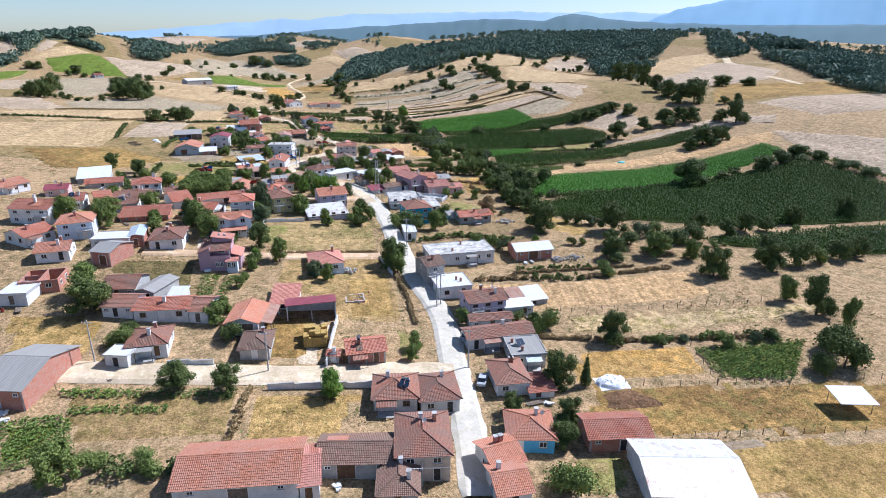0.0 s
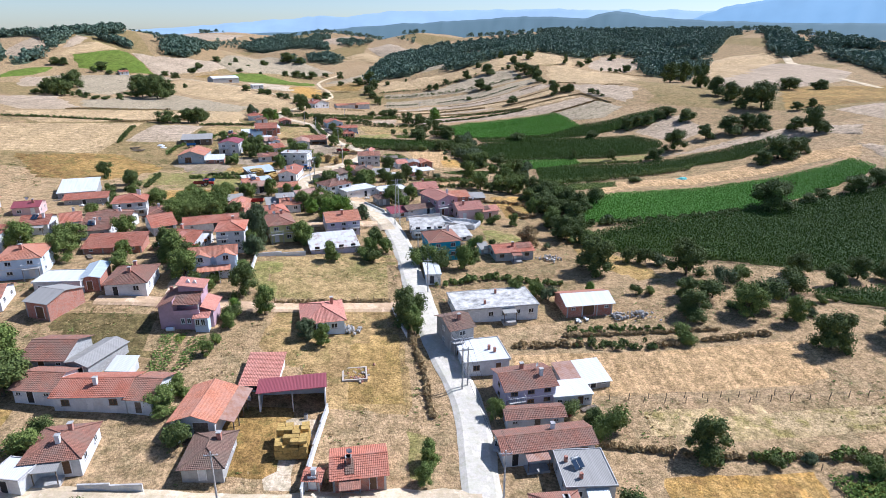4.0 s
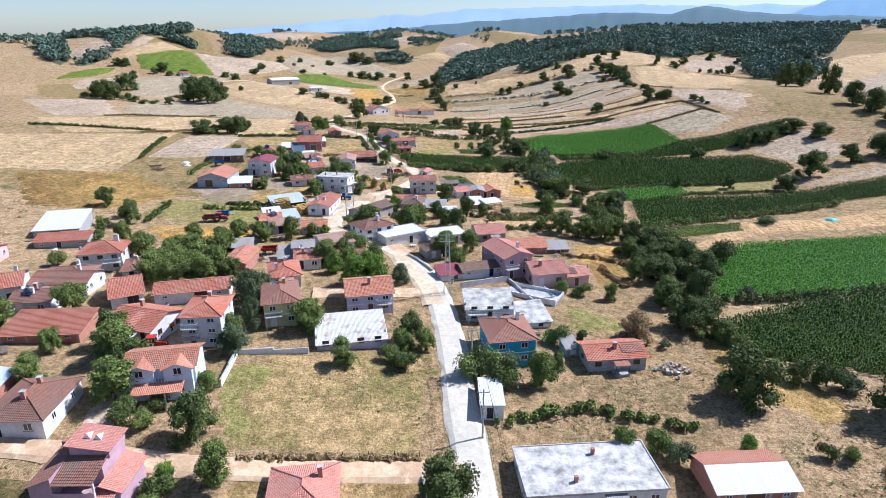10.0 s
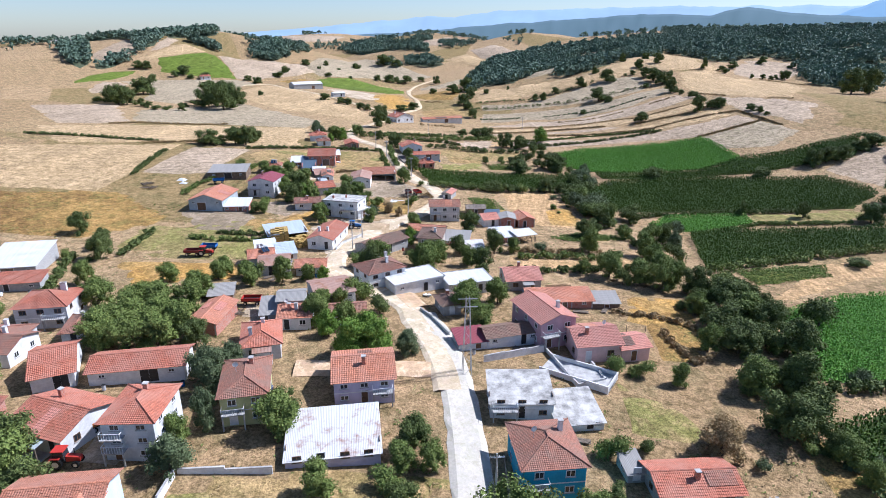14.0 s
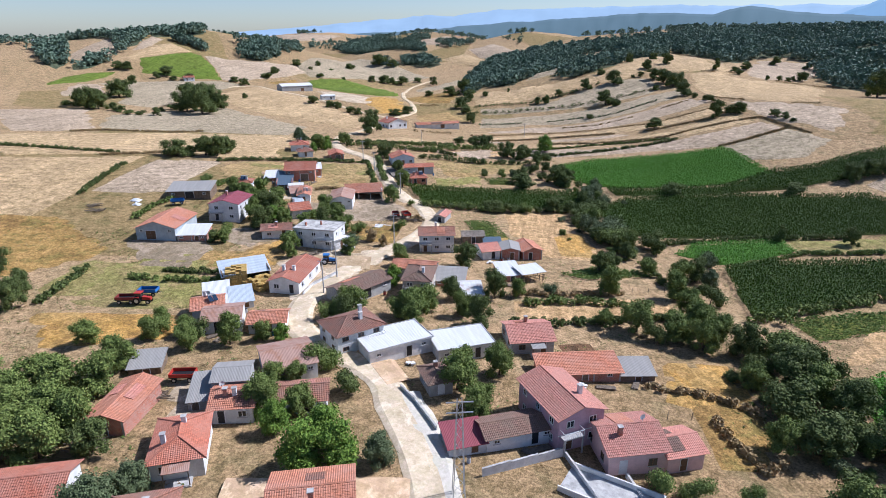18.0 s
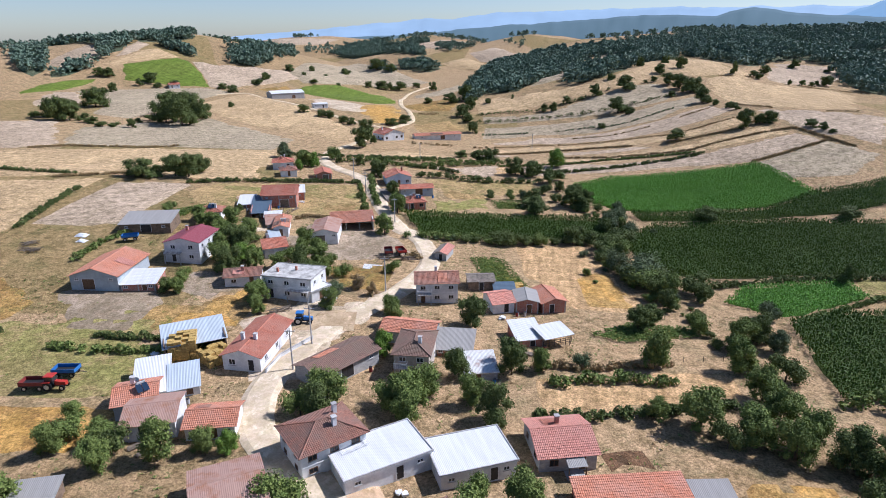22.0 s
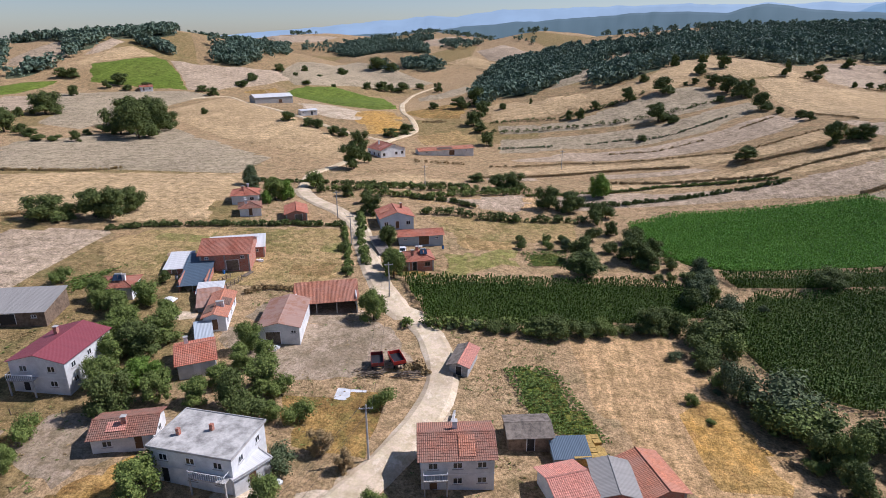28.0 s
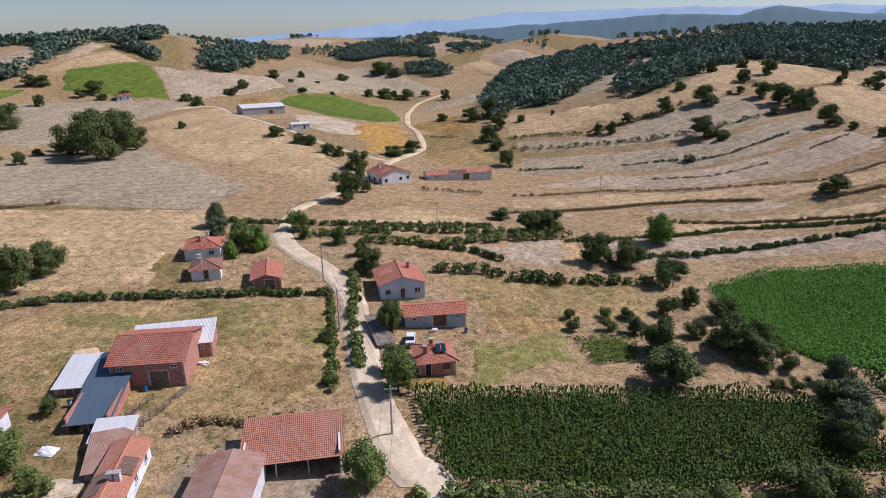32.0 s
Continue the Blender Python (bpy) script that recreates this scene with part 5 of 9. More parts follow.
    # openings
    if sort in ("house", "house2", "house3", "hut", "unfinished") and roof != "cross":
        floors = {"house2": 2, "house3": 3}.get(sort, 1)
        step = (h - 0.1) / floors
        brown = rnd.random() < 0.3
        n = max(1, int(w / 2.9))
        dpos = rnd.randrange(n)
        for lv in range(floors):
            for i in range(n):
                px = -w / 2 + w * (i + 0.5) / n
                if lv == 0 and i == dpos and sort != "unfinished":
                    door(th, pose(px, -d / 2, 0.05, 0, 0, 180), material=[frame_brown, frame_white, dark_metal][rnd.randrange(3)])
                else:
                    window(th, pose(px, -d / 2, lv * step + 0.95 * min(1, step / 2.7), 0, 0, 180), 1.2, min(1.15, step * 0.42), brown)
            m = max(1, int(d / 3.6))
            for i in range(m):
                py = -d / 2 + d * (i + 0.5) / m
                window(th, pose(w / 2, py, lv * step + 0.95 * min(1, step / 2.7), 0, 0, -90), 1.0, min(1.1, step * 0.4), brown)
                window(th, pose(-w / 2, py, lv * step + 0.95 * min(1, step / 2.7), 0, 0, 90), 1.0, min(1.1, step * 0.4), brown)
        if floors > 1:
            part("string_course", Kit().box(-w / 2 - 0.04, w / 2 + 0.04, -d / 2 - 0.04, -d / 2, step - 0.1, step + 0.06), frame_white, th)
        if roof in ("gx", "gy", "hip"):
            for i in range(rnd.choice((1, 1, 2))):
                cx, cy = (rnd.uniform(-0.3, 0.3) * w, rnd.choice((-1, 1)) * 0.18 * d)
                part("chimney", Kit().box(cx - 0.28, cx + 0.28, cy - 0.28, cy + 0.28, h, h + rise + 0.75), WALL["white"] if rnd.random() < 0.5 else WALL["brick"], th)
                part("chimney_cap", Kit().box(cx - 0.36, cx + 0.36, cy - 0.36, cy + 0.36, h + rise + 0.75, h + rise + 0.85), concrete, th)
        elif roof == "flat":
            for i in range(2):
                cx, cy = rnd.uniform(-0.35, 0.35) * w, rnd.uniform(-0.3, 0.3) * d
                part("chimney", Kit().box(cx - 0.22, cx + 0.22, cy - 0.22, cy + 0.22, h + 0.1, h + 1.1), WALL["brick"], th)
    elif sort in ("barn", "shed", "hall", "outbuilding", "ruin"):
        wide = min(2.6, w * 0.35) if sort in ("barn", "hall") else 1.0
        low = h - (0.12 * d + 0.25 if roof == "mono" else 0)
        px = rnd.uniform(-0.2, 0.2) * w
        door(th, pose(px, -d / 2, 0.0, 0, 0, 180), wide, min(2.4 if wide > 1.5 else 1.95, low - 0.25), [frame_brown, timber, dark_metal][rnd.randrange(3)], 2 if wide > 1.5 else 1)
        if w > 6:
            for s in (-1, 1):
                if abs(s * 0.36 * w - px) > wide / 2 + 0.5:
                    window(th, pose(s * 0.36 * w, -d / 2, max(0.6, low - 1.15), 0, 0, 180), 0.9, 0.6)
    if sort in ("house2", "house3") and roof != "cross":
        step = (h - 0.1) / (2 if sort == "house2" else 3)
        bw = w * rnd.uniform(0.3, 0.5)
        bx = rnd.choice((-1, 1)) * (w - bw) / 2 * 0.9
        for lv in range(1, 2 if sort == "house2" else 3):
            zb = lv * step
            bal = part("balcony", Kit().box(bx - bw / 2, bx + bw / 2, -d / 2 - 1.25, -d / 2 - 0.05, zb - 0.12, zb + 0.04), concrete, th, "concrete balcony slab")
            part("handrail", Kit().box(bx - bw / 2, bx + bw / 2, -d / 2 - 1.25, -d / 2 - 1.19, zb + 0.92, zb + 0.99).box(bx - bw / 2, bx - bw / 2 + 0.06, -d / 2 - 1.19, -d / 2 - 0.02, zb + 0.92, zb + 0.99).box(bx + bw / 2 - 0.06, bx + bw / 2, -d / 2 - 1.19, -d / 2 - 0.02, zb + 0.92, zb + 0.99), frame_white, bal)
            nb = max(4, int(bw / 0.3))
            bars = Kit()
            for i in range(nb + 1):
                px = bx - bw / 2 + 0.03 + (bw - 0.06) * i / nb
                bars.box(px - 0.025, px + 0.025, -d / 2 - 1.24, -d / 2 - 1.20, zb + 0.04, zb + 0.92)
            part("balustrade", bars, frame_white, bal)
        for sx in (-1, 1):
            part("balcony_post", Kit().box(bx + sx * (bw / 2 - 0.12) - 0.09, bx + sx * (bw / 2 - 0.12) + 0.09, -d / 2 - 1.2, -d / 2 - 1.02, -1.2, step - 0.12), concrete, th)
    if sort == "house" and w > 6 and roof in ("gx", "hip", "flat") and rnd.random() < 0.55:
        pw = rnd.uniform(2.4, 3.6)
        px = rnd.uniform(-0.25, 0.25) * w
        k = Kit()
        flat_slope(k, (px - pw / 2, -d / 2 - 1.9, h - 0.62), (px + pw / 2, -d / 2 - 1.9, h - 0.62), (px + pw / 2, -d / 2 - 0.02, h - 0.32), (px - pw / 2, -d / 2 - 0.02, h - 0.32))
        pr = part("porch_roof", k, ROOF[rnd.choice(("rust", "steel", "grey", "brown"))], th)
        for sx in (-1, 1):
            part("post", Kit().box(px + sx * (pw / 2 - 0.15) - 0.06, px + sx * (pw / 2 - 0.15) + 0.06, -d / 2 - 1.8, -d / 2 - 1.68, -1.2, h - 0.62), timber, pr)
        part("porch_floor", Kit().box(px - pw / 2, px + pw / 2, -d / 2 - 1.9, -d / 2 - 0.05, -1.0, 0.03), concrete, th)
    if tiled and roof in ("gx", "gy") and rnd.random() < 0.5:
        other = ROOF[rnd.choice([c for c in TILED if c != rc])]
        along_x = roof == "gx"
        half, length = (Y, X) if along_x else (X, Y)
        fall = (rise + over * rise / ((d if along_x else w) / 2)) / half
        for side in rnd.sample((-1, 1), rnd.choice((1, 1, 2))):
            a, ln = rnd.uniform(-0.8, 0.2) * length, rnd.uniform(0.3, 0.7) * length
            b = min(a + ln, length - 0.1)
            u0, u1 = rnd.uniform(0.05, 0.3) * half, rnd.uniform(0.6, 0.95) * half
            zt = lambda u: h + rise - fall * u + 0.09
            c = [(a, side * u1, zt(u1)), (b, side * u1, zt(u1)), (b, side * u0, zt(u0)), (a, side * u0, zt(u0))]
            if not along_x:
                c = [(q[1], q[0], q[2]) for q in c]
            if (side > 0) == along_x:
                c = [c[1], c[0], c[3], c[2]]
            k = Kit()
            slope(k, *c)
            part("roof_patch", k, other, th, "newer patch of tiles")
    if wc == "brick" and roof != "none":
        top = h if roof != "mono" else h - (0.12 * d + 0.25)
        n = max(1, int(w / 3.5))
        for i in range(n + 1):
            px = -w / 2 + 0.17 + (w - 0.34) * i / n
            if sort not in ("openbarn", "openshed"):
                part("concrete_column", Kit().box(px - 0.15, px + 0.15, -d / 2 - 0.012, -d / 2 + 0.1, -1.5, top - 0.02), concrete, th)
    if sort in ("house", "house2", "house3") and roof in ("gx", "hip", "mono", "flat"):
        lift = {"hip": 0.55, "gx": 0.5, "flat": 0.18, "mono": -0.2}[roof] * (rise if roof in ("hip", "gx") else 1)
        if rnd.random() < 0.2:
            heater(th.matrix_world @ pose(rnd.uniform(-0.22, 0.22) * w, -0.2 * d if roof != "flat" else 0, h + lift + 0.05, 0, 0, rnd.choice((0, 25, -20))) @ Matrix.Diagonal((0.8, 0.8, 0.8, 1)))
        if rnd.random() < 0.3:
            dish(th.matrix_world @ pose(rnd.uniform(-0.3, 0.3) * w, 0.0, h + rise + (0.05 if roof != "flat" else 0.3), 0, 0, rnd.uniform(-40, 40)))
    if sort in ("barn", "shed", "openshed", "openbarn", "hall", "outbuilding") and y < 420:
        CLUTTER.append((th.matrix_world.copy(), w, d))
    return th


def lean_to(x, y, rot, w, d, h):
    """Open side aisle of a barn: a rusty sheet roof on posts."""
    th = tagged(new("lean_to"), "open lean-to of rusty sheets on posts beside the barn", "lean-to")
    th.matrix_world = pose(x, y, float(ground_z(x, y)) + 0.25, 0, 0, rot)
    k = Kit()
    flat_slope(k, (w / 2, -d / 2, h - 0.3), (w / 2, d / 2, h - 0.3), (-w / 2, d / 2, h + 0.28), (-w / 2, -d / 2, h + 0.28))
    part("roof", k, ROOF["rust"], th, "rusty orange sheet roof")
    for i in range(5):
        py = -d / 2 + 0.3 + i * (d - 0.6) / 4
        part("post", Kit().box(w / 2 - 0.3, w / 2 - 0.16, py - 0.07, py + 0.07, -1.4, h - 0.26), timber, th)
    HOUSES.append((x, y, d / 2))


def stepped_house(x, y, rot):
    """Mauve house whose roofs climb in steps; the origin is its front corner."""
    th = tagged(new("stepped_house"), "mauve two-storey house with stepped tiled lean-to roofs and terrace", "house")
    th.matrix_world = pose(x, y, float(ground_z(x + 4, y + 3)) + 0.15, 0, 0, rot)
    HOUSES.append((x + 4.8, y + 3.8, 5.2))
    wall, tile, old = WALL["mauve"], ROOF["pink"], ROOF["brown"]
    part("ground_storey", Kit().box(0, 7.2, 0, 7.6, -1.6, 2.7), wall, th)
    k = Kit()
    k.face([(0, 0, 2.7), (2.6, 0, 2.7), (2.6, 0, 5.6), (0, 0, 4.5)])
    k.face([(2.6, 7.6, 2.7), (0, 7.6, 2.7), (0, 7.6, 4.5), (2.6, 7.6, 5.6)])
    k.face([(0, 7.6, 2.7), (0, 0, 2.7), (0, 0, 4.5), (0, 7.6, 4.5)])
    k.face([(2.6, 0, 2.7), (2.6, 7.6, 2.7), (2.6, 7.6, 5.6), (2.6, 0, 5.6)])
    part("side_tower", k, wall, th)
    k = Kit()
    slope(k, (-0.4, 7.9, 4.35), (-0.4, -0.3, 4.35), (2.7, -0.3, 5.66), (2.7, 7.9, 5.66))
    part("side_roof", k, old, th, "old brown tiled lean-to roof")
    part("upper_storey", Kit().box(2.6, 7.2, 2.4, 7.6, 2.7, 5.3), wall, th)
    k = Kit()
    slope(k, (2.62, -0.25, 4.75), (7.3, -0.25, 4.75), (7.3, 3.9, 5.75), (2.62, 3.9, 5.75))
    part("terrace_roof", k, old, th, "weathered tiled roof over the terrace")
    part("terrace_parapet", Kit().box(2.6, 7.2, 0.0, 0.15, 2.7, 3.5), wall, th)
    part("terrace_post", Kit().box(7.0, 7.2, 0.16, 0.36, 2.7, 4.75), frame_white, th)
    k = Kit()
    k.face([(2.8, 3.9, 5.3), (7.4, 3.9, 5.3), (7.4, 3.9, 6.5), (2.8, 3.9, 7.2)])
    k.face([(7.4, 7.6, 5.3), (2.8, 7.6, 5.3), (2.8, 7.6, 7.2), (7.4, 7.6, 6.5)])
    k.face([(2.8, 7.6, 5.3), (2.8, 3.9, 5.3), (2.8, 3.9, 7.2), (2.8, 7.6, 7.2)])
    k.face([(7.4, 3.9, 5.3), (7.4, 7.6, 5.3), (7.4, 7.6, 6.5), (7.4, 3.9, 6.5)])
    part("attic_storey", k, wall, th)
    k = Kit()
    slope(k, (7.8, 3.4, 6.45), (7.8, 8.0, 6.45), (2.5, 8.0, 7.3), (2.5, 3.4, 7.3))
    top = part("attic_roof", k, tile, th, "salmon tiled top roof")
    for px in (3.9, 5.1):
        k = Kit()
        zt = 7.3 - (px - 2.5) * 0.16
        k.face([(px, 5.2, zt), (px + 0.9, 5.2, zt - 0.1), (px + 0.45, 5.2, zt + 0.75)])
        k.face([(px + 0.9, 5.2, zt - 0.1), (px + 0.45, 6.6, zt), (px + 0.45, 5.2, zt + 0.75)])
        k.face([(px + 0.45, 6.6, zt), (px, 5.2, zt), (px + 0.45, 5.2, zt + 0.75)])
        part("dormer", k, frame_white, top, "small white triangular dormer")
    part("wing", Kit().box(7.2, 9.4, 1.2, 7.0, -1.6, 2.7), wall, th)
    k = Kit()
    slope(k, (9.9, 0.8, 2.75), (9.9, 7.4, 2.75), (7.22, 7.4, 3.75), (7.22, 0.8, 3.75))
    part("wing_roof", k, tile, th, "salmon tiled lean-to roof")
    part("porch", Kit().box(6.4, 8.8, -0.9, 1.15, -1.6, 2.3), WALL["bluewhite"], th, "pale blue glazed porch")
    k = Kit()
    slope(k, (6.1, -1.3, 2.3), (9.2, -1.3, 2.3), (9.2, 1.25, 2.85), (6.1, 1.25, 2.85))
    part("porch_roof", k, tile, th)
    for px in (6.95, 7.95):
        window(th, pose(px, -0.9, 0.7, 0, 0, 180), 0.8, 1.3)
    for px in (4.1, 5.2):
        window(th, pose(px, 0, 0.75, 0, 0, 180), 0.75, 1.15)
    window(th, pose(5.0, 2.4, 3.4, 0, 0, 180), 1.4, 1.3)
    for py in (2.0, 5.2):
        window(th, pose(0, py, 0.9, 0, 0, 90), 1.0, 1.1)
        window(th, pose(0, py, 3.2, 0, 0, 90), 0.9, 0.9)
    part("chimney", Kit().box(0.5, 1.0, 6.2, 6.7, 4.4, 5.9), WALL["brick"], th)
    part("tank", Kit().tube((1.2, -0.9, 0.25), (2.6, -0.9, 0.25), 0.4, 0.4, 12), frame_white, th, "white water tank on the ground")


CLUTTER = []
panel_glass, pnt, pb = graph("collector_glass", 0.12)
pb.inputs["Base Color"].default_value, pb.inputs["Specular IOR Level"].default_value = (0.02, 0.035, 0.06, 1), 0.7


def heater(m):
    th = tagged(new("solar_water_heater"), "dark solar panel with a white water tank on a roof", "solar heater", "solar water heaters")
    th.matrix_world = m
    for sx in (-0.55, 0.55):
        k = Kit()
        flat_slope(k, (sx - 0.48, -0.75, 0.25), (sx + 0.48, -0.75, 0.25), (sx + 0.48, 0.65, 1.25), (sx - 0.48, 0.65, 1.25), 0.08)
        part("panel", k, panel_glass, th)
    part("tank", Kit().tube((-0.8, 0.85, 1.4), (0.8, 0.85, 1.4), 0.28, 0.28, 12).tube((0.8, 0.85, 1.4), (-0.8, 0.85, 1.4), 0.28, 0.28, 12), frame_white, th)
    for sx in (-0.7, 0.7):
        part("stand", Kit().tube((sx, 0.85, -0.5), (sx, 0.85, 1.2), 0.04, 0.04, 5), galvanised, th)
        part("strut", Kit().tube((sx, -0.7, -0.5), (sx, -0.7, 0.3), 0.04, 0.04, 5), galvanised, th)


def dish(m):
    th = tagged(new("satellite_dish"), "small pale satellite dish on a short mast", "satellite dish", "satellite dishes")
    th.matrix_world = m
    part("mast", Kit().tube((0, 0, -0.6), (0, 0, 0.7), 0.03, 0.03, 5), galvanised, th)
    k = Kit()
    n = 14
    for i in range(n):
        a0, a1 = 2 * math.pi * i / n, 2 * math.pi * (i + 1) / n
        k.face([(0, 0.12, 0.8), (0.42 * math.cos(a0), 0, 0.8 + 0.42 * math.sin(a0)), (0.42 * math.cos(a1), 0, 0.8 + 0.42 * math.sin(a1))])
    part("reflector", k, WALL["white"], th)
    part("arm", Kit().tube((0, 0.05, 0.5), (0, -0.45, 0.75), 0.02, 0.02, 4), galvanised, th)


house(-53.8, 100.2, -13, 8.1, 14.7, 3.2, "gx", "grey", "brick", "barn")
house(-37.0, 109.4, 4, 6.8, 7.4, 2.6, "hip", "brown", "white", "house")
house(-40.7, 104.7, -14, 4.2, 3.7, 2.2, "flat", "white", "white", "outbuilding")
house(-37.2, 122.1, -4, 10.6, 6.4, 2.6, "gx", "red", "white", "house")
house(-29.5, 121.9, -10, 3.8, 7.4, 2.6, "gx", "brown", "white", "outbuilding")
house(-45.7, 123.9, -10, 6.1, 6.4, 2.4, "gx", "brown", "white", "outbuilding")
house(-41.2, 131.6, -22, 4.6, 8.6, 2.1, "gy", "grey", "block", "shed")
house(-36.2, 128.9, -8, 3.4, 3.4, 1.9, "mono", "white", "white", "shed")
house(-47.9, 132.7, -6, 6.9, 8.3, 2.3, "gx", "brown", "block", "shed")
house(-20.4, 117.7, -7, 6.4, 9.2, 2.7, "gy", "orange", "white", "barn")
lean_to(-15.9, 117.9, -7, 2.6, 9.0, 2.3)
house(-13.4, 128.2, -4, 5.5, 8.0, 2.4, "mono", "pink", "white", "barn")
house(-7.7, 121.7, 5, 10.3, 4.8, 3.7, "mono", "maroon", "white", "openbarn")
house(-17.5, 108.1, -2, 5.4, 7.4, 2.3, "hip", "darkbrown", "grey", "house")
house(3.1, 105.3, 3, 7.2, 6.0, 2.5, "gx", "red", "brick", "house")
house(-2.9, 103.6, -10, 1.7, 1.8, 1.8, "gx", "red", "brick", "hut")
house(7.6, 90.8, -6, 7.4, 7.6, 2.6, "hip", "brown", "white", "house")
house(14.8, 89.9, -1, 6.6, 8.3, 2.8, "hip", "brown", "white", "house")
house(10.1, 74.7, -6, 7.6, 10.1, 4.6, "hip", "brown", "beige", "house2")
house(0.1, 74.4, -8, 10.2, 6.4, 2.8, "gx", "darkbrown", "grey", "barn")
house(5.8, 68.3, -7, 5.3, 7.4, 2.6, "hip", "darkbrown", "grey", "house")
house(-15.6, 72.7, -4, 16.3, 9.2, 3.0, "gx", "orange", "white", "barn")
house(-6.4, 71.9, 1, 2.6, 8.3, 2.6, "gx", "pink", "white", "outbuilding")
house(27.8, 77.7, -11, 7.1, 7.4, 2.6, "hip", "orange", "blue", "house")
house(21.3, 71.7, 12, 5.0, 6.4, 2.6, "gx", "orange", "white", "house")
house(21.0, 65.9, 2, 4.7, 6.4, 2.6, "gx", "orange", "white", "house")
house(41.4, 75.7, -6, 9.8, 6.4, 2.5, "gx", "red", "brick", "shed")
house(47.3, 64.1, -11, 13.8, 12.0, 2.8, "gx", "rustwhite", "white", "hall")
house(28.9, 94.0, -1, 6.0, 8.3, 2.6, "hip", "brown", "white", "house")
house(33.8, 90.8, -0, 4.5, 4.6, 2.1, "mono", "red", "white", "outbuilding")
house(34.7, 102.5, -3, 6.8, 7.4, 2.6, "flat", "grey", "white", "house")
house(30.9, 109.5, 4, 14.2, 5.1, 2.6, "gx", "brown", "white", "house")
house(30.9, 116.1, -0, 9.3, 3.2, 2.3, "gx", "brown", "white", "outbuilding")
house(31.1, 123.7, 7, 8.9, 7.0, 3.7, "gx", "brown", "lilac", "house2")
house(25.5, 133.9, 5, 8.3, 8.3, 2.6, "flat", "white", "white", "house")
house(42.8, 127.6, 6, 8.6, 6.0, 2.1, "mono", "white", "block", "shed", "rust")
house(38.9, 122.6, 3, 6.7, 4.6, 1.8, "flat", "white", "white", "shed")
house(21.3, 140.8, 17, 4.8, 6.9, 4.8, "gx", "darkbrown", "grey", "house2")
house(31.2, 153.6, 5, 17.9, 9.2, 2.8, "flat", "worn", "white", "house")
house(52.1, 154.0, 4, 10.6, 7.4, 2.6, "gx", "orange", "brick", "barn", "white")
house(19.5, 169.3, 0, 3.4, 7.4, 2.3, "flat", "white", "white", "shed")
house(23.4, 184.7, 9, 7.9, 9.2, 4.9, "hip", "brown", "turq", "house2")
house(42.0, 183.5, 7, 10.4, 6.4, 2.3, "gx", "red", "block", "house")
house(35.1, 186.3, 11, 2.4, 3.7, 1.9, "mono", "grey", "block", "hut")
house(21.0, 199.5, 3, 9.4, 7.4, 3.7, "mono", "worn", "white", "house2")
house(29.1, 197.8, 11, 7.0, 7.4, 2.1, "mono", "worn", "white", "shed")
house(-5.0, 186.9, 12, 12.2, 9.2, 2.6, "mono", "rustwhite", "lilac", "house")
house(-3.4, 200.9, 12, 9.0, 9.2, 4.0, "gx", "orange", "lilac", "house2")
house(-19.3, 193.8, 16, 6.3, 10.1, 4.8, "hip", "brown", "olive", "house2")
house(-29.5, 184.1, 5, 6.5, 8.3, 5.8, "hip", "red", "white", "house3")
house(-30.4, 168.8, 11, 9.8, 6.4, 4.8, "cross", "orange", "bluewhite", "house2")
house(-38.6, 200.1, 14, 13.9, 6.4, 2.5, "gx", "red", "white", "barn")
house(-51.6, 198.6, 29, 5.7, 11.0, 2.5, "gx", "red", "white", "barn")
house(-41.1, 184.9, -15, 9.4, 9.2, 2.6, "gx", "red", "white", "house")
house(-65.6, 202.7, 1, 11.2, 7.4, 2.6, "gx", "brown", "white", "house")
house(-92.2, 244.8, 15, 11.0, 12.9, 4.0, "mono", "white", "block", "hall")
house(-84.9, 232.6, 14, 12.1, 4.6, 2.6, "mono", "red", "block", "shed")
house(-65.9, 217.9, 13, 8.8, 8.3, 4.4, "hip", "red", "white", "house2")
house(-56.6, 212.0, 17, 3.8, 7.4, 2.3, "hip", "brown", "white", "house")
house(-35.2, 218.9, 0, 5.2, 10.0, 2.6, "gy", "orange", "brick", "barn")
house(-20.1, 221.4, 10, 5.8, 6.4, 2.6, "gx", "orange", "white", "house")
house(-26.3, 224.0, 13, 2.9, 6.4, 2.5, "mono", "grey", "block", "shed")
house(-22.3, 226.3, 11, 5.2, 5.5, 3.5, "gx", "grey", "block", "barn")
house(-23.1, 210.9, 18, 6.2, 9.2, 2.8, "hip", "red", "white", "house")
house(-39.2, 232.3, 14, 4.9, 4.6, 1.9, "mono", "grey", "wood", "shed")
house(-16.5, 234.3, 27, 8.1, 9.2, 2.6, "gx", "rust", "white", "barn")
house(-11.2, 224.4, 11, 7.4, 5.5, 2.1, "gx", "brown", "white", "shed")
house(-7.8, 244.9, 38, 9.1, 7.6, 3.9, "hip", "brown", "white", "house2")
house(-0.0, 243.0, 32, 11.9, 7.4, 2.5, "flat", "white", "white", "outbuilding")
house(12.0, 244.3, 20, 10.3, 7.4, 2.3, "flat", "white", "white", "outbuilding")
house(24.3, 248.6, 10, 7.8, 8.3, 2.5, "gx", "pink", "block", "house")
house(32.0, 238.6, 7, 13.6, 5.1, 2.3, "mono", "orange", "brick", "shed")
house(41.8, 239.4, 4, 5.7, 4.6, 1.9, "mono", "grey", "wood", "shed")
house(27.0, 223.7, 25, 7.3, 11.0, 5.3, "gy", "pink", "mauve", "house2")
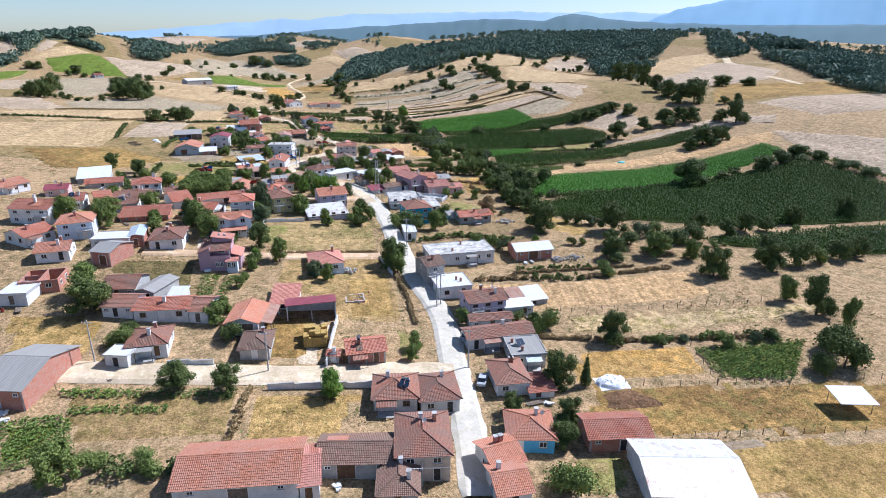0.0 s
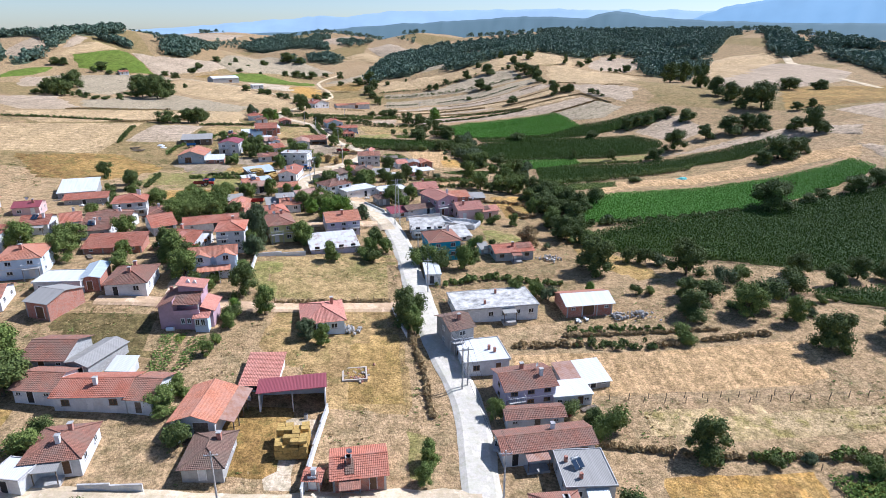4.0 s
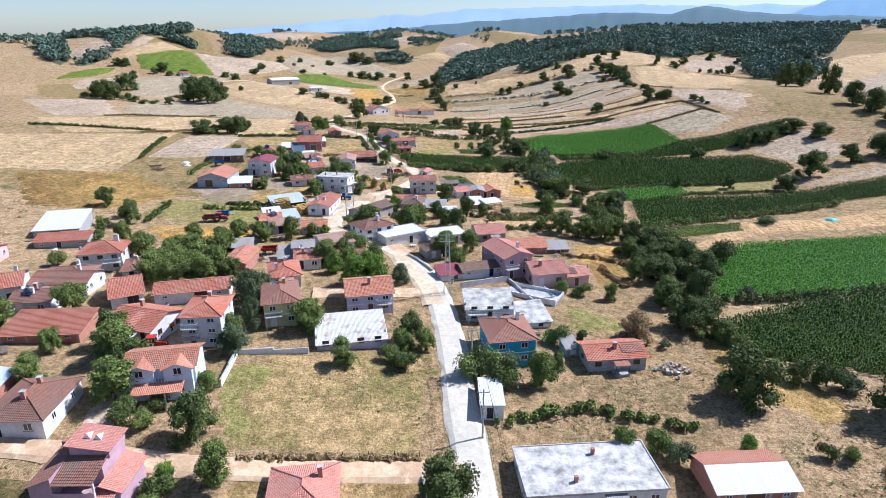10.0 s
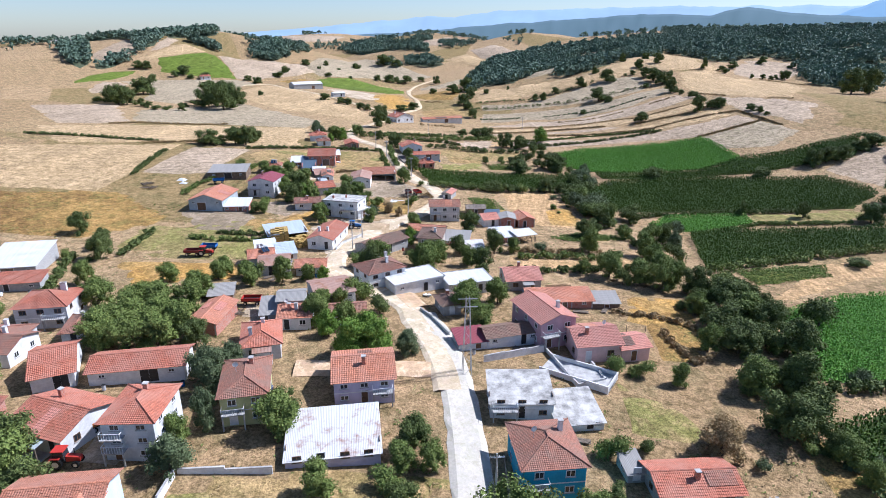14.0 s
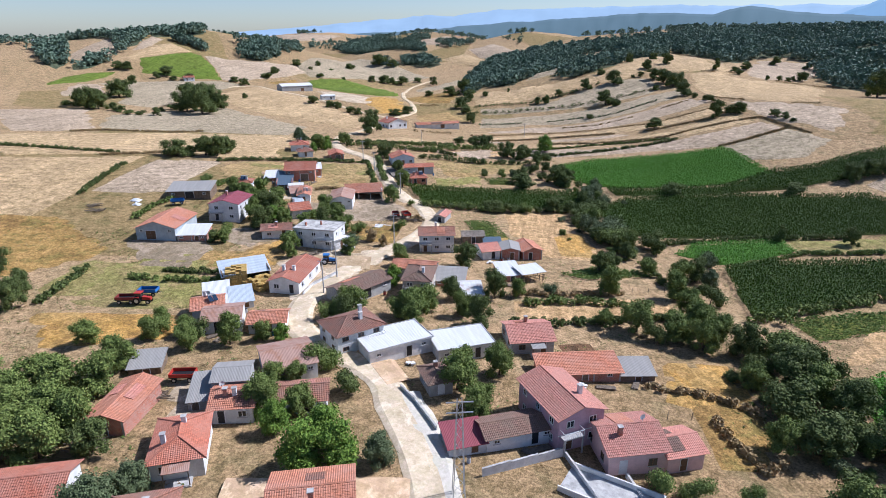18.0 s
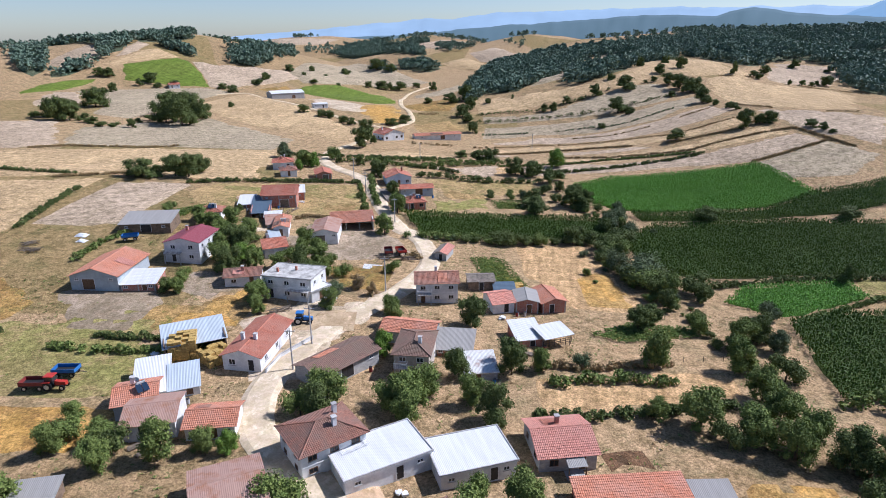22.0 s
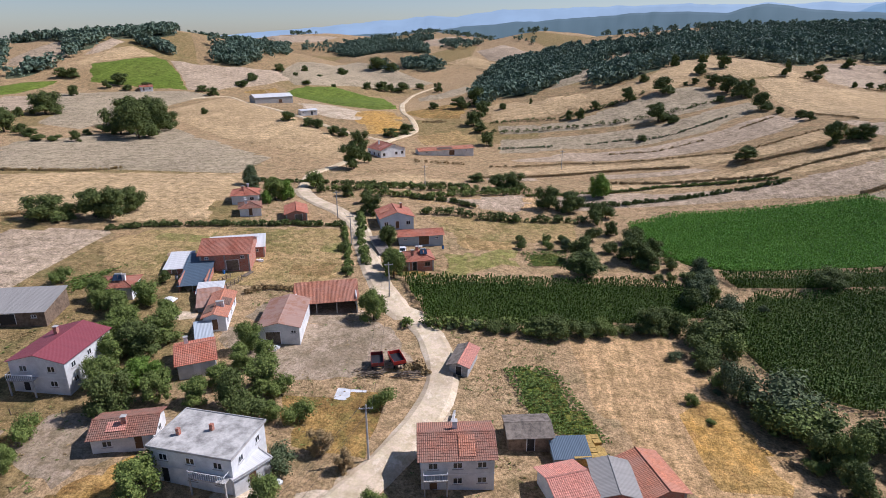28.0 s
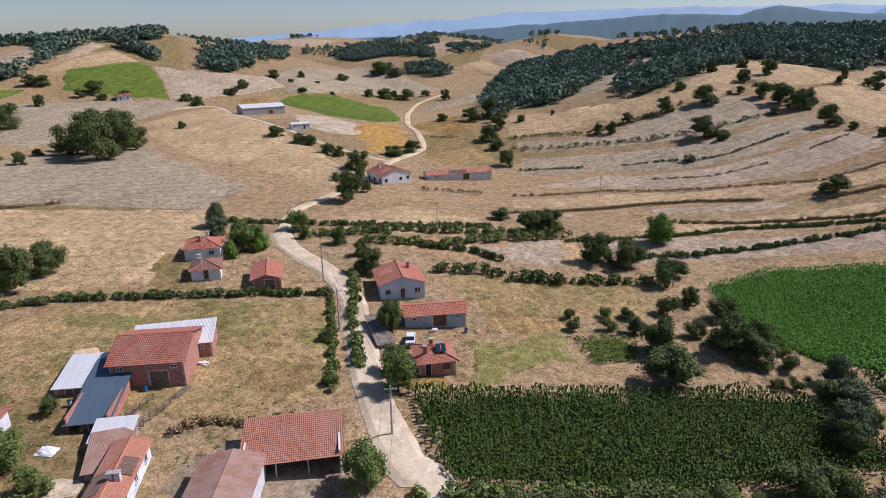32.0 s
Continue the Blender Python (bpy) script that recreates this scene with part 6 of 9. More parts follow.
house(35.3, 218.1, 11, 8.1, 8.3, 3.3, "gx", "pink", "rose", "house")
house(41.9, 217.8, 16, 5.4, 5.5, 2.6, "gx", "pink", "rose", "outbuilding")
house(13.1, 217.4, 18, 5.3, 4.6, 2.1, "mono", "maroon", "white", "outbuilding")
house(20.5, 219.9, 19, 10.3, 4.6, 2.3, "gx", "darkbrown", "white", "outbuilding")
house(8.4, 231.6, 22, 3.8, 5.5, 2.3, "hip", "darkbrown", "grey", "hut")
house(-10.6, 266.8, 52, 12.8, 6.4, 2.5, "gx", "darkbrown", "block", "barn")
house(2.3, 270.0, -4, 5.9, 8.7, 4.4, "hip", "darkbrown", "beige", "house2")
house(0.4, 279.7, -10, 9.9, 5.5, 2.6, "gx", "orange", "block", "barn")
house(9.0, 276.7, -5, 6.6, 6.4, 2.3, "mono", "grey", "brick", "shed")
house(13.3, 268.8, 9, 5.4, 5.5, 2.3, "mono", "rustwhite", "block", "shed")
house(22.3, 282.3, 14, 5.2, 6.4, 2.5, "mono", "white", "brick", "shed")
house(17.6, 296.7, 19, 4.7, 6.4, 2.3, "gx", "pink", "white", "shed")
house(23.5, 297.7, 1, 4.8, 6.4, 2.5, "gy", "grey", "brick", "shed")
house(28.4, 299.1, 16, 5.3, 7.4, 2.5, "gy", "orange", "brick", "shed")
house(4.0, 300.0, 6, 9.0, 7.0, 4.6, "gx", "brown", "white", "house2")
house(-26.7, 297.2, -10, 11.1, 7.6, 4.8, "flat", "worn", "white", "house2")
house(-22.5, 295.9, 54, 5.1, 5.5, 2.3, "flat", "white", "white", "outbuilding")
house(-39.6, 301.3, 14, 7.6, 5.5, 2.3, "gx", "brown", "white", "house")
house(-57.3, 314.9, -1, 8.6, 11.0, 4.9, "gy", "maroon", "white", "house2")
house(-69.4, 299.9, 2, 10.3, 13.8, 3.2, "gy", "orange", "greyblue", "barn")
house(-60.5, 296.9, 8, 7.2, 6.4, 2.5, "mono", "white", "brick", "shed")
house(-76.2, 330.4, 9, 13.1, 8.3, 3.5, "mono", "grey", "wood", "barn")
house(-38.0, 272.4, 29, 10.2, 7.4, 3.5, "mono", "steel", "wood", "openshed")
house(-26.0, 271.9, -5, 6.7, 13.8, 2.8, "gy", "red", "white", "house")
house(-39.0, 259.5, 24, 5.0, 9.2, 2.6, "mono", "white", "white", "shed")
house(-34.0, 259.8, 25, 4.4, 6.4, 2.3, "mono", "steel", "white", "shed")
house(-38.2, 253.8, 21, 5.7, 6.4, 2.5, "gx", "orange", "white", "house")
house(-33.4, 249.4, 15, 7.0, 7.4, 2.5, "gx", "rust", "white", "barn")
house(-24.6, 249.3, 10, 6.7, 5.5, 2.1, "gx", "orange", "white", "shed")
house(-38.6, 319.4, 26, 5.5, 7.4, 2.5, "gx", "red", "white", "house")
house(-41.3, 335.5, 13, 3.8, 11.0, 2.6, "gy", "orange", "white", "house")
house(-40.6, 326.7, 26, 2.5, 6.4, 2.1, "mono", "steel", "white", "shed")
house(-28.4, 333.4, 7, 7.1, 12.0, 3.2, "gy", "rust", "white", "barn")
house(-23.4, 344.0, 14, 11.8, 7.4, 3.5, "mono", "orange", "white", "openshed")
house(-49.4, 360.7, 11, 10.4, 11.0, 3.9, "gx", "red", "brick", "hall")
house(-52.5, 351.3, 14, 5.3, 13.8, 3.0, "mono", "slate", "brick", "openshed")
house(-58.3, 355.1, 12, 4.6, 7.4, 2.3, "mono", "white", "brick", "shed")
house(-45.0, 340.1, 21, 4.8, 6.4, 1.9, "mono", "rust", "block", "shed")
house(-63.2, 407.6, 17, 7.6, 7.4, 2.8, "hip", "red", "white", "house")
house(-57.8, 396.4, 21, 5.7, 6.4, 2.3, "hip", "brown", "white", "hut")
house(-44.3, 395.0, 18, 5.6, 9.2, 2.6, "gy", "red", "brick", "barn")
house(-17.0, 397.3, 17, 9.1, 9.2, 3.2, "gy", "red", "bluewhite", "house")
house(-8.7, 384.8, 13, 11.4, 5.1, 2.6, "gx", "red", "greyblue", "barn")
house(-18.0, 377.4, 24, 2.6, 9.2, 1.9, "mono", "thatch", "block", "ruin")
house(-7.5, 369.2, 16, 6.0, 6.4, 2.5, "hip", "red", "brick", "house")
house(-34.4, 498.8, 41, 12.5, 11.0, 3.5, "gy", "red", "white", "house")
house(-9.4, 513.2, 23, 26.6, 5.5, 2.8, "gx", "orange", "white", "barn")
house(-132.5, 639.2, 36, 25.1, 12.9, 4.0, "gx", "white", "block", "hall")
house(-91.9, 581.3, 34, 9.6, 4.6, 2.6, "gx", "white", "white", "shed")
house(-228.2, 658.6, 36, 8.0, 6.4, 2.6, "gx", "red", "white", "house")
house(-58.2, 159.1, -1, 9.0, 6.4, 2.3, "flat", "white", "white", "outbuilding")
house(-53.2, 161.8, 9, 3.7, 9.2, 2.6, "gy", "steel", "brick", "shed")
house(-45.1, 159.9, 4, 7.9, 10.1, 2.8, "hip", "brown", "white", "house")
house(-55.7, 149.6, -21, 5.2, 8.3, 3.2, "gx", "grey", "brick", "barn")
stepped_house(-34.4, 142.6, 1)
house(-4.8, 146.9, 8, 7.9, 9.2, 2.6, "hip", "pink", "bluewhite", "house")
house(-56.8, 182.5, 5, 12.9, 7.4, 2.6, "mono", "red", "brick", "barn")
house(-65.2, 192.6, 8, 7.1, 6.4, 2.6, "gx", "brown", "white", "house")
house(-73.7, 198.0, 25, 4.4, 8.3, 3.5, "gx", "red", "white", "house")
house(-82.0, 198.1, 10, 6.4, 8.3, 2.8, "gx", "red", "white", "house")
house(-66.9, 205.1, 7, 9.7, 7.4, 2.6, "hip", "brown", "white", "house")
house(-94.5, 218.1, 12, 6.8, 7.4, 2.5, "gx", "maroon", "rose", "house")
house(-65.6, 135.9, 6, 7.6, 7.4, 2.5, "none", "red", "brick", "unfinished")
house(-67.8, 130.1, -4, 5.5, 6.4, 2.3, "flat", "white", "white", "outbuilding")
house(-69.7, 167.7, 12, 8.1, 9.2, 4.4, "hip", "orange", "bluewhite", "house2")
house(-85.0, 182.4, -12, 11.2, 9.2, 4.4, "gx", "red", "white", "house2")
house(-79.5, 163.0, 55, 7.6, 8.3, 2.6, "gx", "red", "white", "house")
house(-69.2, 151.8, 10, 7.0, 7.4, 2.5, "gx", "orange", "white", "house")
house(-111.7, 221.7, 62, 9.9, 8.3, 2.6, "gx", "orange", "white", "house")
house(-49.7, 366.1, 17, 12.2, 6.4, 3.2, "mono", "white", "brick", "hall")
house(-63.8, 341.1, 12, 6.4, 5.6, 2.5, "hip", "red", "white", "house")
house(-46.5, 343.4, 14, 4.6, 3.6, 2.0, "mono", "white", "block", "shed")
house(4.3, 326.2, -14, 3.2, 6.6, 1.9, "gy", "pink", "block", "shed", "thatch")
house(13.7, 307.5, 6, 6.0, 5.0, 2.2, "gx", "thatch", "wood", "ruin")
house(19.1, 304.3, 6, 4.6, 3.4, 1.9, "mono", "slate", "block", "shed")


# ---- trees ----
def clump_cloud(rng, lobes, count, size, flat=1.0):
    """Leaf sprays: bent quads scattered over and inside a set of lobes (x, y, z, radius)."""
    lob = np.array(lobes)
    wgt = lob[:, 3] ** 2
    pick = rng.choice(len(lob), count, p=wgt / wgt.sum())
    dirs = rng.normal(size=(count, 3))
    dirs /= np.linalg.norm(dirs, axis=1, keepdims=True)
    dirs[:, 2] = np.where(dirs[:, 2] < -0.45, -dirs[:, 2], dirs[:, 2])
    rad = lob[pick, 3:4] * (0.5 + 0.58 * rng.random((count, 1)) ** 0.6) * rng.uniform(0.86, 1.16, (count, 1))
    c = lob[pick, :3] + dirs * rad * np.array([1, 1, flat])
    nrm = dirs + rng.normal(size=(count, 3)) * 0.55 + np.array([0, 0, 0.25])
    nrm /= np.linalg.norm(nrm, axis=1, keepdims=True)
    u = np.cross(nrm, rng.normal(size=(count, 3)))
    u /= np.linalg.norm(u, axis=1, keepdims=True)
    v = np.cross(nrm, u)
    s = size * rng.uniform(0.6, 1.35, (count, 1))
    a, b = u * s, v * s * 0.75
    drop = nrm * s * 0.3
    verts = np.stack([c - a - drop, c - b * 0.9, c + a - drop, c + b], 1).reshape(-1, 3)
    faces = np.arange(count * 4).reshape(-1, 4)
    return verts, faces


def make_tree(kind, leaf, seed):
    """A tree one metre high: trunk, limbs and a crown of many leaf sprays."""
    rng = np.random.default_rng(seed)
    th = tagged(new("tree"), "", "tree")
    k = Kit()
    if kind == "poplar":
        lobes = [(rng.normal() * 0.03, rng.normal() * 0.03, z, 0.13 * (1.15 - abs(z - 0.5))) for z in np.linspace(0.2, 0.9, 9)]
    elif kind == "cypress":
        lobes = [(0, 0, z, 0.16 * (1.02 - z)) for z in np.linspace(0.12, 0.95, 10)]
    elif kind == "bush":
        lobes = [(rng.uniform(-0.35, 0.35), rng.uniform(-0.35, 0.35), rng.uniform(0.2, 0.6), rng.uniform(0.22, 0.36)) for _ in range(9)]
    else:
        n = 26
        lobes = []
        for i in range(n):
            a = i * 2.4 + rng.uniform(-0.4, 0.4)
            q = rng.uniform(0.06, 0.36)
            lobes.append((q * math.cos(a), q * math.sin(a), rng.uniform(0.17, 0.84) - 0.35 * q, rng.uniform(0.12, 0.205)))
        lobes.append((0, 0, 0.78, 0.17))
        lobes.append((rng.uniform(-0.1, 0.1), rng.uniform(-0.1, 0.1), 0.62, 0.24))
    base = 0.0
    for seg in range(3):
        z0, z1 = seg * 0.12, (seg + 1) * 0.12 + 0.02
        b1 = base + rng.uniform(-0.015, 0.015)
        k.tube((base, 0, z0), (b1, 0, z1), 0.032 - 0.006 * seg, 0.027 - 0.006 * seg, 7)
        base = b1
    for lb in lobes[::2]:
        mid = (lb[0] * 0.5, lb[1] * 0.5, (0.36 + lb[2]) / 2 - 0.03)
        k.tube((base, 0, 0.36), mid, 0.014, 0.010, 5)
        k.tube(mid, lb[:3], 0.010, 0.003, 5)
    k.make("trunk", bark, th)
    dense = {"poplar": 1700, "cypress": 1700, "bush": 1900}.get(kind, 4600)
    v, fcs = clump_cloud(rng, lobes, dense, 0.023 if kind != "bush" else 0.036)
    cv, cf = [v], [tuple(q) for q in fcs]
    n0 = len(v)
    for lx, ly, lz, lr in lobes:
        rows, cols = 5, 8
        ring = []
        for i in range(rows + 1):
            for j in range(cols):
                pa, pb = math.pi * i / rows, 2 * math.pi * (j + 0.5 * (i % 2)) / cols
                q = lr * 0.56 * rng.uniform(0.75, 1.15)
                ring.append((lx + q * math.sin(pa) * math.cos(pb), ly + q * math.sin(pa) * math.sin(pb), lz + q * math.cos(pa)))
        for i in range(rows):
            for j in range(cols):
                b0 = n0 + i * cols
                cf.append((b0 + j, b0 + cols + j, b0 + cols + (j + 1) % cols, b0 + (j + 1) % cols))
        cv.append(np.array(ring))
        n0 += len(ring)
    solid("crown", np.concatenate(cv), cf, leaf, parent=th)
    return th


TREES = {}
TREE_WORDS = ["dark green broad-crowned oak tree", "green orchard tree with a loose crown", "bright green leafy fruit tree", "grey-green olive-like tree with a soft crown", "dry brownish tree with thin leaves",
              "tall slender green poplar tree", "dark narrow evergreen cypress tree", "round leafy green bush on dry ground", "dense dark green bush on dry ground", "silvery grey-green bush on dry ground"]
for i, (kind, leaf) in enumerate((("oak", 0), ("oak", 1), ("oak", 2), ("oak", 3), ("oak", 4), ("poplar", 1), ("cypress", 0), ("bush", 1), ("bush", 0), ("bush", 3))):
    TREES[i] = [make_tree(kind, LEAF[leaf], 11 + i * 7 + j) for j in range(3 if i in (0, 1, 7, 8) else 2)]
    for o in TREES[i]:
        tagged(o, TREE_WORDS[i], "bush" if kind == "bush" else "tree")
        o.name = "bush" if kind == "bush" else "tree"
USED = set()


def tree(x, y, height, kind=0, wide=1.0):
    rnd = random.Random(int(x * 13 + y * 7 + 9000))
    for line, width in ROAD_LINES:
        if width < 7 and any((p.x - x) ** 2 + (p.y - y) ** 2 < (width / 2 + 0.9) ** 2 for p in line):
            return None
    src = TREES[kind][rnd.randrange(len(TREES[kind]))]
    spread_ = rnd.uniform(0.78, 1.02) * wide
    m = pose(x, y, float(ground_z(x, y)) - 0.05, 0, 0, rnd.uniform(0, 360))
    sc = Matrix.Diagonal((height * spread_, height * spread_ * rnd.uniform(0.9, 1.1), height, 1))
    if src.name in USED:
        o = copy_thing(src, m)
    else:
        o = src
        USED.add(src.name)
    o.matrix_basis = m @ sc
    far = "large " if height > 9 else ("small " if height < 4 else "")
    tagged(o, far + TREE_WORDS[kind], group="village trees")
    return o



def pieces_ok(px, py, margin=1.0):
    """Which of the points keep clear of the houses."""
    ok = np.ones(len(px), bool)
    for hx, hy, r in HOUSES:
        ok &= (px - hx) ** 2 + (py - hy) ** 2 > (r + margin) ** 2
    return ok


def sprays(rng, x, y, z, size, per, lean=0.5, tall=1.0):
    """Leaf blades: per upright bent quads at each root."""
    n = len(x) * per
    ax = rng.uniform(0, 2 * math.pi, n)
    X, Y, Z, S = (np.repeat(q, per) for q in (x, y, z, size))
    ux, uy = np.cos(ax), np.sin(ax)
    base = np.stack([X, Y, Z], 1)
    side = np.stack([-uy, ux, 0 * ux], 1) * S[:, None] * 0.22
    h0 = rng.uniform(0.1, 0.55, n) * S * tall
    h1 = h0 + rng.uniform(0.3, 0.5, n) * S * tall
    out = lean * S * rng.uniform(0.5, 1.2, n)
    a = base + np.stack([0 * X, 0 * X, h0], 1)
    m = base + np.stack([ux * out * 0.6, uy * out * 0.6, h1], 1)
    t = base + np.stack([ux * out * 1.25, uy * out * 1.25, h1 - 0.12 * S], 1)
    verts = np.stack([a, m - side, t, m + side], 1).reshape(-1, 3)
    return verts, np.arange(n * 4).reshape(-1, 4)


def crop(kind, poly, number):
    """Standing crop in drill rows over a field."""
    rng = np.random.default_rng(number)
    xs, ys = np.array(poly).T
    area = 0.5 * abs(np.dot(xs, np.roll(ys, 1)) - np.dot(ys, np.roll(xs, 1)))
    limit = (26000 if min(ys) < 400 and kind == "corn" and area < 9000 else 15000) if kind != "veg" else 2500
    step = max(0.55, math.sqrt(area / limit))
    turn = radians(8 if kind != "veg" else 20)
    r = max(np.ptp(xs), np.ptp(ys))
    u, v = np.meshgrid(np.arange(-r, r, step * 0.75), np.arange(-r, r, step * 1.33))
    u, v = u.ravel() + rng.normal(size=u.size) * 0.16 * step, v.ravel() + rng.normal(size=u.size) * 0.10 * step
    px = xs.mean() + u * math.cos(turn) - v * math.sin(turn)
    py = ys.mean() + u * math.sin(turn) + v * math.cos(turn)
    k = inside(px, py, poly) & (rng.random(len(px)) > (0.04 if kind != "veg" else 0.2))
    px, py = px[k], py[k]
    tall = {"corn": 2.0, "cornbright": 1.3, "veg": 0.55}[kind]
    size = np.full(len(px), max(step * 1.05, 0.75)) * rng.uniform(0.75, 1.15, len(px))
    patch = np.array([1 + 0.25 * noise.noise((a * 0.06, b * 0.06, 5)) for a, b in zip(px, py)])
    v, f_ = sprays(rng, px, py, ground_z(px, py) + 0.1, size * patch, 3 if kind != "veg" else 5, 0.55, tall / max(step * 1.05, 0.75) * 0.85)
    nm, lab = {"corn": ("corn", "tall green corn standing in rows"), "cornbright": ("green_crop", "bright green leafy crop in rows"), "veg": ("vegetable_plants", "low green vegetable plants in rows")}[kind]
    solid(nm, v, f_, {"corn": corn_leaf, "veg": bed_leaf}.get(kind, crop_leaf), lab, "crop", "stuff")


for number, (kind, poly) in enumerate(list(FIELDS)):
    if kind in ("corn", "cornbright", "veg"):
        crop(kind, poly, number)


def along(line, step):
    pts = [Vector(p) for p in line]
    out = []
    for a, b in zip(pts, pts[1:]):
        n = max(1, int((b - a).length / step))
        out += [a.lerp(b, i / n) for i in range(n)]
    return out + [pts[-1]]


def hedge(height, line, leaf=None, label="dense uneven green hedgerow of bushes", thin=1.0, wide=0.25):
    rng = np.random.default_rng(int(abs(line[0][0] * 7 + line[0][1] * 3)))
    far = line[0][1] > 480
    lobes = []
    for p in along(line, height * (0.36 if not far else 0.7)):
        if rng.random() < 0.05 or (far and height < 1.7 and noise.noise((p.x * 0.03, p.y * 0.03, 8)) > 0.3):
            continue
        hgt = height * rng.uniform(0.5, 1.2)
        q = p + Vector((rng.normal() * height * wide, rng.normal() * height * wide))
        lobes.append((q.x, q.y, float(ground_z(q.x, q.y)) + hgt * 0.42, hgt * 0.52))
    if not lobes:
        return
    foliage_ = leaf or (LEAF[int(rng.integers(0, 2))] if height > 1.7 or not far else LEAF[int(rng.integers(3, 5))])
    base = Vector((lobes[0][0], lobes[0][1], float(ground_z(lobes[0][0], lobes[0][1]))))
    th = tagged(new("hedge"), label, "hedge")
    th.matrix_world = pose(*base)
    size = max(4, math.ceil(len(lobes) / (9 if not far else 6)))
    for i in range(0, len(lobes), size):
        group = [(a - base.x, b - base.y, c - base.z, r) for a, b, c, r in lobes[i:i + size]]
        count = min(1600, int(len(group) * (60 if not far else 36) * thin))
        v, f_ = clump_cloud(rng, group, count, 0.13 * height ** 0.5 * 1.5)
        solid("bush", v, f_, foliage_, parent=th)


def brush(height, line):
    hedge(height, line, LEAF[4], "dry brown brush and weeds along a boundary", 0.8)


def thicket(height, line):
    """Scrub along the stream: bushes of many sizes over a broad band."""
    rnd = random.Random(int(line[0][0] * 3))
    for p in along(line, 4.2):
        for _ in range(2):
            q = p + Vector((rnd.gauss(0, 3.6), rnd.gauss(0, 3.6)))
            tree(q.x, q.y, height * rnd.uniform(0.5, 1.5), rnd.choice((7, 8, 8, 9, 7)), 1.3)


def fence(height, line):
    th = tagged(new("fence"), "weathered wooden post fence with thin wires", "fence")
    post = None
    tops = []
    rnd = random.Random(int(line[0][0] * 10))
    for p in along(line, 3.2):
        z = float(ground_z(p.x, p.y))
        m = pose(p.x, p.y, z, rnd.uniform(-5, 5), rnd.uniform(-5, 5), rnd.uniform(0, 90)) @ Matrix.Diagonal((1, 1, rnd.uniform(0.85, 1.15), 1))
        if post is None:
            post = part("post", Kit().tube((0, 0, -0.3), (0, 0, height), 0.07, 0.055, 6), timber, th)
            post.matrix_local = m
        else:
            shared("post", post, th, m)
        tops.append(Vector((p.x, p.y, z)))
    for level in (0.4, 0.72, 0.97):
        k = Kit()
        for a, b in zip(tops, tops[1:]):
            k.tube(a + Vector((0, 0, height * level)), b + Vector((0, 0, height * level)), 0.006, 0.006, 3)
        part("wire", k, dark_metal, th)


def wall_line(height, line):
    th = tagged(new("garden_wall"), "low whitish rendered boundary wall with coping", "wall")
    pts = [Vector(p) for p in line]
    for a, b in zip(pts, pts[1:]):
        d = (b - a)
        ang = math.degrees(math.atan2(d.y, d.x))
        n = max(1, int(d.length / 4))
        for i in range(n):
            p, q = a.lerp(b, i / n), a.lerp(b, (i + 1) / n)
            mid = (p + q) / 2
            half = (q - p).length / 2
            m = pose(mid.x, mid.y, float(ground_z(mid.x, mid.y)), 0, 0, ang)
            w_ = part("panel", Kit().box(-half, half, -0.1, 0.1, -0.6, height), WALL["white"], th)
            w_.matrix_local = m
            c_ = part("coping", Kit().box(-half, half - 0.02, -0.15, 0.15, height, height + 0.07), concrete, th)
            c_.matrix_local = m


POLES = []


def pole(x, y, rot, height):
    th = tagged(new("utility_pole"), "grey concrete utility pole with a crossarm and insulators", "pole", "utility poles")
    th.matrix_world = pose(x, y, float(ground_z(x, y)), 0, 0, rot)
    part("shaft", Kit().tube((0, 0, -0.5), (0, 0, height), 0.16, 0.10, 8), concrete, th)
    arm = part("crossarm", Kit().box(-0.9, 0.9, -0.05, 0.05, height - 0.6, height - 0.48), galvanised, th)
    for i in (-0.8, -0.3, 0.3, 0.8):
        part("insulator", Kit().tube((i, 0, height - 0.48), (i, 0, height - 0.3), 0.045, 0.03, 6), frame_white, arm)
    POLES.append((x, y, rot, height))


def pylon(x, y, rot, height):
    th = tagged(new("lattice_pylon"), "grey steel lattice power pole beside the street", "pylon")
    th.matrix_world = pose(x, y, float(ground_z(x, y)), 0, 0, rot)
    foot, top = 0.75, 0.28
    for sx in (-1, 1):
        for sy in (-1, 1):
            part("leg", Kit().tube((sx * foot, sy * foot, -0.3), (sx * top, sy * top, height), 0.06, 0.05, 5), galvanised, th)
    n = 9
    for i in range(n):
        z0, z1 = height * i / n, height * (i + 1) / n
        w0, w1 = foot + (top - foot) * i / n, foot + (top - foot) * (i + 1) / n
        for a, b in (((-w0, -w0), (w1, -w1)), ((w0, -w0), (w1, w1)), ((w0, w0), (-w1, w1)), ((-w0, w0), (-w1, -w1))):
            part("brace", Kit().tube((*a, z0), (*b, z1), 0.03, 0.03, 4), galvanised, th)
    for z in (height - 0.4, height - 1.8):
        part("crossarm", Kit().box(-1.6, 1.6, -0.06, 0.06, z, z + 0.12), galvanised, th)


PAINT = {"white": (0.78, 0.78, 0.77), "silver": (0.45, 0.46, 0.48), "dark_blue": (0.03, 0.05, 0.12), "blue": (0.04, 0.16, 0.42), "red": (0.50, 0.045, 0.03), "dark_red": (0.22, 0.04, 0.035),
         "orange": (0.60, 0.20, 0.05), "turquoise": (0.10, 0.48, 0.44)}
PAINTS = {}


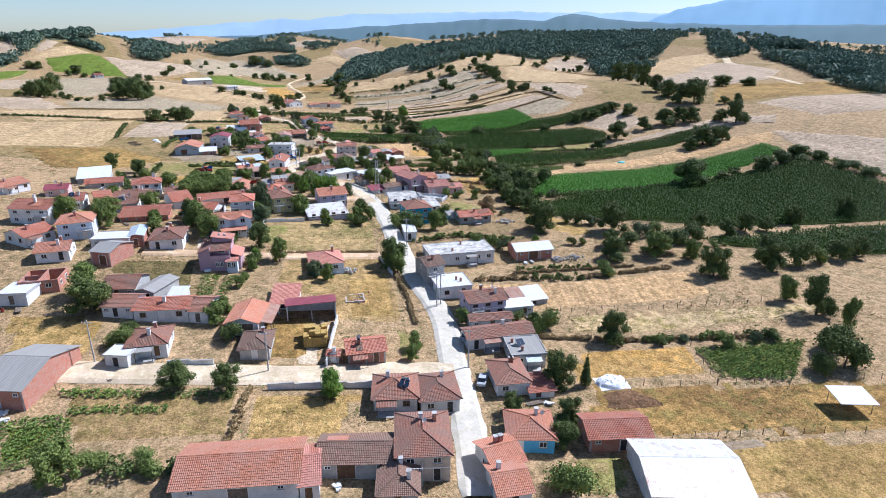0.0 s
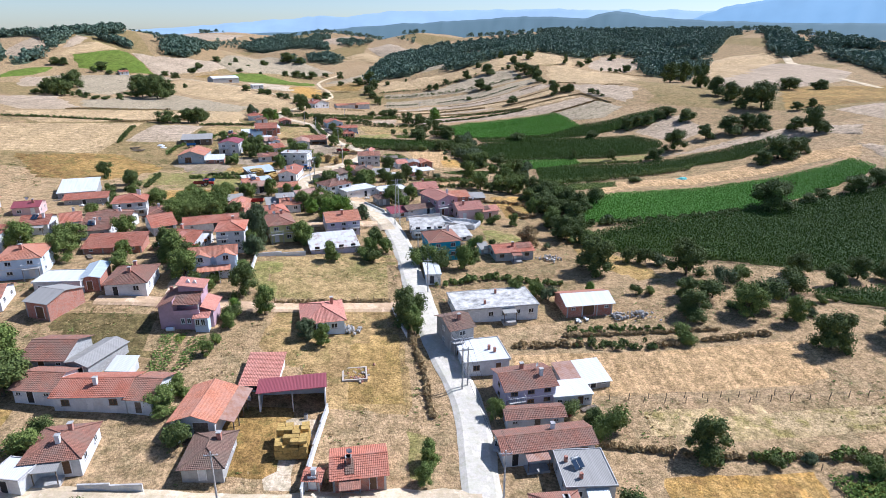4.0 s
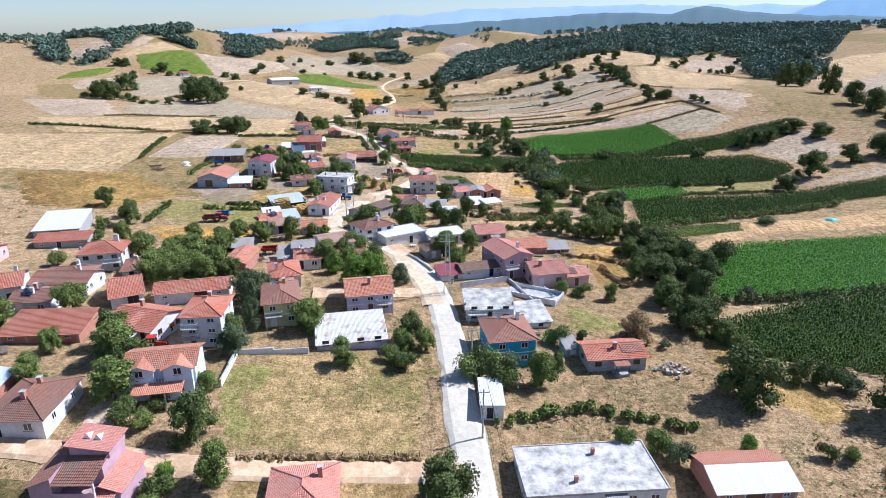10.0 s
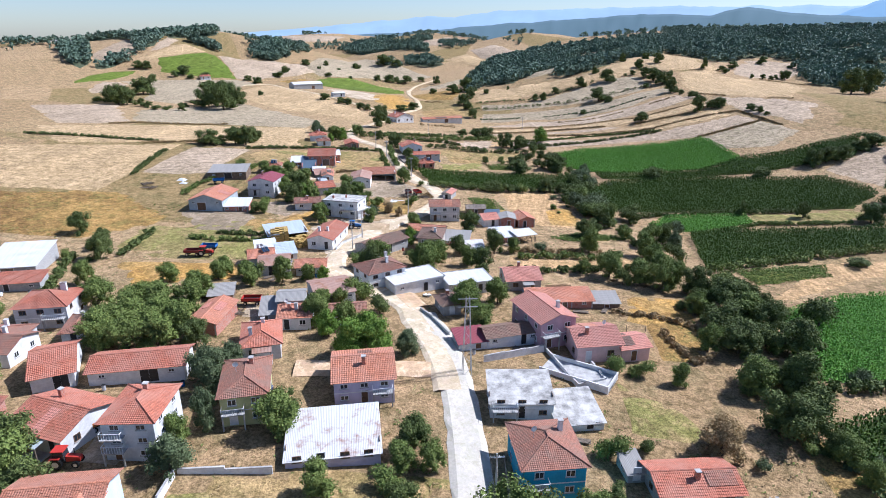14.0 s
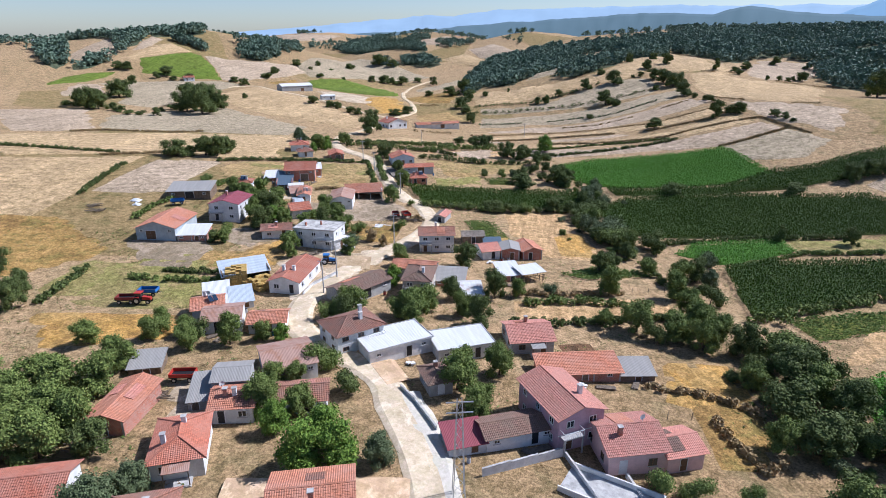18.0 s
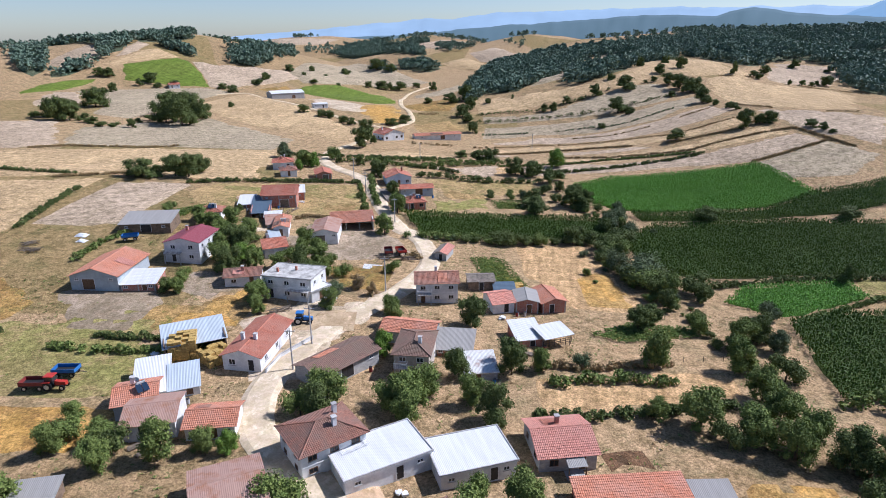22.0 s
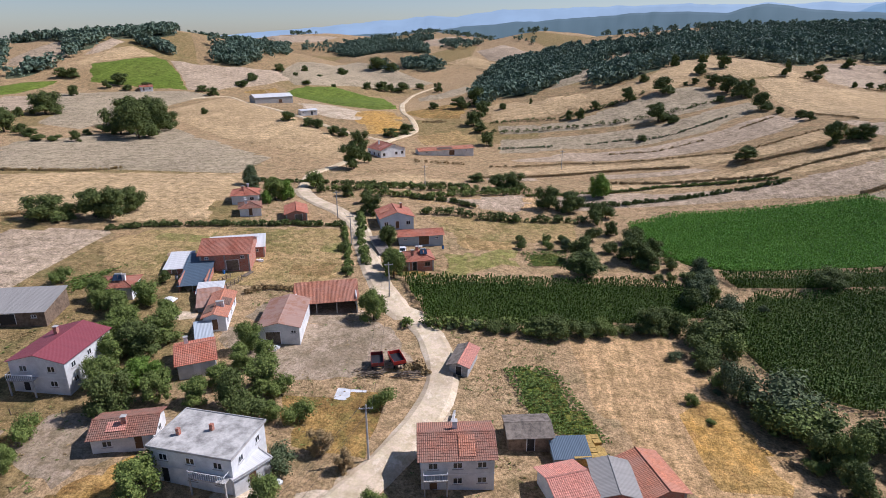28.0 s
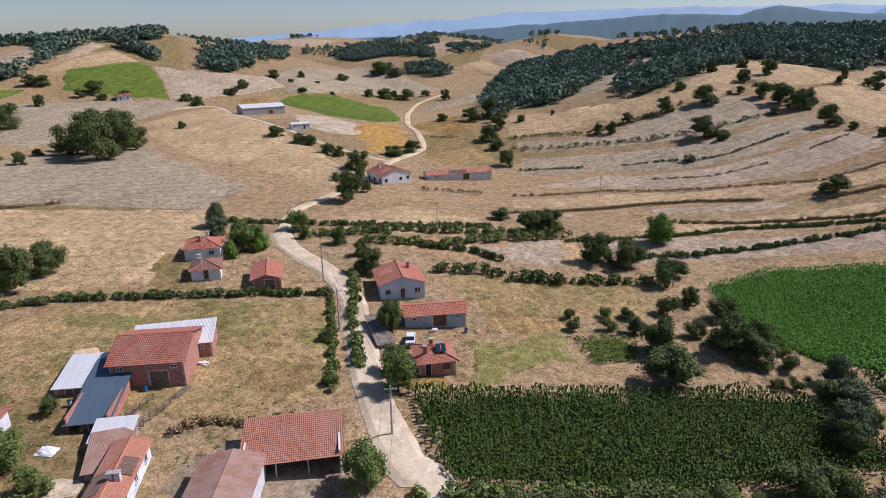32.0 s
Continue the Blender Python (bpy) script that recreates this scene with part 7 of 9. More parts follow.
def paint(colour):
    if colour not in PAINTS:
        PAINTS[colour] = plain(colour + "_paint", PAINT[colour], 0.4, 0, 0.12, 1.5)
    return PAINTS[colour]


rubber = plain("rubber", (0.02, 0.02, 0.02), 0.85, 0, 0.3, 4.0)


def wheel(parent, x, y, r, w):
    o = part("wheel", Kit().tube((x - w / 2, y, r), (x + w / 2, y, r), r, r, 14).tube((x + w / 2, y, r), (x - w / 2, y, r), r, r, 14), rubber, parent)
    part("rim", Kit().tube((x - w / 2 - 0.01, y, r), (x + w / 2 + 0.01, y, r), r * 0.55, r * 0.55, 10).tube((x + w / 2 + 0.01, y, r), (x - w / 2 - 0.01, y, r), r * 0.55, r * 0.55, 10), galvanised, o)


def vehicle_at(name, x, y, rot, label, category):
    th = tagged(new(name), label, category)
    th.matrix_world = pose(x, y, float(ground_z(x, y)) + 0.36, 0, 0, rot)
    return th


def profile(pts, x0, x1):
    k = Kit()
    n = len(pts)
    for i in range(n):
        a, b = pts[i], pts[(i + 1) % n]
        k.face([(x0, *a), (x1, *a), (x1, *b), (x0, *b)])
    k.face([(x0, *p) for p in pts])
    k.face([(x1, *p) for p in pts[::-1]])
    return k


def car(x, y, rot, colour):
    th = vehicle_at("car", x, y, rot + 90, f"{colour.replace('_', ' ')} parked saloon car", "car")
    body = [(-2.0, 0.25), (-2.05, 0.7), (-1.0, 0.86), (1.35, 0.9), (2.05, 0.82), (2.05, 0.3)]
    part("body", profile(body, -0.8, 0.8), paint(colour), th)
    part("cabin", profile([(-1.0, 0.86), (-0.35, 1.38), (0.95, 1.40), (1.45, 0.9)], -0.68, 0.68), glass, th)
    part("roof", profile([(-0.35, 1.38), (-0.3, 1.43), (0.9, 1.45), (0.95, 1.40)], -0.66, 0.66), paint(colour), th)
    for sx in (-0.72, 0.72):
        for wy in (-1.3, 1.3):
            wheel(th, sx, wy, 0.31, 0.2)
        part("headlight", Kit().box(sx * 0.8 - 0.14, sx * 0.8 + 0.14, -2.08, -2.0, 0.55, 0.68), frame_white, th)
    part("bumper", Kit().box(-0.8, 0.8, -2.12, -2.0, 0.28, 0.45), dark_metal, th)


def tractor(x, y, rot, colour):
    th = vehicle_at("tractor", x, y, rot + 90, f"{colour} farm tractor with a cab and large rear wheels", "tractor")
    part("bonnet", profile([(-2.0, 0.75), (-2.0, 1.3), (-0.3, 1.5), (-0.3, 0.75)], -0.36, 0.36), paint(colour), th)
    part("chassis", Kit().box(-0.3, 0.3, -1.8, 1.3, 0.5, 0.8), dark_metal, th)
    part("cab", profile([(-0.3, 1.0), (-0.2, 2.3), (1.0, 2.3), (1.1, 1.0)], -0.62, 0.62), glass, th)
    part("cab_roof", Kit().box(-0.72, 0.72, -0.35, 1.15, 2.3, 2.42), paint(colour), th)
    for sx in (-1, 1):
        wheel(th, sx * 0.8, 0.7, 0.75, 0.4)
        wheel(th, sx * 0.65, -1.5, 0.45, 0.28)
        part("mudguard", Kit().box(sx * 0.8 - 0.24, sx * 0.8 + 0.24, 0.1, 1.3, 1.5, 1.58), paint(colour), th)
    part("exhaust", Kit().tube((0.2, -1.2, 1.3), (0.2, -1.2, 2.3), 0.05, 0.05, 6), dark_metal, th)


def trailer(x, y, rot, colour):
    th = vehicle_at("farm_trailer", x, y, rot + 90, f"{colour.replace('_', ' ')} two-axle farm trailer with open sides", "trailer")
    part("bed", Kit().box(-1.05, 1.05, -1.9, 1.9, 0.85, 1.0), dark_metal, th)
    for a in ((-1.05, -0.99, -1.9, 1.9), (0.99, 1.05, -1.9, 1.9), (-0.98, 0.98, -1.9, -1.84), (-0.98, 0.98, 1.84, 1.9)):
        part("side_board", Kit().box(*a, 1.0, 1.6), paint(colour), th)
    for sx in (-0.85, 0.85):
        for wy in (-1.2, 1.2):
            wheel(th, sx, wy, 0.42, 0.25)
    part("drawbar", Kit().tube((0, -1.9, 0.8), (0, -3.2, 0.55), 0.06, 0.05, 6), dark_metal, th)


def lump(name, x, y, w, d, h, material, label, category, seed, sharp=0.35):
    """An uneven heap or draped sheet."""
    n = 16
    verts, faces = [], []
    for i in range(n + 1):
        for j in range(n + 1):
            u, v = i / n * 2 - 1, j / n * 2 - 1
            e = max(0.0, 1 - (u * u + v * v)) ** 0.7
            z = h * e * (0.75 + sharp * noise.noise((u * 2.2 + seed, v * 2.2, seed)) + 0.5 * sharp * noise.noise((u * 6 + seed, v * 6, 1)))
            px, py = x + u * w / 2 * (1 + 0.12 * noise.noise((u * 2, v * 2, seed))), y + v * d / 2 * (1 + 0.12 * noise.noise((u * 2, v * 2, seed + 5)))
            verts.append((px, py, float(ground_z(px, py)) + max(z, -0.1) + 0.1))
    for i in range(n):
        for j in range(n):
            a = i * (n + 1) + j
            faces.append((a, a + n + 1, a + n + 2, a + 1))
    return solid(name, verts, faces, material, label, category)


def tarp(x, y, rot, colour, size):
    lump("tarpaulin", x, y, size * 1.5, size * 1.1, size * 0.4, paint(colour), f"crumpled {colour} tarpaulin over stored goods", "tarpaulin", x)


straw = plain("baled_straw", (0.50, 0.33, 0.10), 0.95, 0, 0.3, 3.0, 0.6)


def haystack(x, y, rot, size):
    th = tagged(new("straw_bale_stack"), "stack of golden rectangular straw bales", "bales")
    th.matrix_world = pose(x, y, float(ground_z(x, y)) + 0.2, 0, 0, rot)
    rnd = random.Random(int(x * 9))
    first = None
    rows = max(2, int(size / 0.55))
    for lv in range(rows):
        for i in range(4):
            for j in range(5):
                if lv > rows - 3 and rnd.random() < 0.35:
                    continue
                m = pose(-1.8 + i * 1.15 + rnd.uniform(-0.05, 0.05), j * 0.95 + rnd.uniform(-0.08, 0.08), lv * 0.5, 0, 0, rnd.uniform(-4, 4))
                if first is None:
                    first = part("bale", Kit().box(-0.55, 0.55, -0.44, 0.44, 0, 0.48), straw, th)
                    first.matrix_local = m
                else:
                    shared("bale", first, th, m)


def woodpile(x, y, rot):
    th = tagged(new("woodpile"), "untidy pile of grey logs, planks and branches", "wood pile")
    th.matrix_world = pose(x, y, float(ground_z(x, y)) + 0.15, 0, 0, rot)
    rnd = random.Random(int(x * 17))
    for i in range(26):
        a = Vector((rnd.uniform(-2, 2), rnd.uniform(-1, 1), rnd.uniform(0.05, 0.7)))
        d = Vector((rnd.uniform(-1.4, 1.4), rnd.uniform(-0.8, 0.8), rnd.uniform(-0.15, 0.15)))
        part("log", Kit().tube(a - d, a + d, rnd.uniform(0.05, 0.13), rnd.uniform(0.04, 0.1), 6), timber, th)


def canopy(x, y, rot):
    th = tagged(new("field_shelter"), "open shelter with a white sheet roof on thin posts", "shelter")
    th.matrix_world = pose(x, y, float(ground_z(x, y)), 0, 0, rot)
    for sx in (-2.6, 2.6):
        for sy in (0.2, 4.2):
            part("post", Kit().tube((sx, sy, -0.3), (sx, sy, 2.4 + sy * 0.08), 0.06, 0.06, 6), timber, th)
    k = Kit()
    flat_slope(k, (-3.2, -0.4, 2.35), (3.2, -0.4, 2.35), (3.2, 4.8, 2.8), (-3.2, 4.8, 2.8))
    part("roof", k, ROOF["white"], th)


def foundation(x, y, rot):
    th = tagged(new("foundation"), "low broken stone footing of an unfinished building", "ruin")
    th.matrix_world = pose(x, y, float(ground_z(x, y)) + 0.1, 0, 0, rot)
    for a in ((-2.2, 2.2, 0, 0.3), (-2.2, 2.2, 4.0, 4.3), (-2.2, -1.9, 0.3, 4.0), (1.9, 2.2, 0.3, 4.0)):
        part("footing", Kit().box(*a, -0.5, 0.45), WALL["beige"], th)
    rnd = random.Random(77)
    for i in range(60):
        r = rnd.uniform(0.1, 0.26)
        k = Kit().box(-r, r, -r * 0.7, r * 0.7, -r * 0.5, r * 0.5)
        k.v = [(p * rnd.uniform(0.75, 1.1), q, z) for p, q, z in k.v]
        o = part("stone", k, WALL["brick"] if i % 2 else WALL["beige"], th)
        o.matrix_local = pose(rnd.gauss(0.6, 1.3), 2.0 + rnd.gauss(0, 1.3), 0.1 + rnd.random() * 0.25, rnd.uniform(0, 60), rnd.uniform(0, 60), rnd.uniform(0, 90))


def rubble(x, y, rot):
    th = tagged(new("rubble_heap"), "heap of broken stone and pale rubble", "rubble")
    th.matrix_world = pose(x, y, float(ground_z(x, y)), 0, 0, rot)
    rnd = random.Random(int(x * 5))
    for i in range(34):
        r = rnd.uniform(0.15, 0.4)
        px, py = rnd.gauss(0, 1.3), rnd.gauss(0, 1.0)
        k = Kit().box(-r, r, -r * 0.7, r * 0.7, -r * 0.5, r * 0.5)
        k.v = [(a * rnd.uniform(0.8, 1.1), b, c) for a, b, c in k.v]
        o = part("stone", k, WALL["grey"], th)
        o.matrix_local = pose(px, py, 0.25 + max(0, 0.6 - 0.3 * math.hypot(px, py)), rnd.uniform(0, 90), rnd.uniform(0, 90), rnd.uniform(0, 90))


def pen(x, y, rot):
    th = tagged(new("animal_pen"), "empty wooden rail pen beside a shed", "pen")
    th.matrix_world = pose(x, y, float(ground_z(x, y)) + 0.1, 0, 0, rot)
    for i in range(6):
        part("post", Kit().box(-3 + i * 1.2 - 0.06, -3 + i * 1.2 + 0.06, -0.06, 0.06, -0.5, 1.3), timber, th)
        part("post", Kit().box(-3 + i * 1.2 - 0.06, -3 + i * 1.2 + 0.06, 2.94, 3.06, -0.5, 1.3), timber, th)
    for z in (0.35, 0.75, 1.15):
        part("rail", Kit().box(-3.1, 3.1, -0.09, -0.06, z, z + 0.1), timber, th)
        part("rail", Kit().box(-3.1, 3.1, 3.06, 3.09, z, z + 0.1), timber, th)
        part("rail", Kit().box(-3.13, -3.1, 0, 3.0, z, z + 0.1), timber, th)


def slabyard(x, y, rot):
    lump("plaster_spill", x, y, 4.5, 3, 0.08, WALL["white"], "patch of spilled white lime on trodden earth", "spill", x, 0.8)


def basin(x, y, rot):
    th = tagged(new("concrete_terrace"), "white walled concrete terrace with a stepped end", "terrace")
    th.matrix_world = pose(x, y, float(ground_z(x, y)) + 0.3, 0, 0, rot)
    part("slab", Kit().box(-6, 6, -2.5, 2.5, -0.9, 0.1), concrete, th)
    for a in ((-6, 6, -2.7, -2.5), (-6, 6, 2.5, 2.7), (5.8, 6, -2.5, 2.5)):
        part("parapet", Kit().box(*a, -0.9, 0.8), WALL["white"], th)


def woods(dense, line):
    """A wood: far trees as tufts of leaf sprays, in one mesh, over an added dark sheet that fills the gaps."""
    rng = np.random.default_rng(int(abs(line[0][0] * 3 + line[0][1])))
    xs, ys = np.array(line).T
    area = 0.5 * abs(np.dot(xs, np.roll(ys, 1)) - np.dot(ys, np.roll(xs, 1)))
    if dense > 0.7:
        draped("forest_floor", [tuple(p) for p in line], 0.5, EARTH["wood_underlay"], "dark green sheet added under distant trees to darken the gaps", "ground", 14.0, 5.0)
    n = int(min(2600, area / 24) * dense)
    px, py = rng.uniform(xs.min(), xs.max(), n * 10), rng.uniform(ys.min(), ys.max(), n * 10)
    gap = np.array([noise.noise((a * 0.012, b * 0.012, 2)) for a, b in zip(px, py)])
    k = np.flatnonzero(inside(px, py, line) & (gap > 0.4 - 0.9 * dense))[:n]
    lobes = []
    for a, b in zip(px[k], py[k]):
        r = rng.uniform(2.2, 4.4)
        z = float(ground_z(a, b))
        lobes += [(a, b, z + r * 0.9, r), (a + rng.normal() * r * 0.5, b + rng.normal() * r * 0.5, z + r * 1.5, r * 0.62)]
    if lobes:
        v, f_ = clump_cloud(rng, lobes, len(lobes) * 17, 1.3)
        solid("wood", v, f_, LEAF[5], "dark green woodland on a distant slope, paled with painted haze", "woodland", "stuff")


def treeline(crest, gap, band):
    rng = np.random.default_rng(len(crest) + int(abs(crest[0][0])))
    lobes = []
    for p in along([c[:2] for c in crest], 3.2):
        if noise.noise((p.x * 0.02, p.y * 0.02, 6)) < gap:
            continue
        for _ in range(2):
            a, b = p.x + rng.normal() * band * 0.4, p.y + rng.normal() * band - band * 0.5
            r = rng.uniform(1.8, 4.0)
            z = float(ground_z(a, b))
            lobes += [(a, b, z + r * 0.8, r), (a + rng.normal() * r * 0.5, b + rng.normal() * r * 0.5, z + r * 1.5, r * 0.6)]
    v, f_ = clump_cloud(rng, lobes, len(lobes) * 16, 1.2)
    solid("wood", v, f_, LEAF[5], "line of dark green trees on a distant ridge, paled with painted haze", "woodland", "stuff")


for number, gap, band in ((0, -0.25, 16), (1, -0.5, 30), (2, -0.5, 34), (3, 0.0, 22), (4, -0.3, 14), (5, 0.1, 14), (6, 0.15, 12), (7, -0.6, 22), (8, 0.05, 14)):
    treeline(CRESTS[number][0], gap, band)
tree(-29.3, 95.8, 6.2, 0, 1.15)
tree(-21.2, 94.6, 5.8, 0, 1.2)
tree(-3.4, 92.5, 5.9, 2)
tree(-51.7, 122.9, 8.4, 0, 1.08)
tree(14.9, 102.8, 7.9, 1, 1.08)
tree(-40.1, 74.6, 7.8, 1)
tree(-36.4, 77.4, 3.5, 7)
tree(-29.3, 76.0, 3.4, 7)
tree(38.0, 92.5, 8.0, 0)
tree(43.2, 91.4, 7.5, 6)
tree(27.0, 84.9, 4.6, 0)
tree(35.9, 81.4, 5.2, 0)
tree(33.0, 74.9, 5.0, 0)
tree(30.0, 64.8, 6.0, 7)
tree(42.1, 112.7, 5.6, 7)
tree(25.0, 117.6, 4.2, 1, 1.1)
tree(40.9, 114.8, 4.0, 0, 1.2)
tree(37.9, 118.0, 3.2, 8, 1.2)
tree(43.8, 113.7, 3.0, 8, 1.2)
tree(13.3, 107.8, 4.2, 1, 1.0)
tree(12.1, 103.5, 4.0, 1, 1.0)
tree(17.5, 113.9, 3.6, 1, 1.0)
tree(9.3, 103.4, 1.6, 7, 1.2)
tree(24.6, 117.2, 4.7, 2)
tree(37.6, 159.7, 5.1, 1)
tree(28.3, 175.0, 6.7, 1)
tree(48.9, 193.0, 5.5, 4)
tree(31.5, 179.4, 4.2, 0)
tree(12.4, 148.4, 8.7, 0, 1.08)
tree(13.5, 144.0, 6.8, 1)
tree(-4.4, 138.6, 5.0, 1)
tree(-16.5, 149.3, 6.9, 1)
tree(-22.0, 157.3, 7.8, 0, 1.08)
tree(-24.5, 155.1, 4.9, 1)
tree(-22.9, 187.2, 7.2, 3, 0.65)
tree(-12.5, 187.7, 7.1, 1)
tree(-4.8, 177.5, 5.4, 1)
tree(4.8, 183.1, 4.8, 1)
tree(8.8, 183.5, 4.8, 1)
tree(-49.8, 166.5, 5.7, 1)
tree(-65.0, 174.2, 7.8, 1)
tree(-43.8, 178.1, 7.6, 0)
tree(-35.9, 163.7, 7.7, 1)
tree(-26.8, 118.6, 5.0, 1, 1.15)
tree(-25.6, 122.9, 4.0, 1, 1.1)
tree(-27.6, 125.3, 3.0, 7, 1.2)
tree(-24.2, 134.6, 3.2, 1)
tree(-22.4, 143.6, 3.8, 1)
tree(-22.1, 151.5, 4.1, 7)
tree(-50.1, 217.8, 7.4, 1, 1.15)
tree(-43.1, 214.9, 7.4, 1, 1.15)
tree(-81.6, 259.9, 6.2, 0)
tree(-94.1, 269.5, 6.6, 0)
tree(-41.4, 174.2, 7.9, 1, 1.08)
tree(-23.9, 167.5, 3.9, 1)
tree(-23.7, 178.7, 6.0, 3)
tree(5.4, 177.2, 4.4, 8)
tree(6.0, 187.4, 6.2, 0)
tree(-5.5, 214.4, 7.2, 2, 1.08)
tree(-14.6, 203.1, 5.6, 1)
tree(-13.4, 228.5, 5.2, 1)
tree(2.3, 212.0, 5.2, 3)
tree(13.2, 235.5, 5.9, 1)
tree(15.7, 226.7, 4.4, 1)
tree(-50.3, 207.6, 7.4, 1, 1.15)
tree(-45.1, 206.9, 7.4, 1, 1.15)
tree(-40.7, 208.6, 7.4, 1, 1.15)
tree(-39.4, 213.9, 7.4, 1, 1.15)
tree(-60.7, 223.7, 7.4, 1, 1.08)
tree(-78.3, 252.7, 7.4, 0)
tree(-57.5, 190.4, 7.0, 1)
tree(-85.7, 251.5, 2.9, 7)
tree(18.1, 175.8, 6.0, 7)
tree(22.4, 174.4, 6.0, 8)
tree(32.5, 380.1, 7.5, 0, 1.08)
tree(45.4, 382.1, 8.1, 0, 1.08)
tree(51.8, 354.8, 5.8, 0, 1.08)
tree(47.8, 325.4, 3.6, 7, 1.4)
tree(49.6, 321.2, 3.4, 8, 1.4)
tree(53.6, 313.6, 6.2, 7, 1.4)
tree(-46.7, 222.5, 7.4, 1, 1.15)
tree(-42.2, 224.2, 7.4, 1, 1.15)
tree(-34.7, 209.9, 5.9, 0)
tree(-43.5, 231.6, 6.7, 1)
tree(-54.3, 239.7, 5.4, 1)
tree(-44.2, 242.3, 5.3, 1)
tree(-35.8, 239.2, 5.7, 1)
tree(-35.7, 243.0, 4.7, 8)
tree(-29.2, 241.6, 6.8, 1)
tree(-16.0, 221.4, 6.9, 1)
tree(-10.4, 220.8, 5.9, 1)
tree(2.0, 218.8, 5.9, 3)
tree(-5.1, 227.7, 5.1, 8)
tree(-10.2, 234.6, 5.3, 7)
tree(2.6, 231.4, 7.2, 1)
tree(11.9, 231.1, 7.2, 1)
tree(18.8, 236.4, 6.3, 1)
tree(-9.8, 256.1, 7.1, 1)
tree(-13.4, 253.4, 4.8, 7)
tree(2.4, 252.9, 6.2, 1)
tree(15.3, 254.6, 7.1, 0, 1.08)
tree(18.9, 268.7, 7.6, 0)
tree(12.1, 258.8, 6.0, 1)
tree(-4.0, 272.6, 5.7, 2)
tree(-15.5, 287.2, 4.2, 1, 1.15)
tree(12.2, 286.5, 7.3, 0, 1.08)
tree(-31.7, 286.7, 4.3, 1, 1.15)
tree(-21.2, 270.5, 4.5, 3)
tree(-28.4, 309.0, 7.1, 0, 1.15)
tree(-45.4, 306.0, 7.2, 0, 1.15)
tree(-54.7, 322.9, 5.3, 1, 1.15)
tree(-54.5, 294.8, 3.6, 0, 1.15)
tree(-25.7, 314.2, 6.1, 1, 1.15)
tree(-13.3, 339.8, 6.7, 1, 1.15)
tree(-47.9, 429.1, 6.6, 7)
tree(14.8, 223.6, 6.0, 1)
tree(32.2, 370.6, 7.4, 0, 1.45)
tree(48.0, 381.4, 6.0, 0, 1.3)
tree(-55.7, 411.4, 7.4, 1, 1.08)
tree(-51.1, 417.3, 6.5, 2)
tree(-49.0, 321.0, 7.0, 0, 1.15)
tree(-40.0, 309.3, 5.5, 1, 1.15)
tree(-61.1, 334.7, 4.5, 1, 1.15)
tree(-22.5, 307.1, 3.6, 1, 1.15)
tree(-4.0, 303.1, 5.2, 0)
tree(-3.6, 285.5, 5.3, 1)
tree(9.9, 266.8, 5.9, 0)
tree(28.6, 420.8, 8.2, 0, 1.08)
tree(-12.3, 360.8, 7.1, 1)
tree(-16.3, 379.0, 6.1, 0)
tree(-23.1, 393.3, 6.2, 7)
tree(-55.3, 416.9, 5.4, 1)
tree(-56.8, 406.7, 4.3, 2)
tree(-65.4, 419.3, 6.1, 3)
tree(-57.9, 347.4, 3.1, 0, 1.15)
tree(-7.7, 342.9, 3.6, 8, 1.15)
tree(55.3, 106.2, 7.6, 0, 1.08)
tree(95.4, 131.8, 8.9, 0, 1.08)
tree(112.6, 133.3, 10.1, 0, 1.08)
tree(122.8, 134.5, 7.7, 8)
tree(129.3, 134.3, 5.2, 7)
tree(137.0, 136.3, 7.2, 8)
tree(143.3, 137.5, 7.2, 0, 1.08)
tree(112.7, 166.2, 6.4, 0)
tree(116.6, 158.1, 6.3, 0)
tree(125.9, 162.0, 7.1, 0)
tree(132.9, 161.2, 5.7, 8)
tree(147.2, 167.9, 7.1, 0)
tree(169.9, 170.3, 8.6, 0, 1.08)
tree(105.8, 107.9, 10.6, 0, 0.86)
tree(107.7, 101.0, 7.9, 1, 0.65)
tree(98.4, 94.0, 7.2, 8, 1.08)
tree(89.3, 86.7, 5.2, 8)
tree(94.7, 87.3, 8.0, 8)
tree(104.3, 116.0, 6.8, 1, 0.8)
tree(64.6, 102.9, 2.3, 8)
tree(70.0, 102.9, 2.1, 9)
tree(77.3, 99.3, 3.5, 7)
tree(84.4, 99.9, 2.9, 9)
tree(88.8, 100.0, 3.1, 8)
tree(67.8, 137.9, 4.1, 7)
tree(61.3, 173.0, 10.6, 0, 1.08)
tree(60.8, 195.8, 8.0, 0, 1.10)
tree(83.8, 168.3, 10.5, 0, 0.97)
tree(74.5, 147.5, 6.9, 0, 1.3)
tree(77.7, 156.2, 5.9, 0)
tree(83.9, 155.7, 5.3, 8, 1.3)
tree(87.6, 147.2, 7.9, 1, 1.19)
tree(93.4, 150.7, 7.4, 8)
tree(98.6, 154.6, 5.6, 9)
tree(104.2, 156.4, 7.9, 8)
tree(95.4, 142.8, 6.6, 1)
tree(95.5, 164.4, 4.6, 7)
tree(90.4, 162.2, 4.9, 9)
tree(66.8, 159.2, 2.8, 8)
tree(70.3, 159.0, 2.6, 7)
tree(55.8, 159.8, 3.8, 2)
tree(43.0, 160.2, 4.3, 7)
tree(45.3, 158.0, 3.6, 9)
tree(79.2, 211.5, 3.7, 9)
tree(72.8, 178.3, 5.0, 8)
tree(76.8, 176.6, 5.0, 8)
tree(80.1, 175.0, 4.3, 9)
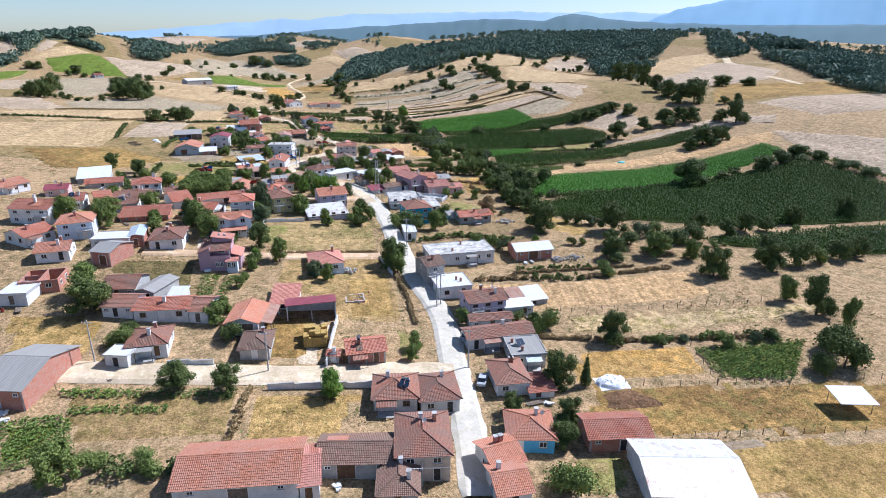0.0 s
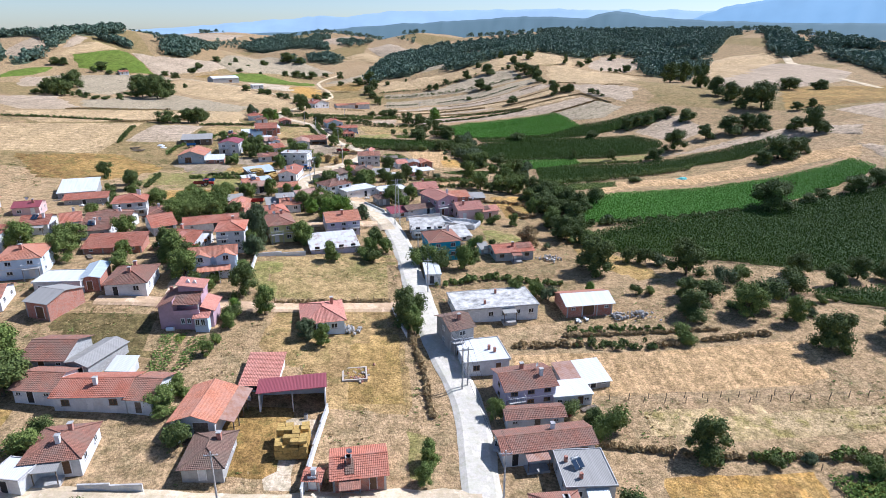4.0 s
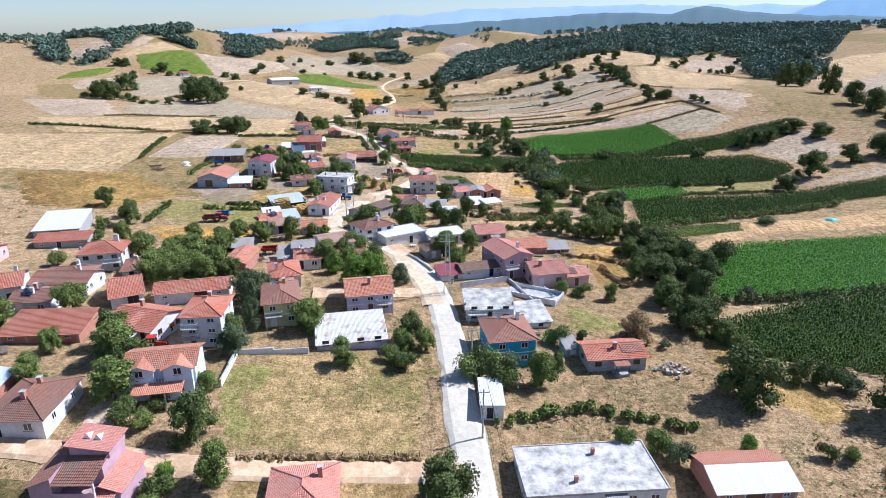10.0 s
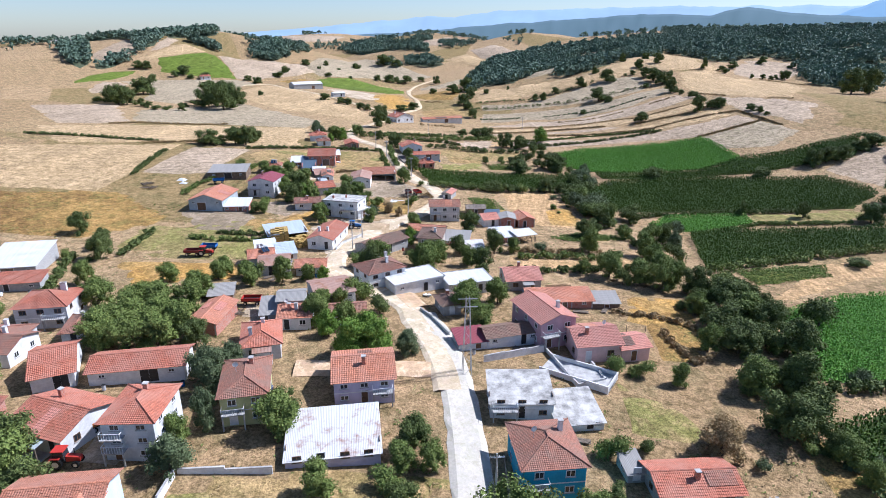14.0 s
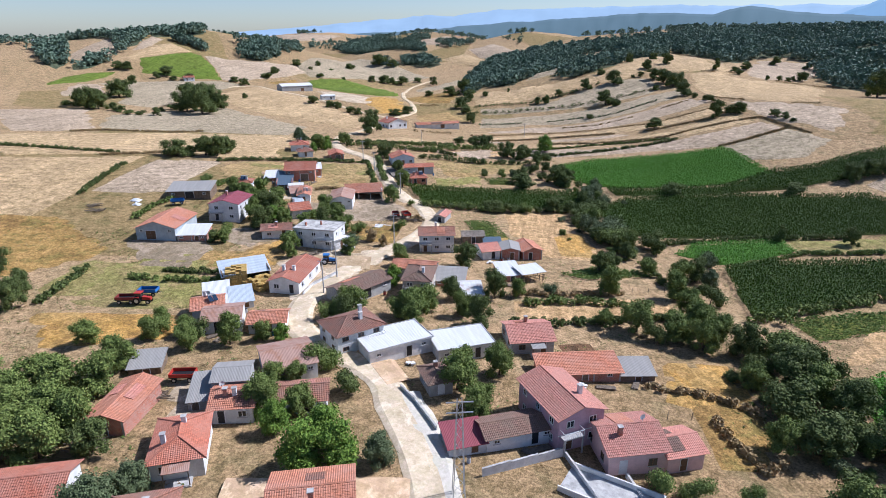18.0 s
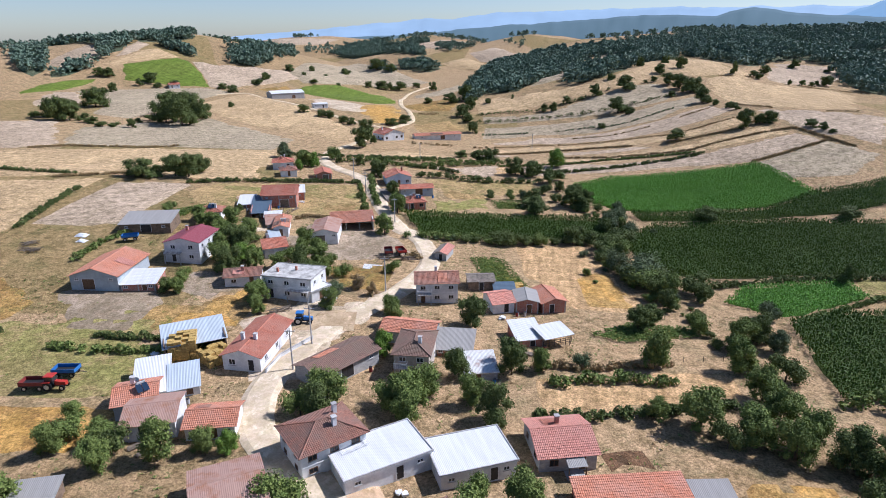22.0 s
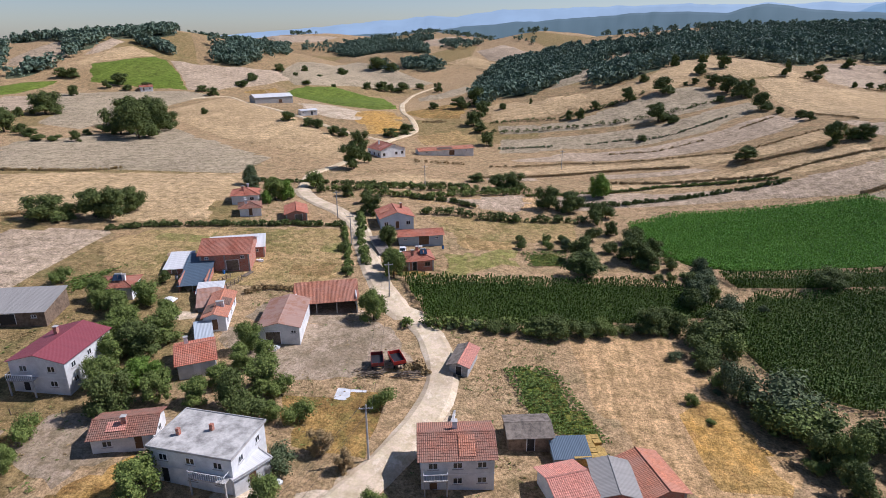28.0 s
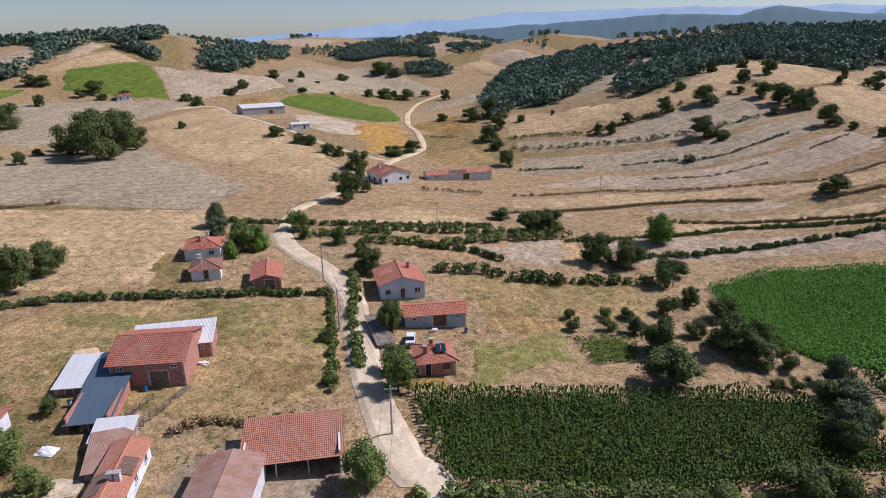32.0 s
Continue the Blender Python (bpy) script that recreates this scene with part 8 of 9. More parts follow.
tree(46.5, 256.4, 7.7, 1, 1.1)
tree(57.4, 250.2, 7.4, 1, 0.94)
tree(49.1, 293.1, 5.0, 0)
tree(55.0, 300.8, 5.5, 0)
tree(64.4, 306.0, 4.8, 0)
tree(76.0, 298.1, 5.2, 9)
tree(63.4, 283.9, 7.3, 1)
tree(63.0, 240.4, 5.7, 8, 1.10)
tree(63.5, 232.6, 5.1, 8, 1.10)
tree(63.1, 220.6, 7.5, 0, 1.21)
tree(69.4, 223.8, 5.9, 8, 1.10)
tree(61.3, 209.5, 5.5, 8)
tree(67.6, 210.1, 5.7, 0, 1.10)
tree(66.2, 201.0, 5.4, 8)
tree(65.1, 193.2, 5.2, 8)
tree(65.4, 190.5, 5.1, 1, 1.10)
tree(66.0, 185.6, 5.0, 1, 1.10)
tree(48.4, 208.2, 4.4, 1)
tree(42.4, 210.5, 3.2, 7)
tree(38.4, 211.0, 4.0, 7)
tree(48.6, 190.3, 6.6, 4)
tree(33.1, 189.1, 4.1, 7)
tree(38.5, 190.3, 2.6, 8)
tree(53.3, 188.4, 1.9, 9)
tree(24.1, 270.4, 4.8, 1)
tree(31.4, 272.9, 3.0, 9)
tree(40.4, 257.8, 4.3, 1)
tree(44.8, 274.6, 8.0, 1)
tree(45.7, 289.7, 5.8, 0)
tree(56.6, 305.3, 7.5, 1)
tree(54.0, 317.4, 7.1, 9, 1.3)
tree(48.9, 323.7, 6.1, 9)
tree(46.8, 330.6, 3.8, 8, 1.3)
tree(46.2, 345.6, 5.0, 8, 1.2)
tree(55.8, 367.6, 4.2, 0, 1.3)
tree(53.7, 358.5, 6.4, 3, 1.08)
tree(59.6, 274.6, 7.7, 1, 1.08)
tree(59.6, 265.2, 7.4, 1, 1.08)
tree(68.3, 287.1, 7.1, 0)
tree(70.4, 283.2, 5.2, 3)
tree(66.6, 272.1, 5.4, 8)
tree(53.1, 253.2, 6.8, 1, 1.32)
tree(48.7, 251.7, 4.7, 8)
tree(58.1, 290.2, 4.5, 7)
tree(59.4, 295.1, 3.1, 8)
tree(46.9, 434.6, 9.0, 2)
tree(40.6, 409.0, 7.1, 8)
tree(29.4, 392.3, 2.9, 8)
tree(17.8, 390.4, 2.7, 8)
tree(24.8, 391.6, 2.7, 7)
tree(50.5, 383.1, 6.3, 0, 1.08)
tree(48.8, 394.2, 5.5, 8)
tree(54.3, 376.5, 3.1, 8)
tree(59.6, 372.1, 5.8, 3, 1.1)
tree(40.8, 344.6, 6.2, 0, 1.35)
tree(59.4, 353.8, 4.7, 9)
tree(50.6, 341.4, 6.4, 8, 1.3)
tree(55.4, 346.0, 6.0, 8, 1.3)
tree(66.5, 354.4, 2.7, 3)
tree(47.6, 335.4, 4.6, 8, 1.3)
tree(51.6, 336.6, 5.0, 7, 1.3)
tree(50.2, 314.7, 5.4, 8)
tree(55.6, 314.0, 6.2, 8, 1.3)
tree(54.6, 307.5, 6.0, 8)
tree(64.3, 311.0, 6.3, 8)
tree(20.3, 339.6, 5.4, 8, 1.1)
tree(26.2, 340.6, 4.2, 8, 1.1)
tree(23.4, 340.4, 2.8, 7, 1.3)
tree(16.2, 339.6, 2.4, 7, 1.4)
tree(31.6, 342.0, 3.8, 7, 1.3)
tree(29.0, 341.4, 2.8, 8, 1.3)
tree(35.4, 343.2, 2.6, 8, 1.3)
tree(5.4, 340.0, 2.0, 9, 1.4)
tree(1.6, 339.6, 1.7, 9, 1.5)
tree(13.0, 339.6, 2.5, 8, 1.3)
tree(9.8, 339.8, 2.8, 8, 1.2)
tree(48.3, 378.6, 5.4, 0, 1.51)
tree(52.3, 370.5, 2.4, 7)
tree(58.2, 366.4, 5.5, 3, 1.3)
tree(58.4, 361.0, 4.0, 1)
tree(29.9, 386.6, 3.8, 3)
tree(18.0, 386.0, 3.0, 8)
tree(25.1, 387.0, 2.8, 7)
tree(35.4, 419.2, 7.3, 0, 1.2)
tree(45.0, 413.2, 5.3, 8)
tree(38.1, 395.3, 4.4, 8)
tree(43.9, 399.4, 4.6, 0)
tree(41.1, 386.7, 3.9, 8)
tree(33.2, 384.9, 2.5, 1)
tree(13.5, 408.4, 2.9, 8)
tree(-55.1, 130.8, 7.9, 1, 1.08)
tree(-42.8, 110.5, 4.5, 7)
tree(-41.8, 113.7, 4.0, 8)
tree(-22.8, 111.2, 4.9, 8)
tree(-67.2, 182.9, 7.2, 1, 1.08)
tree(-52.7, 175.9, 4.9, 1)
tree(-78.2, 181.0, 8.0, 1)
tree(-36.9, 171.5, 6.2, 0)
tree(-23.3, 138.2, 2.6, 7)
tree(-22.6, 147.2, 3.6, 8)
tree(-19.3, 151.5, 3.9, 7)
tree(-37.5, 166.6, 6.2, 0)
tree(-33.0, 159.6, 4.0, 8)
tree(-29.1, 162.7, 3.2, 8)
tree(-22.0, 148.3, 4.2, 2)
tree(-7.4, 141.0, 4.7, 3)
tree(-13.3, 190.7, 5.8, 0)
tree(-25.3, 183.8, 5.3, 1)
tree(-25.2, 194.8, 9.4, 3, 0.76)
tree(-51.8, 212.1, 6.6, 1, 1.15)
tree(-48.7, 214.3, 7.4, 1, 1.15)
tree(-12.9, 216.9, 5.8, 2)
tree(-77.2, 217.4, 4.1, 7)
tree(3.5, 179.1, 3.4, 7)
tree(-30.0, 158.5, 3.1, 7)
tree(-51.8, 224.6, 6.4, 1, 1.15)
tree(-71.7, 236.5, 6.3, 1)
tree(-28.0, 199.6, 6.3, 3)
tree(-25.5, 203.1, 5.4, 3)
tree(-7.2, 209.7, 7.9, 2, 1.19)
tree(-2.7, 210.8, 7.7, 2, 1.08)
tree(-16.7, 228.0, 4.9, 1)
tree(-38.7, 244.5, 4.4, 1)
tree(-45.6, 249.5, 3.6, 1)
tree(-10.0, 252.4, 6.8, 0)
tree(-15.4, 250.6, 5.1, 1)
tree(4.7, 260.3, 6.3, 1)
tree(-16.5, 206.8, 3.5, 7)
tree(-13.1, 206.0, 3.8, 8)
tree(-24.1, 243.8, 4.4, 1)
tree(-20.7, 244.0, 4.0, 2)
tree(-44.1, 245.6, 3.8, 7)
tree(-23.7, 253.9, 4.2, 1)
tree(2.4, 256.1, 7.4, 1)
tree(-0.2, 257.2, 4.5, 7)
tree(-4.7, 290.3, 4.4, 1)
tree(-17.7, 291.0, 4.8, 1, 1.15)
tree(-33.1, 291.6, 5.4, 1, 1.15)
tree(-52.4, 299.6, 3.7, 7)
tree(-20.6, 267.3, 5.4, 9)
tree(-49.7, 312.1, 5.6, 1, 1.15)
tree(-46.9, 325.9, 6.5, 1, 1.15)
tree(-55.1, 328.2, 5.2, 1, 1.15)
tree(-63.9, 334.7, 4.2, 1, 1.15)
tree(-32.2, 325.0, 5.8, 1, 1.15)
tree(-18.4, 307.1, 3.4, 7, 1.15)
tree(-7.7, 312.2, 3.5, 7, 1.15)
tree(-65.6, 337.9, 5.2, 1, 1.15)
tree(-58.1, 332.3, 5.0, 1, 1.15)
tree(-56.4, 337.1, 5.8, 1, 1.15)
tree(-50.3, 333.6, 4.0, 1, 1.15)
tree(-52.0, 318.2, 5.6, 1, 1.15)
tree(-44.5, 312.9, 5.1, 2, 1.15)
tree(-42.0, 313.2, 4.6, 2, 1.15)
tree(-32.8, 314.4, 3.9, 1, 1.15)
tree(-34.4, 309.9, 4.4, 1, 1.15)
tree(-31.2, 319.5, 4.7, 1, 1.15)
tree(-28.2, 321.6, 4.4, 1, 1.15)
tree(-25.7, 307.0, 4.6, 8, 1.15)
tree(-22.7, 312.9, 3.6, 7)
tree(-13.7, 301.2, 4.0, 4)
tree(-10.1, 298.4, 3.4, 4)
tree(-7.4, 299.8, 3.2, 8, 1.15)
tree(-17.9, 297.5, 3.4, 9)
tree(-2.8, 329.8, 2.2, 8)
tree(-77.1, 343.4, 3.6, 7, 1.15)
tree(-51.6, 294.2, 4.1, 1, 1.15)
tree(-69.3, 428.2, 7.1, 3)
tree(-57.9, 416.4, 6.5, 1)
tree(-54.2, 426.3, 7.3, 1, 1.08)
tree(-52.6, 413.3, 6.4, 2)
tree(-46.3, 410.8, 4.9, 1)
tree(-47.4, 344.2, 1.7, 1)
tree(-25.2, 404.8, 7.0, 0)
tree(-28.4, 414.7, 4.8, 0)
tree(-35.3, 421.2, 5.1, 0)
tree(-44.6, 423.6, 3.7, 0)
tree(-17.1, 384.4, 4.3, 0)
tree(-13.4, 365.4, 5.7, 1)
tree(-26.8, 373.7, 2.6, 8)
tree(-22.8, 360.4, 2.4, 8)
tree(-9.3, 346.9, 3.8, 1, 1.15)
tree(60.5, 236.7, 6.0, 1, 1.10)
tree(63.2, 228.8, 7.1, 8, 1.10)
tree(57.3, 220.4, 6.4, 1, 1.10)
tree(70.3, 234.5, 7.1, 1, 1.10)
tree(72.1, 229.4, 7.9, 0, 1.10)
tree(74.5, 245.0, 6.0, 8)
tree(73.1, 219.6, 8.9, 0, 1.10)
tree(84.2, 233.5, 7.9, 8, 1.10)
tree(59.6, 206.5, 7.3, 1, 1.10)
tree(66.7, 206.0, 9.1, 0, 1.10)
tree(74.3, 240.0, 5.8, 8)
tree(74.4, 248.9, 5.0, 8)
tree(59.1, 258.7, 7.0, 1, 1.10)
tree(60.8, 252.5, 7.4, 1, 1.10)
tree(64.7, 248.6, 7.7, 0, 1.10)
tree(69.2, 246.4, 7.4, 1, 1.10)
tree(67.8, 239.1, 8.2, 0, 1.10)
tree(-161.9, 510.9, 14.2, 0, 1.39)
tree(-148.8, 503.0, 18.9, 0, 1.21)
tree(-149.8, 521.2, 15.1, 0, 1.32)
tree(-171.0, 538.2, 15.3, 0, 1.39)
tree(-165.2, 543.5, 14.7, 0, 1.46)
tree(-150.5, 532.1, 9.6, 0, 1.28)
tree(-214.4, 497.4, 14.2, 0, 1.17)
tree(-210.1, 499.8, 12.6, 0, 1.18)
tree(-224.1, 505.9, 10.8, 0, 1.19)
tree(-229.3, 555.2, 13.7, 0, 1.46)
tree(-235.6, 543.6, 5.5, 0, 1.20)
tree(-199.0, 496.6, 5.8, 0, 1.39)
tree(-193.8, 494.6, 4.3, 0, 1.48)
tree(-229.9, 500.2, 4.6, 8, 1.90)
tree(-183.8, 486.7, 3.5, 8, 1.81)
tree(-178.0, 487.4, 3.4, 8, 1.81)
tree(-169.5, 489.1, 5.5, 0, 1.11)
tree(-175.6, 506.7, 2.9, 0, 1.90)
tree(-173.7, 515.4, 3.7, 8, 1.90)
tree(-254.5, 618.1, 7.9, 0, 0.97)
tree(-286.9, 657.5, 7.6, 0, 1.90)
tree(-280.9, 660.1, 7.6, 0, 1.59)
tree(-248.0, 660.7, 8.4, 0, 1.53)
tree(-251.6, 650.5, 6.2, 0, 1.30)
tree(-238.3, 653.2, 4.1, 0, 1.90)
tree(-229.3, 662.5, 4.7, 0, 1.90)
tree(-196.9, 677.0, 5.2, 0, 1.90)
tree(-183.0, 664.7, 7.0, 0, 1.43)
tree(-148.5, 571.8, 4.4, 0, 1.21)
tree(-176.8, 726.0, 7.8, 0, 1.43)
tree(-178.2, 710.9, 5.4, 0, 1.90)
tree(-181.8, 707.5, 4.3, 0, 1.11)
tree(-104.2, 378.5, 7.3, 0, 1.89)
tree(-99.5, 380.1, 4.8, 0, 1.21)
tree(-94.4, 383.0, 8.5, 0, 1.20)
tree(-89.6, 382.7, 9.4, 0, 1.20)
tree(-88.8, 391.1, 7.7, 0, 1.27)
tree(-96.7, 559.1, 6.0, 0, 1.39)
tree(-83.1, 550.2, 5.1, 0, 1.43)
tree(-77.7, 548.5, 5.0, 0, 1.43)
tree(-66.5, 535.4, 4.8, 0, 1.43)
tree(-61.0, 532.4, 4.8, 0, 1.43)
tree(-49.5, 512.3, 8.3, 0, 1.28)
tree(-41.7, 462.7, 10.9, 0, 1.00)
tree(-40.3, 476.9, 9.7, 0, 0.78)
tree(-38.4, 542.3, 4.9, 0, 1.90)
tree(-32.3, 551.7, 5.7, 0, 1.81)
tree(-168.0, 772.4, 7.1, 0, 1.67)
tree(-151.3, 789.7, 7.3, 0, 1.48)
tree(-153.0, 765.7, 4.7, 0, 1.39)
tree(-125.9, 827.6, 8.3, 0, 1.54)
tree(-137.1, 787.0, 3.6, 8, 1.65)
tree(-140.1, 751.8, 4.5, 8, 1.90)
tree(-119.6, 766.0, 3.5, 0, 1.48)
tree(-114.8, 973.6, 17.1, 0, 1.52)
tree(-95.1, 959.8, 12.2, 0, 1.67)
tree(-96.3, 796.0, 7.2, 0, 1.30)
tree(-84.9, 808.3, 9.8, 0, 1.53)
tree(-77.2, 817.5, 8.7, 0, 1.43)
tree(-68.9, 829.6, 10.1, 0, 1.81)
tree(-58.2, 772.7, 9.2, 0, 1.11)
tree(-53.4, 852.1, 5.9, 0, 1.90)
tree(-32.9, 826.1, 10.0, 0, 0.97)
tree(-22.4, 620.6, 5.1, 0, 1.67)
tree(-5.5, 621.1, 8.4, 0, 1.67)
tree(4.2, 630.5, 12.9, 0, 1.11)
tree(3.3, 579.5, 9.5, 0, 1.11)
tree(7.0, 566.7, 5.9, 0, 1.90)
tree(10.5, 541.1, 7.6, 0, 1.21)
tree(8.4, 601.1, 9.6, 0, 1.11)
tree(20.6, 611.2, 4.9, 0, 1.11)
tree(38.2, 619.2, 4.2, 0, 0.75)
tree(56.8, 583.8, 5.4, 0, 1.27)
tree(62.9, 581.5, 6.9, 0, 0.99)
tree(73.0, 594.2, 5.6, 0, 1.11)
tree(83.4, 597.2, 2.4, 0, 1.85)
tree(93.1, 599.6, 9.0, 0, 1.11)
tree(109.0, 632.2, 6.2, 0, 1.43)
tree(113.4, 604.1, 10.8, 0, 1.62)
tree(99.5, 559.0, 10.4, 0, 1.43)
tree(104.7, 550.9, 5.1, 0, 1.27)
tree(139.2, 672.1, 8.7, 0, 0.86)
tree(145.1, 638.5, 8.2, 0, 1.36)
tree(161.4, 684.0, 7.0, 0, 1.27)
tree(135.1, 615.6, 4.3, 0, 1.33)
tree(129.5, 615.1, 2.6, 0, 1.48)
tree(164.0, 652.0, 10.4, 0, 1.11)
tree(142.2, 605.0, 8.5, 0, 1.33)
tree(145.3, 591.7, 10.7, 0, 1.20)
tree(148.1, 578.9, 10.4, 0, 1.28)
tree(155.0, 584.5, 9.0, 0, 1.11)
tree(144.7, 545.6, 9.6, 0, 1.45)
tree(147.4, 532.7, 3.6, 0, 1.56)
tree(147.8, 513.5, 4.1, 0, 1.48)
tree(148.2, 506.7, 4.0, 0, 1.67)
tree(135.7, 574.5, 3.9, 0, 1.56)
tree(105.1, 462.9, 6.2, 0, 1.82)
tree(135.1, 463.1, 9.4, 0, 0.97)
tree(143.1, 465.6, 5.1, 0, 1.70)
tree(147.0, 464.9, 6.0, 0, 1.44)
tree(196.2, 634.9, 10.3, 0, 0.81)
tree(84.7, 530.1, 3.4, 0, 1.56)
tree(157.5, 449.4, 4.1, 0, 1.90)
tree(160.0, 443.8, 4.0, 0, 1.43)
tree(161.6, 439.8, 2.0, 0, 1.90)
tree(225.3, 650.9, 6.9, 0, 1.75)
tree(210.0, 633.7, 4.7, 0, 1.56)
tree(209.5, 623.9, 4.2, 0, 1.90)
tree(224.3, 610.3, 3.7, 0, 1.11)
tree(232.3, 609.5, 4.2, 0, 1.48)
tree(237.8, 607.6, 3.7, 0, 1.39)
tree(244.5, 614.2, 3.8, 0, 1.39)
tree(251.5, 614.9, 7.6, 0, 1.67)
tree(269.4, 700.1, 7.8, 0, 1.59)
tree(288.1, 682.5, 5.5, 0, 1.56)
tree(5.8, 454.0, 3.6, 0, 1.90)
tree(13.1, 442.8, 6.0, 0, 1.39)
tree(18.3, 444.2, 7.0, 0, 1.19)
tree(161.1, 329.6, 11.6, 0, 1.25)
tree(183.5, 340.1, 8.8, 0, 1.36)
tree(197.9, 342.8, 10.8, 0, 1.53)
tree(189.8, 375.2, 8.4, 0, 1.75)
tree(184.6, 387.9, 6.7, 0, 1.90)
tree(152.9, 374.0, 7.7, 0, 1.21)
tree(160.2, 376.4, 7.5, 0, 1.30)
tree(166.9, 377.2, 7.1, 0, 1.33)
tree(178.3, 384.8, 5.9, 0, 1.53)
tree(142.3, 313.2, 7.6, 0, 1.37)
tree(246.6, 466.2, 18.8, 0, 0.83)
tree(236.1, 426.8, 13.6, 0, 1.33)
tree(236.7, 409.1, 13.2, 0, 1.33)
tree(233.2, 386.5, 13.9, 0, 1.50)
tree(240.7, 382.6, 17.4, 0, 1.06)
tree(311.9, 459.0, 10.0, 0, 1.90)
tree(331.9, 453.1, 8.1, 0, 1.90)
tree(258.2, 537.3, 18.2, 0, 1.11)
tree(273.9, 544.3, 18.7, 0, 0.98)
tree(193.3, 293.3, 12.2, 0, 1.57)
tree(183.7, 289.9, 7.0, 0, 1.39)
tree(205.2, 294.6, 8.7, 0, 1.27)
tree(212.5, 338.7, 10.4, 0, 1.27)
tree(209.2, 347.1, 9.3, 0, 1.20)
tree(229.0, 318.6, 15.0, 0, 1.20)
tree(225.1, 328.2, 7.9, 0, 1.66)
tree(252.8, 366.9, 5.5, 0, 1.43)
tree(265.8, 372.1, 5.6, 0, 1.11)
tree(86.4, 366.6, 5.8, 0, 1.73)
tree(129.5, 365.6, 4.7, 0, 1.90)
tree(104.0, 320.2, 6.2, 0, 0.75)
tree(123.4, 318.6, 6.4, 0, 0.91)
tree(116.0, 274.6, 3.5, 8, 1.76)
tree(143.8, 224.1, 13.2, 0, 1.37)
tree(164.0, 232.1, 5.1, 0, 1.90)
tree(175.2, 238.7, 4.1, 0, 1.90)
tree(189.1, 238.7, 7.9, 0, 1.54)
tree(200.5, 242.8, 7.5, 0, 1.39)
tree(210.8, 245.1, 7.4, 0, 1.85)
tree(216.0, 237.3, 5.1, 0, 1.90)
tree(216.0, 221.1, 4.9, 8, 1.90)
tree(216.1, 209.4, 4.8, 8, 1.85)
hedge(2.4, [(-11.5, 407.8), (0.0, 410.1), (6.4, 406.6), (19.0, 407.1), (37.0, 409.2)])
hedge(2.2, [(-28.9, 424.9), (-10.1, 424.8), (-0.1, 431.3), (22.8, 437.5)])
hedge(1.5, [(-86.0, 374.2), (-77.0, 379.5), (-59.9, 384.1), (-44.9, 388.5), (-29.8, 391.8)])
hedge(1.2, [(-29.9, 389.6), (-25.6, 374.4), (-22.2, 359.3)])
hedge(2.2, [(-32.0, 433.2), (-23.9, 430.2)])
hedge(1.6, [(-63.3, 269.5), (-47.2, 269.5), (-37.0, 271.8)])
hedge(1.6, [(-74.5, 255.2), (-76.1, 273.9)])
hedge(1.6, [(-58.1, 274.3), (-45.7, 274.5), (-37.7, 275.1)])
hedge(1.4, [(-108.9, 323.3), (-114.4, 358.9)])
brush(0.9, [(-15.1, 153.6), (-2.4, 155.2), (8.9, 156.4)])
brush(0.9, [(14.8, 118.0), (14.1, 131.5), (12.0, 147.7), (11.6, 156.9)])
brush(1.2, [(33.0, 139.2), (46.6, 138.9)])
hedge(1.3, [(46.6, 138.9), (60.5, 137.2)], thin=0.9, wide=0.6)
brush(1.1, [(60.5, 137.2), (86.6, 138.6)])
brush(0.8, [(44, 142.5), (62, 142.0), (78, 141.5)])
hedge(0.8, [(46, 144.6), (56, 144.2), (66, 143.2)], thin=0.8, wide=1.0)
brush(1.0, [(37.8, 110.5), (60.8, 105.4), (90.5, 101.3)])
hedge(1.4, [(62, 105.2), (68, 104.3)], wide=0.5)
hedge(1.6, [(75, 103.4), (80, 102.7)], wide=0.5)
hedge(1.5, [(84, 102.2), (90, 101.4)], wide=0.5)
hedge(2.2, [(-33.8, 76.3), (-26.0, 74.8), (-18.4, 75.1), (-12.2, 76.2)])
brush(1.0, [(-17.7, 95.0), (-18.5, 87.2), (-19.2, 80.3)])
hedge(1.6, [(21.2, 255.5), (32.5, 257.3), (54.1, 262.2)])
brush(1.5, [(22.9, 271.6), (34.9, 272.2), (47.9, 275.5)])
hedge(2.2, [(-7.3, 338.6), (12.6, 341.5), (35.0, 344.3)])
hedge(1.4, [(-181.5, 370.1), (-155.0, 373.9), (-126.3, 375.6)])
hedge(2.0, [(25.3, 266.2), (39.4, 268.8), (47.0, 267.8)])
hedge(1.8, [(-27.5, 403.1), (-23.3, 380.3), (-19.3, 366.1)])
brush(1.2, [(-40.5, 345.5), (-37.5, 349.0), (-31.3, 349.1), (-22.7, 351.9)])
brush(1.5, [(-5.3, 321.8), (-3.3, 324.5), (-1.6, 321.6)])
fence(1.2, [(51.6, 120.1), (73.6, 117.8), (101.4, 116.0)])
fence(1.2, [(47.4, 74.7), (66.1, 72.4), (86.3, 69.2)])
fence(1.2, [(-15.2, 153.9), (8.9, 156.8)])
fence(1.2, [(28.6, 122.0), (52.9, 121.2), (78.5, 119.0)])
fence(1.2, [(43.7, 91.3), (67.6, 87.1), (98.7, 82.8)])
fence(1.2, [(67.6, 87.1), (70.7, 101.3)])
fence(1.2, [(36.4, 226.0), (47.6, 227.2)])
fence(1.2, [(21.3, 256.1), (41.0, 259.5), (54.3, 262.5)])
fence(1.2, [(46.9, 276.6), (62.2, 278.9)])
